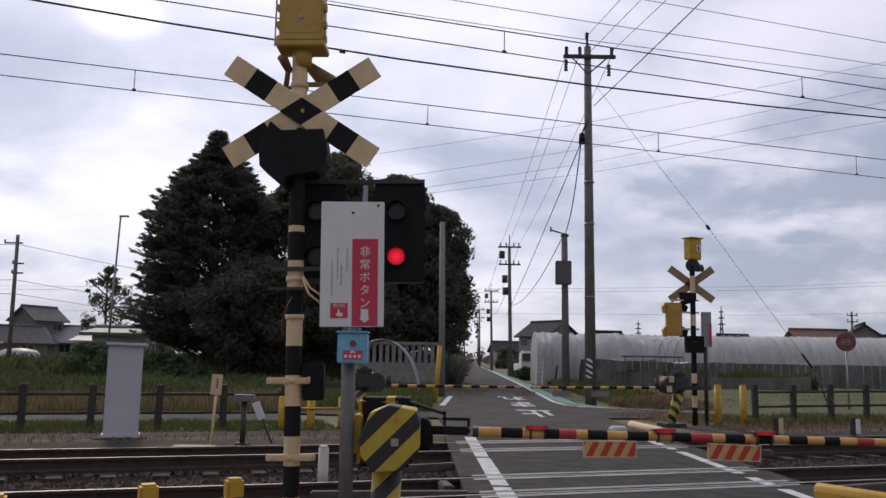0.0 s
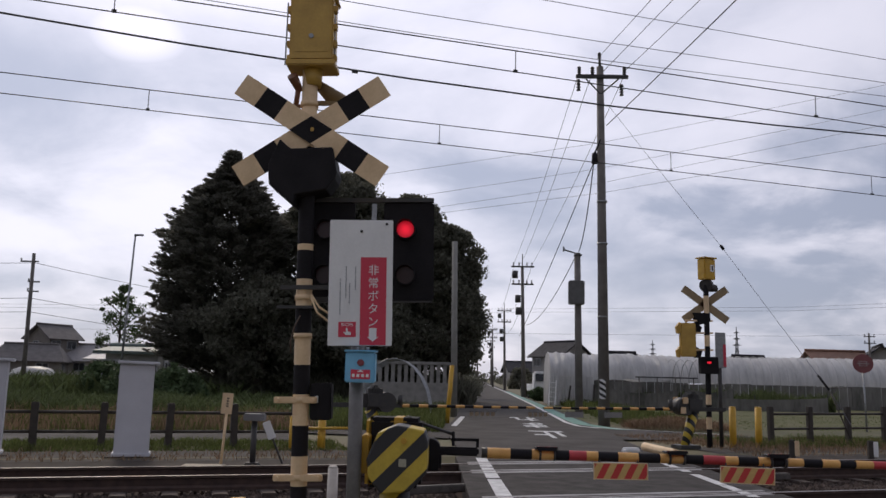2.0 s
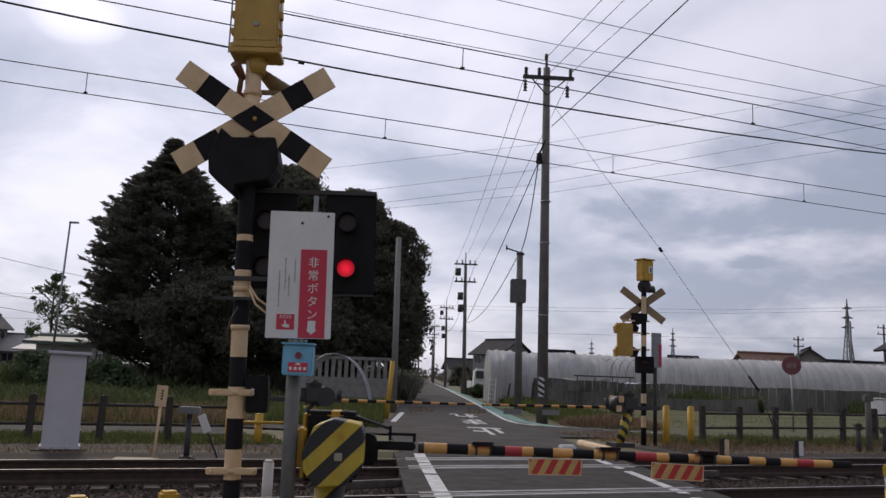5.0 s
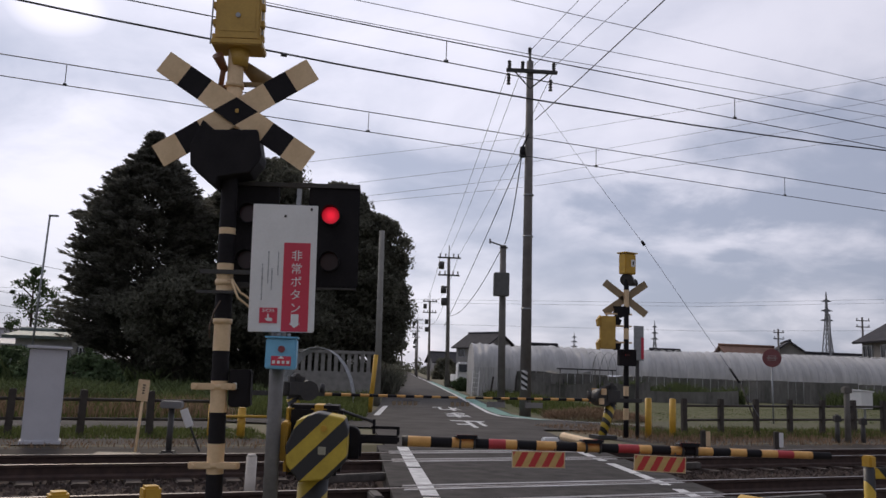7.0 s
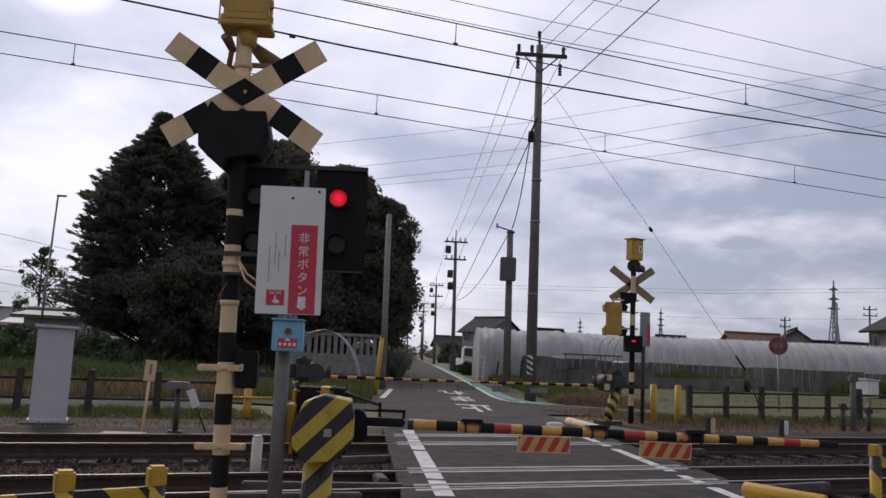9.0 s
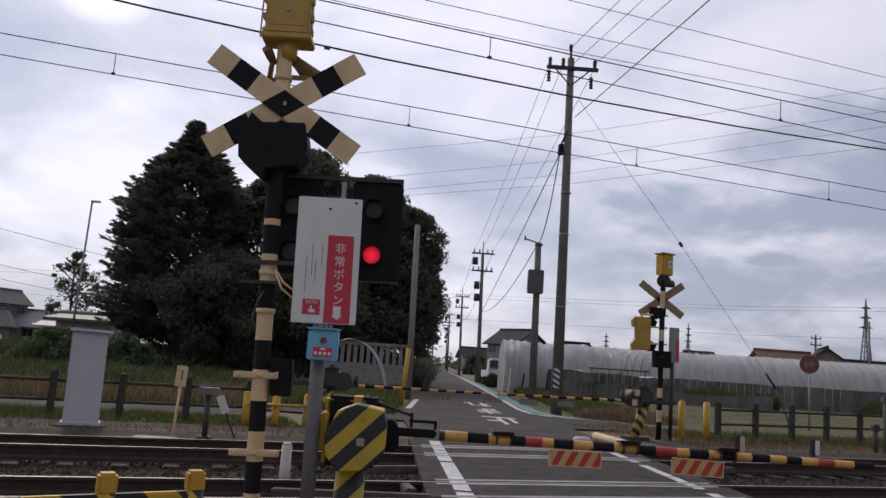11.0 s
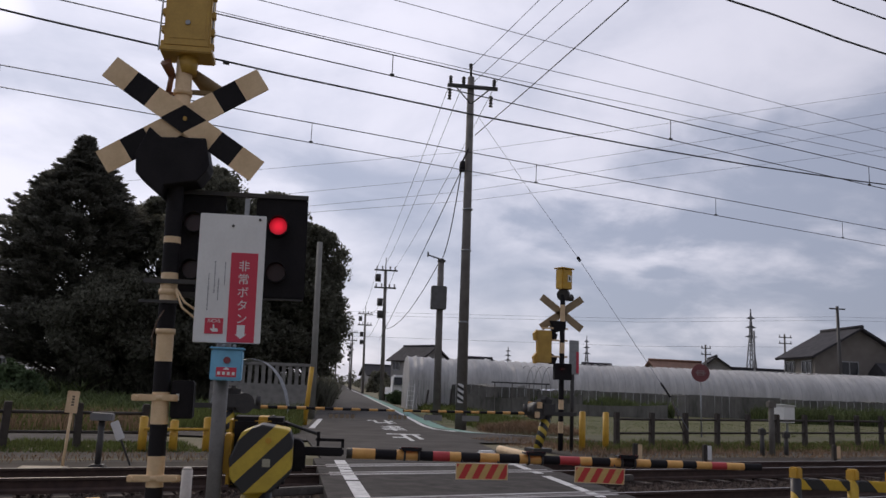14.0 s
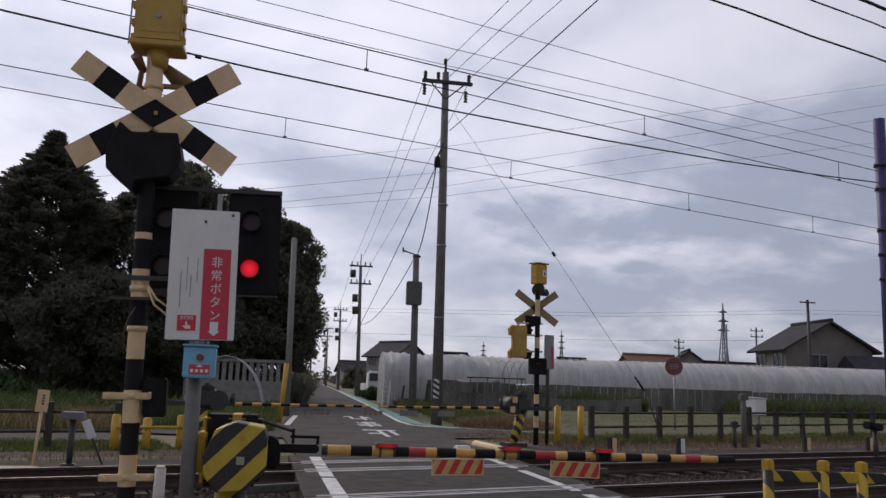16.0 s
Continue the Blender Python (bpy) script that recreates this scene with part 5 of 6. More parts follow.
        v.co = Vector((v.co.x * 1.7 * k, v.co.y * 1.2, v.co.z * 0.6 * k))
    for f in bm.faces:
        f.smooth = True
    part("sheeting", bm, FILM, hy)
    # vegetation
    def bank(s0, s1, n0, n1, z=-0.06):
        return lambda a, b: tuple(sn(s0 + (s1 - s0) * a, n0 + (n1 - n0) * b, z))
    blades("verge_grass", bank(12.8, 36, 15.6, 18.4), 13000, 0.25, 0.02, GRASS, "green grass verge between the track and the fence", 21)
    blades("verge_straw", bank(11.8, 36, 15.0, 18.2), 9000, 0.2, 0.018, STRAW, "dry stalks among the verge grass", 46)
    blades("verge_grass", bank(-9, 3.6, 15.6, 18.0), 13000, 0.15, 0.02, GRASS, "green grass verge between the track and the fence", 22)
    blades("dry_grass", bank(-16, 4.0, 20.6, 27), 13000, 0.55, 0.022, STRAW, "dry brown weeds behind the lane", 23)
    blades("lane_weeds", bank(-16, 4.0, 20.8, 29), 5500, 0.62, 0.03, GRASS, "green weeds among the dry grass behind the lane", 43)
    blades("lane_weeds", bank(-12, 1.5, 26, 33), 9000, 0.8, 0.045, CROPS, "rank leafy weeds under the edge of the grove", 44, 0.5)
    blades("verge_weeds", lambda a, b: (-3.6 + 3.3 * a, 21.5 + 14 * b, -0.06), 9000, 0.6, 0.03, GRASS, "tall green weeds beside the lane", 24)
    blades("verge_weeds", lambda a, b: (4.6 + 2.6 * a + 0.03 * (27 + 30 * b), 27.5 + 34 * b, -0.06), 7000, 0.5, 0.04, GRASS, "green weeds along the lane's edge", 25)
    blades("field_crops", bank(-26, 8, 26, 44), 26000, 0.6, 0.08, CROPS, "dense dark green crop rows in the field", 26, 0.5)
    blades("far_crops", bank(-62, 4, 42, 66), 26000, 1.35, 0.16, CROPS, "dark green crops across the field", 36, 0.5)
    rngw = np.random.default_rng(8)
    cen = [np.array([x, 380 + rngw.uniform(-20, 20), rngw.uniform(0.5, 4.5)]) for x in np.linspace(-60, 70, 90)]
    q, f = leaf_quads(rngw, cen, [rngw.uniform(1.5, 3.0) for _ in cen], 60, 0.7)
    tagged(raw("far_woods", [tuple(v) for v in q], [tuple(v) for v in f.tolist()], LEAF), "low dark woods at the lane's far end", "woods", kind="stuff")
    for x0, x1, y0, y1, count, label in ((-1.8, 1.4, 62, 150, 60, "low dark hedge along the far lane"), (8.2, 13.5, 78, 330, 150, "low hedges and gardens along the far lane"), (-12, 0.5, 120, 330, 130, "low hedges and gardens along the far lane")):
        cen = []
        for _ in range(count):
            v = rngw.uniform()
            cen.append(np.array([x0 + (x1 - x0) * rngw.uniform() + 0.026 * (y1 - y0) * v, y0 + (y1 - y0) * v, rngw.uniform(0.2, 1.1)]))
        q, f = leaf_quads(rngw, cen, [rngw.uniform(0.5, 1.2) for _ in cen], 70, 0.22)
        tagged(raw("far_hedge", [tuple(v) for v in q], [tuple(v) for v in f.tolist()], LEAF), label, "hedge", kind="stuff")
    blades("trackside_weeds", bank(-9, 3.6, 14.3, 16.2), 3000, 0.11, 0.016, STRAW, "sparse dry weeds on the trackside gravel", 34)
    blades("trackside_weeds", bank(11.5, 34, 14.2, 16.0), 4500, 0.14, 0.016, STRAW, "sparse dry weeds on the trackside gravel", 35)
    blades("lot_weeds", bank(15, 52, 20.5, 33), 20000, 0.07, 0.03, GRASS, "thin low weeds at the edge of the lot", 27)
    def mound(a, b):
        r, t = 1.1 * math.sqrt(a), b * 6.283
        return (6.7 + r * math.cos(t) * 1.5, 25.6 + r * math.sin(t), 0.28 * (1 - r / 1.1))
    blades("brush_heap", mound, 2600, 0.28, 0.022, STRAW, "heap of dry brown cut brush beside the lane", 31, 0.9)
    blades("greenhouse_plants", lambda a, b: (10.2 + 11 * a, 47.4 + 2.5 * b, -0.05), 7000, 1.25, 0.07, CROPS, "dense green plants under the bare hoops", 32, 0.4)
    blades("vegetable_plants", lambda a, b: (27.5 + 17 * a, 46 + 4.5 * b, -0.05), 9000, 1.25, 0.06, CROPS, "dense green plants beside the long greenhouse", 38, 0.35)
    blades("verge_grass", bank(-16, 3.9, 20.4, 22.5), 6000, 0.22, 0.02, GRASS, "green grass along the side lane", 33)
    blades("shoulder_weeds", bank(11.2, 15, 16.8, 19.5), 2200, 0.16, 0.015, STRAW, "dry weeds round the crossing equipment", 28)


build_far()
# Crossing equipment
LAMPS, ARM_LAMPS = [], []


def banded_pole(parent, r, bands, name="pole"):
    """bands: (z0, z1, dark)"""
    bm = bm_new()
    banded_tube(bm, [(0, 0, bands[0][0])] + [(0, 0, b[1]) for b in bands], [r] * (len(bands) + 1), [1 if b[2] else 0 for b in bands], 24)
    return part(name, bm, (CREAM, BLACK), parent, "pole banded in black and faded yellow")


def crossbuck(parent, z, y, striped, length=1.2, w=0.171, x=0.0, tilt=0.0):
    for sgn, yy in ((-1, y), (1, y + 0.022)):
        bm = bm_new()
        k = 7 if striped else 1
        m = Matrix.Translation((x, yy, z)) @ Matrix.Rotation(radians(33.3 * -sgn + tilt), 4, "Y")
        ring = [[bm.verts.new(m @ Vector((-length / 2 + length * i / k, dy, dz))) for dy, dz in ((-0.008, -w / 2), (0.008, -w / 2), (0.008, w / 2), (-0.008, w / 2))] for i in range(k + 1)]
        if striped:
            # both boards carry the crossing as one black rhombus
            ang = radians(66.6) * -sgn
            for i, e in ((3, -1), (4, 1)):
                for v, (dy, dz) in zip(ring[i], ((-0.008, -w / 2), (0.008, -w / 2), (0.008, w / 2), (-0.008, w / 2))):
                    v.co = m @ Vector((dz / math.tan(ang) + e * w / 2 / abs(math.sin(ang)), dy, dz))
        for i in range(k):
            for j in range(4):
                bm.faces.new((ring[i][j], ring[i][(j + 1) % 4], ring[i + 1][(j + 1) % 4], ring[i + 1][j])).material_index = i % 2
        bm.faces.new(ring[0])
        bm.faces.new(ring[-1])
        b = part("crossbuck_board", bm, (CREAM, BLACK), parent, "slanting board of faded yellow and black squares" if striped else "plain tan back of a slanting board")
    bm = bm_new()
    box(bm, (0.025, 0.012, 0.03), Matrix.Translation((x + 0.01, y - 0.014, z)), 0, 0.004)
    part("bolt", bm, CREAM if not striped else OLIVE, parent)


def flasher(parent, x, y, z, r, face=-1, live=True):
    """A round lamp with hood; its lit disc turns inside the housing. face: -1 looks to -y."""
    bm = bm_new()
    seg = 28
    for i in range(seg):
        a0, a1 = 2 * math.pi * i / seg, 2 * math.pi * (i + 1) / seg
        q = []
        for a in (a0, a1):
            for rr, dy in ((r * 1.12, 0.0), (r * 1.12, face * (r * 2.3 if math.sin(a) > -0.2 else r * 1.5))):
                q.append(bm.verts.new((x + math.cos(a) * rr, y + dy, z + math.sin(a) * rr)))
        bm.faces.new((q[0], q[1], q[3], q[2]))
    bmesh.ops.remove_doubles(bm, verts=bm.verts, dist=1e-4)
    hd = part("lamp_hood", bm, BLACK, parent)
    so = hd.modifiers.new("thickness", "SOLIDIFY")
    so.thickness = 0.006
    bm = bm_new()
    tube(bm, (0, 0.0025 * face, 0), (0, 0.005 * face, 0), r, seg=28, mi=0)
    tube(bm, (0, -0.002 * face, 0), (0, 0.0025 * face, 0), r, seg=28, mi=1)
    disc = part("lamp_lens", bm, (REDGLOW if live else REDGLASS, REDGLASS), parent, "round red lamp lens")
    disc.location = (x, y + face * r * 1.08, z)
    return disc


def near_signal():
    t = thing("crossing_signal", pose(-1.025, 5.92, -0.06, 0, -1.2, 0), "railway crossing signal with black and yellow crossbuck, lamps and horn", "crossing signal", "crossing signals")
    z = [-0.15, 0.20, 0.44, 0.652, 0.853, 1.06, 1.273, 1.477, 1.69, 1.878, 2.083, 2.29, 2.335, 3.05, 3.66]
    banded_pole(t, 0.057, [(a, b, i % 2 == 0) for i, (a, b) in enumerate(zip(z, z[1:]))])
    crossbuck(t, 3.16, -0.10, True, 1.25, 0.171, 0.035, 0.4)
    # clamps and brackets on the pole
    for z, x0, x1 in ((0.71, -0.17, 0.17), (1.235, -0.18, 0.12), (1.95, -0.05, 0.05), (1.68, -0.08, 0.09), (2.92, -0.06, 0.06), (3.38, -0.06, 0.06)):
        bm = bm_new()
        tube(bm, (0, 0, z - 0.018), (0, 0, z + 0.018), 0.066, seg=20)
        if x1 - x0 > 0.2:
            box(bm, (x1 - x0, 0.035, 0.045), Matrix.Translation(((x0 + x1) / 2, -0.045, z)), 0, 0.006)
            for x in (x0 + 0.03, x1 - 0.03):
                tube(bm, (x, -0.06, z), (x, -0.085, z), 0.014, seg=6)
        part("clamp", bm, CREAM, t)
    bm = bm_new()
    box(bm, (0.56, 0.03, 0.03), Matrix.Translation((0.12, -0.055, 2.02)))
    box(bm, (0.30, 0.025, 0.02), Matrix.Translation((-0.03, -0.06, 1.88)))
    part("cross_bar", bm, DARK, t)
    # junction box behind the pole
    bm = bm_new()
    box(bm, (0.148, 0.11, 0.255), Matrix.Translation((0.142, 0.02, 1.225)), 0, 0.01)
    jb = part("junction_box", bm, BLACK, t, "small black box clamped to the pole")
    bm = bm_new()
    box(bm, (0.02, 0.01, 0.045), Matrix.Translation((0.115, -0.04, 1.24)))
    part("latch", bm, WHITE, jb)
    # horn housing under the boards
    bm = bm_new()
    prism(bm, [(-0.26, 2.89), (-0.18, 3.08), (-0.10, 3.01), (0.20, 3.02), (0.235, 2.84), (0.22, 2.79), (0.16, 2.71), (-0.06, 2.67), (-0.075, 2.60), (-0.25, 2.75)], 0.26, Matrix.Translation((0.0, -0.02, 0)))
    part("horn_housing", bm, BLACK, t, "black hooded horn housing", 0.01)
    # top box with hinges and brackets
    bm = bm_new()
    box(bm, (0.32, 0.22, 0.50), Matrix.Translation((0.018, 0, 3.94)), 0, 0.012)
    box(bm, (0.36, 0.26, 0.03), Matrix.Translation((0.018, 0, 4.2)), 0, 0.008)
    box(bm, (0.36, 0.25, 0.045), Matrix.Translation((0.018, 0, 3.67)), 0, 0.008)
    bx = part("top_box", bm, OLIVE, t, "weathered yellow sheet-metal box on the pole top")
    bm = bm_new()
    box(bm, (0.25, 0.004, 0.40), Matrix.Translation((0.018, -0.1115, 3.95)), 0, 0.0015)
    part("door", bm, OLIVE, bx)
    bm = bm_new()
    tube(bm, (0.02, -0.115, 3.87), (0.02, -0.124, 3.87), 0.018, seg=10)
    part("lock", bm, STEEL, bx)
    for sx in (-1, 1):
        for z in (3.72, 3.83, 3.96, 4.1):
            bm = bm_new()
            box(bm, (0.03, 0.05, 0.05), Matrix.Translation((0.018 + sx * 0.17, -0.05, z)), 0, 0.005)
            part("hinge", bm, OLIVE, bx)
        bm = bm_new()
        tube(bm, (sx * 0.185, -0.03, 3.68), (sx * 0.175, -0.03, 4.17), 0.006, seg=6)
        part("conduit", bm, STEEL, bx)
    bm = bm_new()
    tube(bm, (0.02, 0, 3.52), (0.02, 0, 3.66), 0.064, 0.075, 20)
    part("collar", bm, OLIVE, bx)
    # horn speakers at the collar
    bm = bm_new()
    tube(bm, (-0.08, 0.02, 3.50), (-0.12, -0.08, 3.58), 0.028, 0.038, 12)
    tube(bm, (-0.10, 0.0, 3.38), (-0.085, 0.0, 3.52), 0.02, seg=10)
    tube(bm, (-0.12, 0.0, 3.38), (0.0, 0.0, 3.36), 0.015, seg=8)
    part("speaker", bm, mat("brown_speaker", (0.18, 0.07, 0.03), None, 0.5), t, "small brown horn speaker")
    bm = bm_new()
    tube(bm, (0.05, 0.06, 3.56), (0.20, 0.16, 3.45), 0.035, 0.075, 14)
    box(bm, (0.22, 0.03, 0.03), Matrix.Translation((0.12, 0.02, 3.40)))
    part("speaker", bm, mat("brown_yellow_horn", (0.26, 0.17, 0.06), (0.17, 0.11, 0.045), 0.6), t, "weathered brown-yellow horn speaker")
    # cable loops
    for pts in ([(-0.01, -0.066, 1.82), (-0.05, -0.07, 1.74), (-0.075, -0.07, 1.64), (-0.07, -0.07, 1.56)], [(0.06, -0.06, 1.95), (0.11, -0.08, 1.84), (0.2, -0.07, 1.77), (0.28, -0.03, 1.79)], [(0.06, -0.06, 1.97), (0.12, -0.07, 1.88), (0.21, -0.06, 1.82), (0.28, -0.02, 1.83)]):
        bm = bm_new()
        dark = pts[0][0] < 0
        banded_tube(bm, pts, [0.005 if dark else 0.008] * len(pts), [0] * len(pts), 6)
        part("cable", bm, mat("brown_cable", (0.12, 0.075, 0.05), None, 0.6) if dark else CREAM, t)
    # lamp units: two dark plates, the outer one facing the road
    for x, live in ((0.15, False), (0.735, True)):
        bm = bm_new()
        box(bm, (0.37, 0.03, 0.73), Matrix.Translation((x, 0.16, 2.31)), 0, 0.008)
        bp = part("lamp_plate", bm, BLACK, t, "black lamp backing plate")
        bm = bm_new()
        box(bm, (0.24, 0.16, 0.62), Matrix.Translation((x - 0.02, 0.26, 2.32)), 0, 0.02)
        part("lamp_body", bm, BLACK, bp)
        for z in (2.46, 2.125):
            d = flasher(t, x - 0.02, 0.144, z, 0.064, -1, live)
            if live:
                LAMPS.append((d, z > 2.3))
    bm = bm_new()
    box(bm, (1.0, 0.05, 0.03), Matrix.Translation((0.42, 0.15, 2.69)))
    part("lamp_arm", bm, DARK, t)
    bm = bm_new()
    box(bm, (0.36, 0.03, 0.012), Matrix.Translation((0.73, 0.13, 1.935)))
    box(bm, (0.60, 0.04, 0.04), Matrix.Translation((0.3, 0.15, 1.95)))
    part("lower_arm", bm, DARK, t)
    return t


def button_sign():
    t = thing("emergency_sign", pose(-0.615, 5.60, -0.06), "white emergency button sign with red strip on a steel post", "sign")
    bm = bm_new()
    tube(bm, (0, 0, -0.2), (-0.02, 0, 2.0), 0.047, seg=18)
    part("post", bm, POSTSTEEL, t)
    base = new("panel")
    base.parent = t
    bm = bm_new()
    box(bm, (0.425, 0.012, 0.845), Matrix(), 0, 0.004)
    bpy.data.objects.remove(base)
    panel = part("panel", bm, WHITE, t)
    panel.matrix_local = pose(-0.005, -0.06, 2.028, 0, -1.2, 3)
    bm = bm_new()
    box(bm, (0.172, 0.004, 0.585), Matrix.Translation((0.085, -0.0075, -0.125)))
    box(bm, (0.115, 0.004, 0.10), Matrix.Translation((-0.085, -0.0075, -0.315)))
    red = part("red_field", bm, SIGNRED, panel, "printed red strip and square")
    up = Matrix.Rotation(math.pi / 2, 4, "X")
    for i, ch in enumerate("非常ボタン"):
        ob = text_mesh("letter", ch, 0.076, WHITE, red)
        ob.matrix_local = Matrix.Translation((0.085, -0.011, 0.076 - i * 0.086)) @ up
    ob = text_mesh("letters", "SOS", 0.036, WHITE, red)
    ob.matrix_local = Matrix.Translation((-0.085, -0.011, -0.284)) @ up @ Matrix.Diagonal((1.3, 0.8, 1, 1))
    bm = bm_new()
    prism(bm, [(0.060, -0.305), (0.060, -0.365), (0.048, -0.365), (0.085, -0.395), (0.122, -0.365), (0.110, -0.365), (0.110, -0.305)], 0.003, Matrix.Translation((0, -0.0105, 0)))
    part("arrow", bm, WHITE, red)
    bm = bm_new()
    prism(bm, [(-0.092, -0.305), (-0.082, -0.305), (-0.08, -0.328), (-0.06, -0.332), (-0.058, -0.352), (-0.092, -0.352), (-0.108, -0.336), (-0.102, -0.33), (-0.092, -0.336)], 0.003, Matrix.Translation((0, -0.0105, 0)))
    part("pointing_symbol", bm, WHITE, red)
    grey = mat("faded_print", (0.30, 0.31, 0.33), None, 0.6, bump=0)
    rng = random.Random(4)
    for x, z0, z1 in ((-0.135, -0.22, 0.02), (-0.098, -0.11, 0.10), (-0.073, -0.155, -0.01), (-0.035, -0.05, 0.10)):
        bm = bm_new()
        z = z1
        while z > z0:
            h = rng.uniform(0.006, 0.011)
            box(bm, (rng.uniform(0.005, 0.009), 0.002, h), Matrix.Translation((x, -0.007, z)))
            z -= h + 0.004
        part("fine_print", bm, grey, panel)
    for x, z in ((0.0, 0.345), (0.17, 0.395)):
        bm = bm_new()
        tube(bm, (x, -0.006, z), (x, -0.012, z), 0.009, seg=10)
        part("bolt", bm, DARK, panel)
    bm = bm_new()
    box(bm, (0.03, 0.04, 0.20), Matrix.Translation((0.06, 0.03, 2.48)))
    part("bracket", bm, STEEL, t)
    bm = bm_new()
    box(bm, (0.195, 0.12, 0.195), Matrix.Translation((0.02, -0.08, 1.465)), 0, 0.008)
    bx = part("button_box", bm, BLUE, t, "light blue emergency button box")
    bm = bm_new()
    box(bm, (0.21, 0.15, 0.012), Matrix.Translation((0.02, -0.085, 1.57)), 0, 0.004)
    part("lid", bm, BLUE, bx)
    bm = bm_new()
    tube(bm, (0.025, -0.14, 1.495), (0.025, -0.152, 1.495), 0.022, seg=16)
    part("button", bm, mat("dull_red_button", (0.25, 0.05, 0.06), None, 0.4), bx)
    bm = bm_new()
    box(bm, (0.125, 0.004, 0.06), Matrix.Translation((0.025, -0.143, 1.42)))
    lb = part("label", bm, SIGNRED, bx)
    bm = bm_new()
    prism(bm, [(-0.022, 1.435), (0.022, 1.435), (0.0, 1.452)], 0.003, Matrix.Translation((0.025, -0.146, 0)))
    for x in (-0.045, -0.015, 0.015, 0.045):
        box(bm, (0.018, 0.003, 0.02), Matrix.Translation((0.025 + x, -0.146, 1.412)))
    part("label_print", bm, WHITE, lb)
    for x in (-0.01, 0.055):
        bm = bm_new()
        tube(bm, (x, -0.05, 1.575), (x, -0.05, 1.60), 0.012, seg=8)
        part("fitting", bm, STEEL, bx)


ARM_BANDS = [(0.22, 2), (0.26, 0), (0.42, 1), (0.57, 0), (0.72, 1), (0.83, 3), (0.95, 0), (1.03, 1), (1.17, 0), (1.31, 1), (1.46, 0), (1.62, 1), (1.76, 3), (1.91, 0), (2.0, 1), (2.14, 0), (2.24, 1), (2.32, 0), (2.45, 1), (2.58, 0), (2.7, 1), (2.81, 0), (2.93, 3), (3.05, 0), (3.19, 1), (3.33, 1)]


def barrier_arm(parent, x0, k, r0, r1, bands, z=0.0):
    """A lowered arm along +x of its parent, banded in orange, black and red."""
    bm = bm_new()
    end = bands[-1][0]
    banded_tube(bm, [(x0 + a * k, 0, z) for a, _ in bands], [r0 + (r1 - r0) * a / end for a, _ in bands], [mi for _, mi in bands], 14)
    return part("arm", bm, (ORANGE, BLACK, DARK, RED), parent, "lowered arm banded orange, black and red")


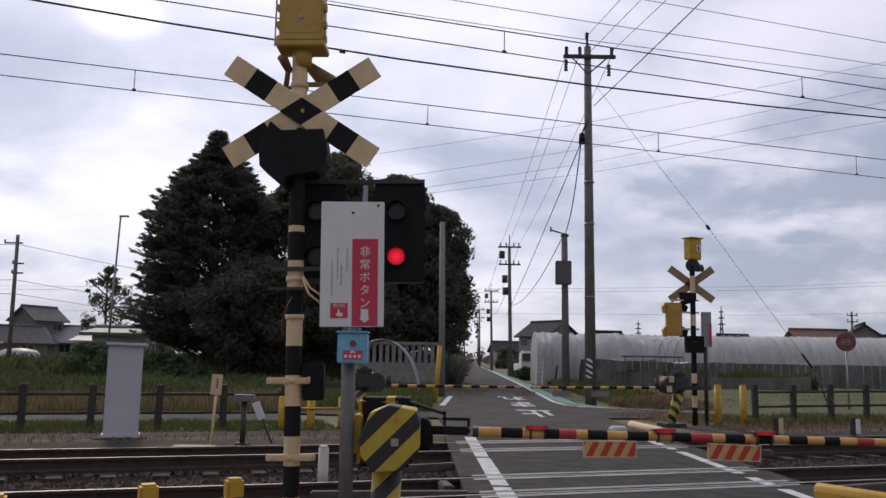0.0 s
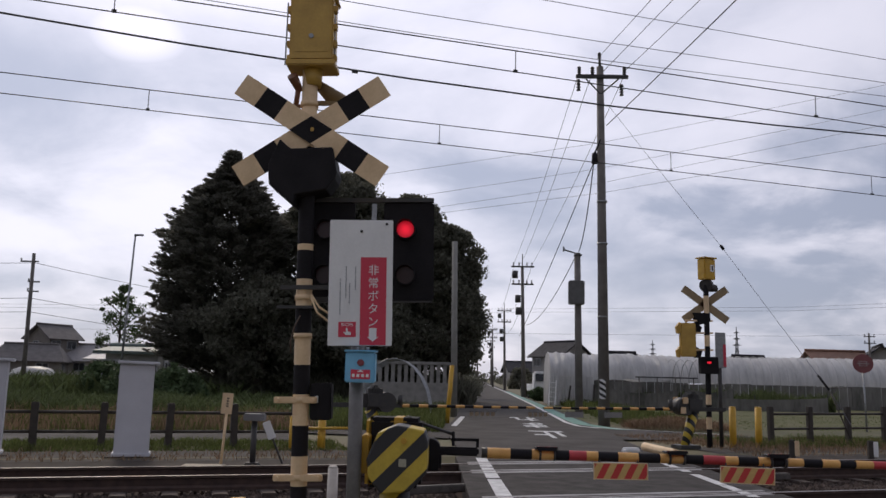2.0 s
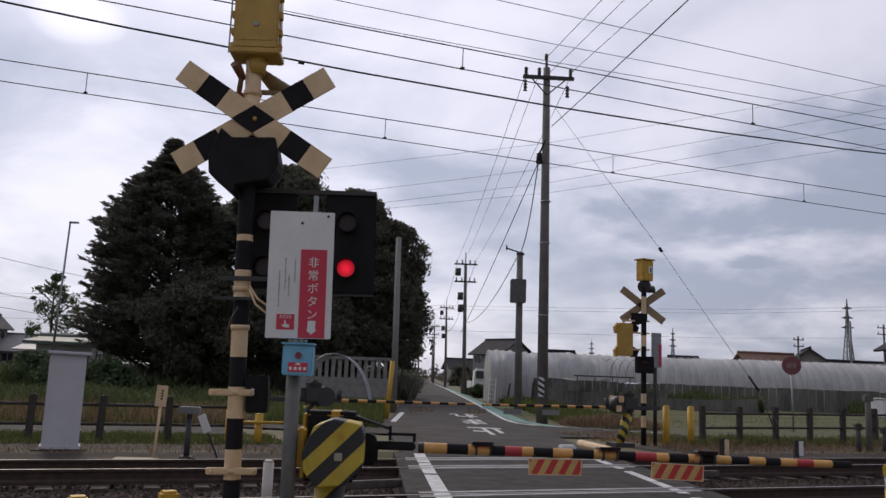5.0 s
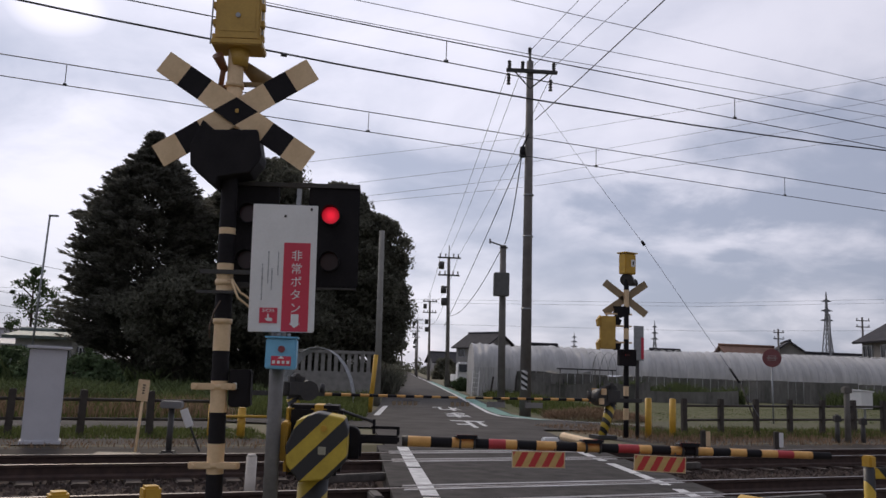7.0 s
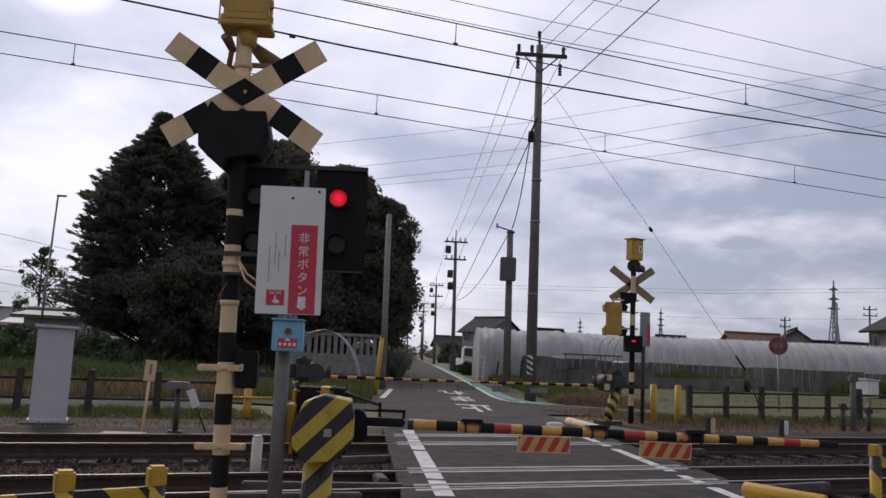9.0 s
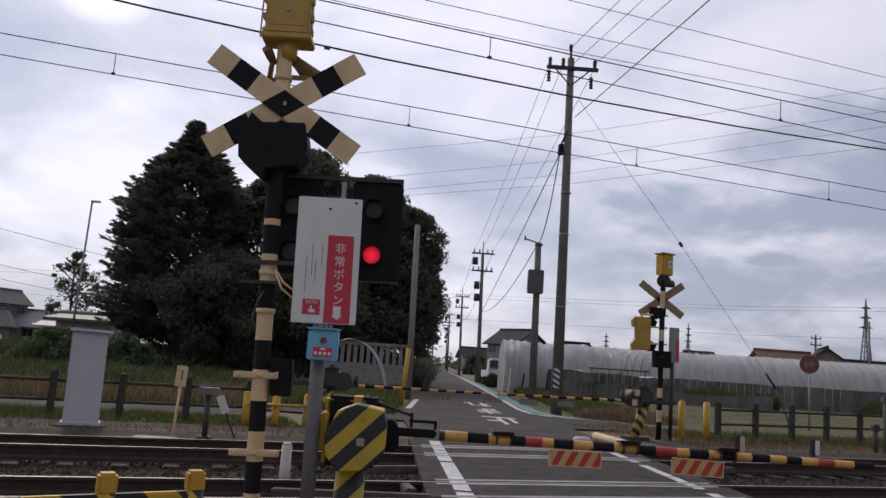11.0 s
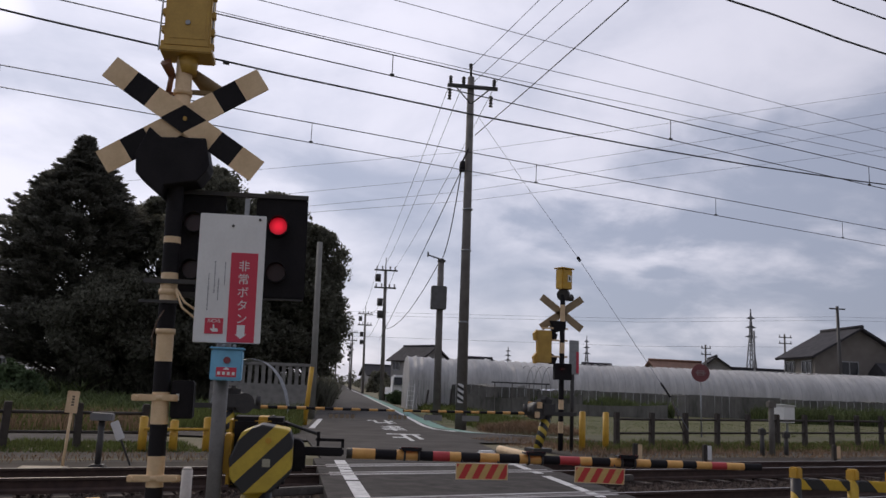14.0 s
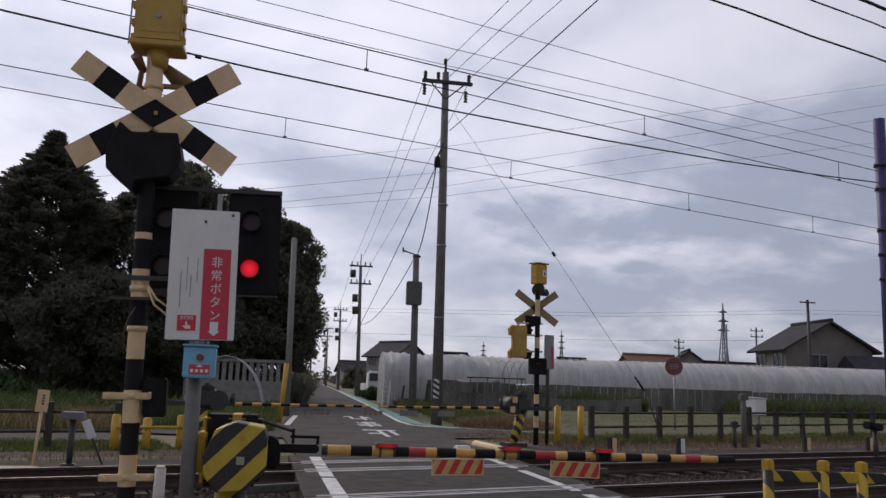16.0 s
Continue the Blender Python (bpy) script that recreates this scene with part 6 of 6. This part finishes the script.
def near_barrier():
    t = thing("crossing_barrier", pose(-0.34, 5.75, -0.06), "lowered crossing barrier with yellow and black striped machine housing", "barrier", "crossing barriers")
    out = [(-0.20, 0.88), (-0.13, 1.05), (-0.01, 1.10), (0.17, 1.07), (0.195, 1.0), (0.195, 0.80), (0.085, 0.68), (-0.10, 0.66), (-0.185, 0.76)]
    bm = bm_new()
    prism(bm, out, 0.30, Matrix.Translation((0, -0.06, 0)))
    h = part("housing", bm, HAZARD, t, "yellow and black striped machine housing", 0.012)
    bm = bm_new()
    box(bm, (0.05, 0.008, 0.05), Matrix.Translation((0.035, -0.214, 0.86)), 0, 0.003)
    part("plate", bm, mat("pale_olive_plate", (0.42, 0.40, 0.30), None, 0.5), h)
    bm = bm_new()
    tube(bm, (0.04, -0.214, 1.0), (0.04, -0.225, 1.0), 0.02, seg=12)
    part("knob", bm, YELLOW, h)
    bm = bm_new()
    box(bm, (0.38, 0.32, 0.47), Matrix.Translation((-0.045, 0.26, 0.895)), 0, 0.03)
    rh = part("rear_housing", bm, BLACK, t, "black rear housing with yellow bands")
    for x, w in ((-0.02, 0.11), (-0.215, 0.05)):
        bm = bm_new()
        box(bm, (w, 0.326, 0.474), Matrix.Translation((x, 0.26, 0.895)), 0, 0.025)
        part("yellow_band", bm, YELLOW, rh)
    bm = bm_new()
    tube(bm, (-0.02, 0.0, 0.72), (-0.05, 0.0, -0.1), 0.10, 0.10, 20)
    part("pedestal", bm, HAZARD, t, "striped pedestal")
    bm = bm_new()
    box(bm, (0.05, 0.30, 0.25), Matrix.Translation((-0.225, 0.05, 0.9)), 0, 0.01)
    part("side_cover", bm, YELLOW, t)
    # arm root, hinge and tension rod
    bm = bm_new()
    box(bm, (0.36, 0.06, 0.058), Matrix.Translation((0.36, 0.25, 0.905)), 0, 0.012)
    tube(bm, (0.2, 0.15, 0.92), (0.2, 0.35, 0.92), 0.07, seg=18)
    box(bm, (0.12, 0.12, 0.14), Matrix.Translation((0.22, 0.25, 0.84)), 0, 0.02)
    box(bm, (0.2, 0.035, 0.02), Matrix.Translation((0.44, 0.25, 0.985)), 0, 0.005)
    box(bm, (0.02, 0.035, 0.1), Matrix.Translation((0.36, 0.25, 0.99)))
    box(bm, (0.02, 0.035, 0.06), Matrix.Translation((0.53, 0.25, 0.965)))
    part("arm_root", bm, BLACK, t, "black steel arm root")
    bm = bm_new()
    tube(bm, (0.05, 0.2, 1.12), (0.36, 0.25, 1.02), 0.011, seg=8)
    tube(bm, (0.03, 0.2, 1.125), (0.06, 0.2, 1.115), 0.022, seg=10)
    part("tension_rod", bm, DARK, t)
    ob = barrier_arm(t, 0.34, 1.0, 0.038, 0.026, ARM_BANDS)
    ob.matrix_local = pose(0, 0.25, 0.902, 0, 0.35, 0)
    for x in (0.67, 1.57, 2.27):
        bm = bm_new()
        prism(bm, [(-0.06, -0.014), (0.06, -0.014), (0.075, 0.014), (-0.075, 0.014)], 0.004, Matrix.Translation((0, -0.003, 0)), 0)
        prism(bm, [(-0.06, -0.014), (0.06, -0.014), (0.075, 0.014), (-0.075, 0.014)], 0.004, Matrix.Translation((0, 0.003, 0)), 1)
        ln = part("arm_lens", bm, (ARMGLOW, BLACK), t, "small red lamp face on the arm")
        ln.location = (x + 0.34, 0.196, 0.945 - 0.006 * x)
        ARM_LAMPS.append(ln)
        bm = bm_new()
        box(bm, (0.16, 0.09, 0.012), Matrix.Translation((x + 0.34, 0.25, 0.945 - 0.006 * x)), 0, 0.003)
        for dx in (-0.05, 0.05):
            tube(bm, (x + 0.34 + dx, 0.25, 0.90 - 0.006 * x), (x + 0.355 + dx, 0.25, 0.90 - 0.006 * x), 0.042, seg=14)
        part("arm_clip", bm, DARK, t)
    for x0, zz in ((1.0, 0.862), (1.87, 0.855)):
        f = bm_new()
        box(f, (0.365, 0.006, 0.105), Matrix(), 0, 0.002)
        fl = part("hanging_flag", f, FLAG, t, "hanging red and yellow striped sheet")
        fl.matrix_local = pose(x0 + 0.34 + 0.18, 0.20, zz - 0.06, 3, -0.6 if x0 < 1.5 else 1.4, 0)
        bm = bm_new()
        for dx, dz, sx, sz in ((0, 0.054, 0.375, 0.006), (0, -0.054, 0.375, 0.006), (-0.184, 0, 0.006, 0.108), (0.184, 0, 0.006, 0.108)):
            box(bm, (sx, 0.008, sz), Matrix.Translation((dx, 0, dz)))
        part("hem", bm, CREAM, fl)
        for dx in (-0.14, 0.12):
            bm = bm_new()
            tube(bm, (x0 + 0.52 + dx, 0.21, zz - 0.02), (x0 + 0.52 + dx, 0.245, zz + 0.055), 0.006, seg=6)
            part("tie", bm, DARK, t)


FLAGBACK = mat("faded_sheet_back", (0.26, 0.25, 0.24), (0.20, 0.195, 0.19), 0.8, scale=8)
FAR_BANDS = [(0.0, 1)] + [(0.12 + 0.2 * i, i % 2) for i in range(16)]


def far_barrier(x, y, sgn, length, label):
    """Barrier beyond the tracks, its arm parallel to the rails."""
    t = thing("crossing_barrier", Matrix.Translation((x, y, 0)) @ Matrix.Rotation(SKEW + (math.pi if sgn < 0 else 0), 4, "Z"), label, "barrier", "crossing barriers")
    bm = bm_new()
    box(bm, (0.50, 0.36, 0.44), Matrix.Translation((-0.10, 0, 0.90)), 0, 0.10)
    tube(bm, (0.12, -0.15, 0.86), (0.12, 0.15, 0.86), 0.19, seg=16)
    box(bm, (0.16, 0.3, 0.12), Matrix.Translation((-0.1, 0, 1.12)), 0, 0.04)
    tube(bm, (0.42, 0, 0.80), (0.42, 0, 1.0), 0.05, seg=8)
    part("housing", bm, DARK, t, "dark weathered machine housing")
    for dx, dz in ((0.16, 0.99), (0.22, 0.78)) if sgn < 0 else ():
        for s in (-1, 1):
            bm = bm_new()
            box(bm, (0.14, 0.02, 0.14), Matrix.Translation((dx, s * 0.185, dz)), 0, 0.02)
            part("cover_plate", bm, CREAM, t)
    bm = bm_new()
    tube(bm, (-0.16, 0, 0.72), (0.08, 0, 0.0), 0.12, 0.09, 16)
    part("pedestal", bm, HAZARD, t, "slanted striped pedestal")
    bm = bm_new()
    box(bm, (0.5, 0.4, 0.08), Matrix.Translation((0.05, 0, 0.0)), 0, 0.01)
    part("base", bm, DARK, t)
    k = length / FAR_BANDS[-1][0]
    ob = barrier_arm(t, 0.3, k, 0.034, 0.022, FAR_BANDS)
    ob.matrix_local = pose(0, 0, 0.80, 0, 0.2, 0)
    for xa in (1.83, 2.75) if sgn < 0 else ():
        bm = bm_new()
        box(bm, (0.43, 0.006, 0.115), Matrix.Translation((xa, 0, 0.66)), 0, 0.002)
        part("hanging_flag", bm, FLAGBACK, t, "faded grey back of a hanging sheet")
        bm = bm_new()
        for dx in (-0.16, 0.16):
            tube(bm, (xa + dx, 0, 0.71), (xa + dx, 0, 0.78), 0.006, seg=5)
        part("tie", bm, DARK, t)
    bm = bm_new()
    box(bm, (0.3, 0.08, 0.08), Matrix.Translation((0.32, 0, 0.80)), 0, 0.01)
    box(bm, (0.9, 0.05, 0.09), Matrix.Translation((-0.55, 0, 0.80)), 0, 0.01)
    part("arm_root", bm, DARK, t)
    return t


def far_signal():
    t = thing("crossing_signal", pose(5.72, 19.1, 0), "crossing signal seen from behind with tan crossbuck, yellow lamp case", "crossing signal", "crossing signals")
    banded_pole(t, 0.06, [(-0.1, 0.36, True), (0.36, 0.62, False), (0.62, 0.9, True), (0.9, 1.12, False), (1.12, 1.6, True), (1.6, 1.9, False), (1.9, 2.2, True), (2.2, 2.45, False), (2.45, 2.95, True), (2.95, 3.35, False), (3.35, 3.6, True)])
    for sgn in (-1, 1):
        bm = bm_new()
        box(bm, (1.24, 0.016, 0.172), Matrix.Translation((0, 0.09, 3.16)) @ Matrix.Rotation(radians(36) * sgn, 4, "Y"))
        part("crossbuck_board", bm, mat("board_back", (0.36, 0.27, 0.16), None, 0.7), t, "plain tan back of a slanting board")
    bm = bm_new()
    box(bm, (0.34, 0.24, 0.48), Matrix.Translation((0.02, 0, 3.96)) @ Matrix.Rotation(0.5, 4, "Z"), 0, 0.02)
    box(bm, (0.40, 0.30, 0.03), Matrix.Translation((0.02, 0, 4.22)) @ Matrix.Rotation(0.5, 4, "Z"), 0, 0.006)
    bx = part("top_box", bm, YELLOW, t, "yellow box on the pole top")
    bm = bm_new()
    box(bm, (0.12, 0.01, 0.16), Matrix.Translation((0.02, 0, 3.98)) @ Matrix.Rotation(0.5, 4, "Z") @ Matrix.Translation((0.06, -0.126, 0)))
    pl = part("number_plate", bm, WHITE, bx)
    bm = bm_new()
    box(bm, (0.03, 0.006, 0.09), Matrix.Translation((0.02, 0, 3.98)) @ Matrix.Rotation(0.5, 4, "Z") @ Matrix.Translation((0.06, -0.134, 0)))
    part("plate_bar", bm, BLACK, pl)
    bm = bm_new()
    tube(bm, (-0.02, -0.05, 3.58), (0.08, 0.1, 3.62), 0.15, 0.13, 16)
    tube(bm, (0.1, 0.05, 3.5), (0.25, 0.12, 3.55), 0.05, 0.09, 12)
    part("horn", bm, DARK, t, "dark horn under the box")
    for z in (2.78, 2.5, 2.12):
        bm = bm_new()
        box(bm, (0.62, 0.05, 0.04), Matrix.Translation((-0.18, 0, z)), 0, 0.005)
        part("bracket", bm, CREAM, t)
    bm = bm_new()
    box(bm, (0.34, 0.2, 0.76), Matrix.Translation((-0.44, 0.02, 2.34)), 0, 0.02)
    lc = part("lamp_case", bm, OLIVE, t, "yellow lamp case seen from behind")
    for z in (2.62, 2.08):
        for sx in (-1, 1):
            bm = bm_new()
            k = 0.55 if sx < 0 else 1.15
            prism(bm, [(0, 0.12), (sx * 0.14 * k, 0.02), (sx * 0.1 * k, -0.13), (0, -0.14)], 0.16, Matrix.Translation((-0.44 + sx * 0.17, 0.08, z)))
            part("visor", bm, OLIVE if sx < 0 else BLACK, lc)
    bm = bm_new()
    prism(bm, [(-0.25, 0.14), (0.12, 0.14), (0.12, -0.06), (-0.12, -0.14)], 0.3, Matrix.Translation((-0.05, 0.1, 2.82)))
    part("hood", bm, BLACK, t)
    bm = bm_new()
    box(bm, (0.40, 0.20, 0.38), Matrix.Translation((-0.03, -0.15, 1.77)), 0, 0.015)
    part("warning_lamp_box", bm, BLACK, t, "black box with a small red warning lamp")
    bm = bm_new()
    box(bm, (0.10, 0.003, 0.045), Matrix.Translation((0, 0.002, 0)), 1)
    box(bm, (0.10, 0.003, 0.045), Matrix.Translation((0, -0.002, 0)), 0)
    d = part("warning_lens", bm, (REDGLOW, REDGLASS), t, "small red warning lens")
    d.location = (-0.06, -0.315, 1.83)
    bm = bm_new()
    box(bm, (0.2, 0.11, 0.012), Matrix.Translation((-0.06, -0.30, 1.905)), 0, 0.003)
    part("lens_hood", bm, BLACK, t)
    g = thing("emergency_sign", pose(6.0, 19.15, 0, 0, 0, 12), "grey back of an emergency button sign on a post", "sign")
    bm = bm_new()
    tube(bm, (0, 0, -0.1), (0, 0, 2.2), 0.045, seg=12)
    part("post", bm, DARK, g)
    bm = bm_new()
    box(bm, (0.25, 0.03, 0.80), Matrix.Translation((0, -0.06, 2.12)), 0, 0.005)
    pn = part("panel", bm, STEEL, g)
    bm = bm_new()
    box(bm, (0.07, 0.005, 0.50), Matrix.Translation((0.09, -0.079, 2.0)))
    part("red_strip", bm, SIGNRED, pn)
    return d


def cabinet(x, y, rot, label):
    t = thing("relay_cabinet", pose(x, y, -0.05, 0, 0, rot), label, "cabinet", "relay cabinets")
    bm = bm_new()
    box(bm, (0.54, 0.42, 1.46), Matrix.Translation((0, 0, 0.77)), 0, 0.012)
    body = part("body", bm, GREY, t)
    bm = bm_new()
    box(bm, (0.66, 0.56, 0.05), Matrix.Translation((0.02, 0, 1.53)) @ Matrix.Rotation(0.02, 4, "Y"), 0, 0.012)
    part("roof", bm, GREY, t)
    bm = bm_new()
    box(bm, (0.60, 0.48, 0.06), Matrix.Translation((0, 0, 0.04)), 0, 0.006)
    part("plinth", bm, GREY, t)
    for z in (0.4, 0.85, 1.3):
        bm = bm_new()
        box(bm, (0.02, 0.03, 0.06), Matrix.Translation((-0.275, -0.1, z)))
        part("hinge", bm, STEEL, body)
    bm = bm_new()
    box(bm, (0.85, 0.7, 0.14), Matrix.Translation((0, 0, -0.05)), 0, 0.03)
    part("foundation", bm, TRACKSOIL, t, "dark low foundation")


def guard_rail(points, height, label):
    """Yellow-topped posts joined by striped beams."""
    t = thing("guard_rail", Matrix(), label, "guard rail", "guard rails")
    for x, y in points:
        bm = bm_new()
        tube(bm, (x, y, -0.1), (x, y, height - 0.09), 0.045, seg=14, mi=1)
        box(bm, (0.085, 0.085, 0.1), Matrix.Translation((x, y, height - 0.05)) @ Matrix.Rotation(0.5, 4, "Z"), 0, 0.012)
        part("post", bm, (YELLOW, BEAMHAZ), t, "yellow capped post")
    for (x0, y0), (x1, y1) in zip(points, points[1:]):
        a, b = Vector((x0, y0, height - 0.14)), Vector((x1, y1, height - 0.14))
        d = b - a
        bm = bm_new()
        box(bm, (d.length, 0.05, 0.09), Matrix(), 0, 0.01)
        o = part("beam", bm, BEAMHAZ, t, "black and yellow striped beam")
        o.matrix_local = Matrix.Translation((a + b) / 2) @ Matrix.Rotation(math.atan2(d.y, d.x), 4, "Z")


NOTICE = mat("notice_brown", (0.30, 0.23, 0.15), None, 0.7)


def small_things():
    cabinet(-5.3, 14.0, 19, "tall grey steel relay cabinet beside the far track")
    cabinet(-7.57, 13.6, 24, "tall pale steel relay cabinet beside the far track")
    # yellow plate on a thin post with a slab
    t = thing("trackside_sign", pose(-3.56, 13.1, -0.1, 0, 3, 0), "small yellow plate on a thin post beside the track", "sign")
    bm = bm_new()
    tube(bm, (0, 0, -0.1), (0, 0, 0.9), 0.022, seg=8)
    part("post", bm, CREAM, t)
    bm = bm_new()
    box(bm, (0.17, 0.02, 0.32), Matrix.Translation((0, -0.03, 0.98)), 0, 0.006)
    pl = part("plate", bm, CREAM, t)
    bm = bm_new()
    for z in (1.06, 1.02, 0.98, 0.94):
        box(bm, (0.035, 0.004, 0.022), Matrix.Translation((0.01, -0.043, z)))
    part("marks", bm, FENCEBROWN, pl)
    t = thing("concrete_slab", along(-0.0, 13.45, -0.14), "pale concrete slab lying beside the track", "slab")
    t.matrix_world = Matrix.Translation((-3.75, 12.85, -0.1)) @ Matrix.Rotation(0.1, 4, "Z")
    bm = bm_new()
    box(bm, (0.62, 0.32, 0.14), Matrix.Translation((0, 0, 0.0)), 0, 0.01)
    part("slab", bm, mat("slab_concrete", (0.42, 0.36, 0.27), None, 0.85), t)
    t = thing("cable_box", pose(-3.12, 13.3, -0.1), "grey cable box on a dark post beside the track", "utility box")
    bm = bm_new()
    tube(bm, (0, 0, -0.1), (0, 0, 0.72), 0.045, seg=10)
    box(bm, (0.22, 0.2, 0.12), Matrix.Translation((0, 0, 0.02)), 0, 0.02)
    part("post", bm, DARK, t)
    bm = bm_new()
    box(bm, (0.32, 0.2, 0.11), Matrix.Translation((0, 0, 0.77)), 0, 0.015)
    part("box", bm, mat("mid_grey_metal", (0.22, 0.22, 0.22), None, 0.6), t)
    t = thing("marker_board", pose(-2.86, 13.9, 0.09, 0, -24, 0), "leaning white marker board beside the track", "board")
    bm = bm_new()
    box(bm, (0.13, 0.03, 0.30), Matrix.Translation((0, 0, 0.38)), 0, 0.01)
    part("board", bm, WHITE, t)
    bm = bm_new()
    box(bm, (0.03, 0.02, 0.5), Matrix.Translation((0, 0.02, 0.05)))
    part("stake", bm, DARK, t)
    t = thing("track_device", pose(13.1, 17.15, -0.1, 0, 0, 20), "dark box on a stout post beside the far track", "utility box")
    bm = bm_new()
    tube(bm, (0, 0, -0.1), (0, 0, 0.68), 0.06, 0.05, 10)
    part("post", bm, DARK, t)
    bm = bm_new()
    box(bm, (0.5, 0.22, 0.16), Matrix.Translation((-0.05, 0, 0.76)) @ Matrix.Rotation(0.12, 4, "Y"), 0, 0.03)
    tube(bm, (-0.2, -0.14, 0.70), (-0.2, -0.14, 0.84), 0.04, seg=8)
    part("box", bm, BLACK, t)
    t = thing("boundary_stone", pose(-1.33, 9.62, -0.2), "white concrete marker stub between the tracks", "marker")
    bm = bm_new()
    tube(bm, (0, 0, -0.1), (0, 0, 0.52), 0.062, 0.058, 16)
    tube(bm, (0, 0, 0.52), (0, 0, 0.545), 0.058, 0.04, 16)
    part("stub", bm, PALECONC, t)
    guard_rail([(-3.2, 2.7), (-1.88, 3.62), (-1.36, 3.98), (-1.02, 4.22)], 0.745, "yellow and black guard rail beside the crossing approach")
    guard_rail([(4.12, 6.83), (4.62, 6.78), (4.95, 6.72), (5.4, 6.66), (6.1, 6.6)], 0.76, "yellow and black guard rail beside the crossing approach")
    # yellow edge beams along the deck
    for pts, r in ((((3.80, 8.62, 0.10), (4.30, 7.95, 0.09)), 0.085), (((3.64, 16.3, 0.15), (3.98, 15.3, 0.11)), 0.085)):
        t = thing("edge_beam", Matrix(), "yellow concrete edge beam beside the crossing deck", "beam", "edge beams")
        bm = bm_new()
        tube(bm, pts[0], pts[1], r, r, 8)
        part("beam", bm, YELLOW if pts[0][1] < 10 else CREAM, t, bevel=0.012)
        bm = bm_new()
        mid = (Vector(pts[0]) + Vector(pts[1])) / 2
        box(bm, (0.1, 0.1, 0.3), Matrix.Translation(mid - Vector((0, 0, 0.2))))
        part("foot", bm, DARK, t)
    t = thing("white_block", pose(3.45, 16.6, 0.0, 0, 0, 20), "white painted concrete block at the deck edge", "block")
    bm = bm_new()
    box(bm, (0.34, 0.18, 0.10), Matrix.Translation((0, 0, 0.05)), 0, 0.03)
    part("block", bm, WHITE, t)
    # loose boards and pipes beside the deck
    for x, y, L, a, z in ((-0.5, 8.6, 1.6, 8, -0.03), (-0.75, 8.05, 1.3, 14, -0.05), (0.05, 9.45, 0.5, 100, -0.06), (-0.3, 10.9, 1.1, 30, -0.05), (4.9, 9.9, 1.4, 25, -0.05), (4.7, 13.3, 1.2, 20, -0.04)):
        t = thing("deck_timber", pose(x, y, z, 0, 0, a), "weathered grey timber beside the crossing deck", "timber", "deck timbers")
        bm = bm_new()
        box(bm, (L, 0.12, 0.10), Matrix(), 0, 0.015)
        part("timber", bm, mat("weathered_timber", (0.12, 0.105, 0.095), (0.07, 0.062, 0.056), 0.9, scale=9), t)
    for x, y, words in ((0.35, 17.0, 5), (1.55, 17.4, 4)):
        t = thing("arm_notice", Matrix.Translation((x, y - 0.16, 0)) @ Matrix.Rotation(SKEW, 4, "Z"), "small hanging notice strip below the far barrier arm", "notice", "arm notices")
        for i in range(words):
            bm = bm_new()
            box(bm, (0.08, 0.006, 0.075), Matrix.Translation((i * 0.115, 0, 0.66)), 0, 0.01)
            part("notice_bar", bm, NOTICE, t)
        bm = bm_new()
        box(bm, (words * 0.115 + 0.04, 0.004, 0.006), Matrix.Translation((words * 0.05, 0, 0.705)))
        for i in (0, words - 1):
            tube(bm, (i * 0.115, 0, 0.70), (i * 0.115, 0.14, 0.80), 0.004, seg=5)
        part("string", bm, DARK, t)


near_signal()
button_sign()
near_barrier()
far_barrier(-1.45, 16.35, 1, 3.0, "crossing barrier with dark machine and long lowered arm")
far_barrier(5.10, 18.62, -1, 3.15, "crossing barrier with dark machine, striped pedestal and lowered arm")
WARN = far_signal()
small_things()


def turn_rows(base, axis, switches, lit):
    """Rows of a lens that swings between its lit and its dark face at each switch."""
    rows, ang = [], 0.0 if lit else 180.0
    rot = lambda a: base @ Matrix.Rotation(radians(a), 4, axis)
    rows.append((0.0, rot(ang)))
    for s in switches:
        for k, dt in ((0, -0.05), (60, -0.0167), (120, 0.0167), (180, 0.05)):
            rows.append((s + dt, rot(ang + k)))
        ang += 180.0
    rows.append((16.0, rot(ang)))
    return rows


def motions():
    flips = [0.5 + 0.6017 * i for i in range(26)]
    flips = [f for f in flips if f < 15.9]
    for ob, upper in LAMPS:
        walk(ob, turn_rows(Matrix.Translation(ob.location), "Z", flips, not upper))
    arm = [8.25 + 1.033 * k + d for k in range(-8, 8) for d in (0.0, 0.515)]
    for ob in ARM_LAMPS:
        walk(ob, turn_rows(Matrix.Translation(ob.location), "Z", [v for v in arm if 0.1 < v < 15.9], True))
    on = [(0.4 + 0.5 * i, 0.67 + 0.5 * i) for i in range(8)] + [(7.88, 8.15), (8.55, 8.78), (8.95, 9.2), (11.6, 11.87), (12.4, 12.65), (13.0, 13.27)]
    walk(WARN, turn_rows(Matrix.Translation(WARN.location), "Z", [v for p in on for v in p], False))


motions()
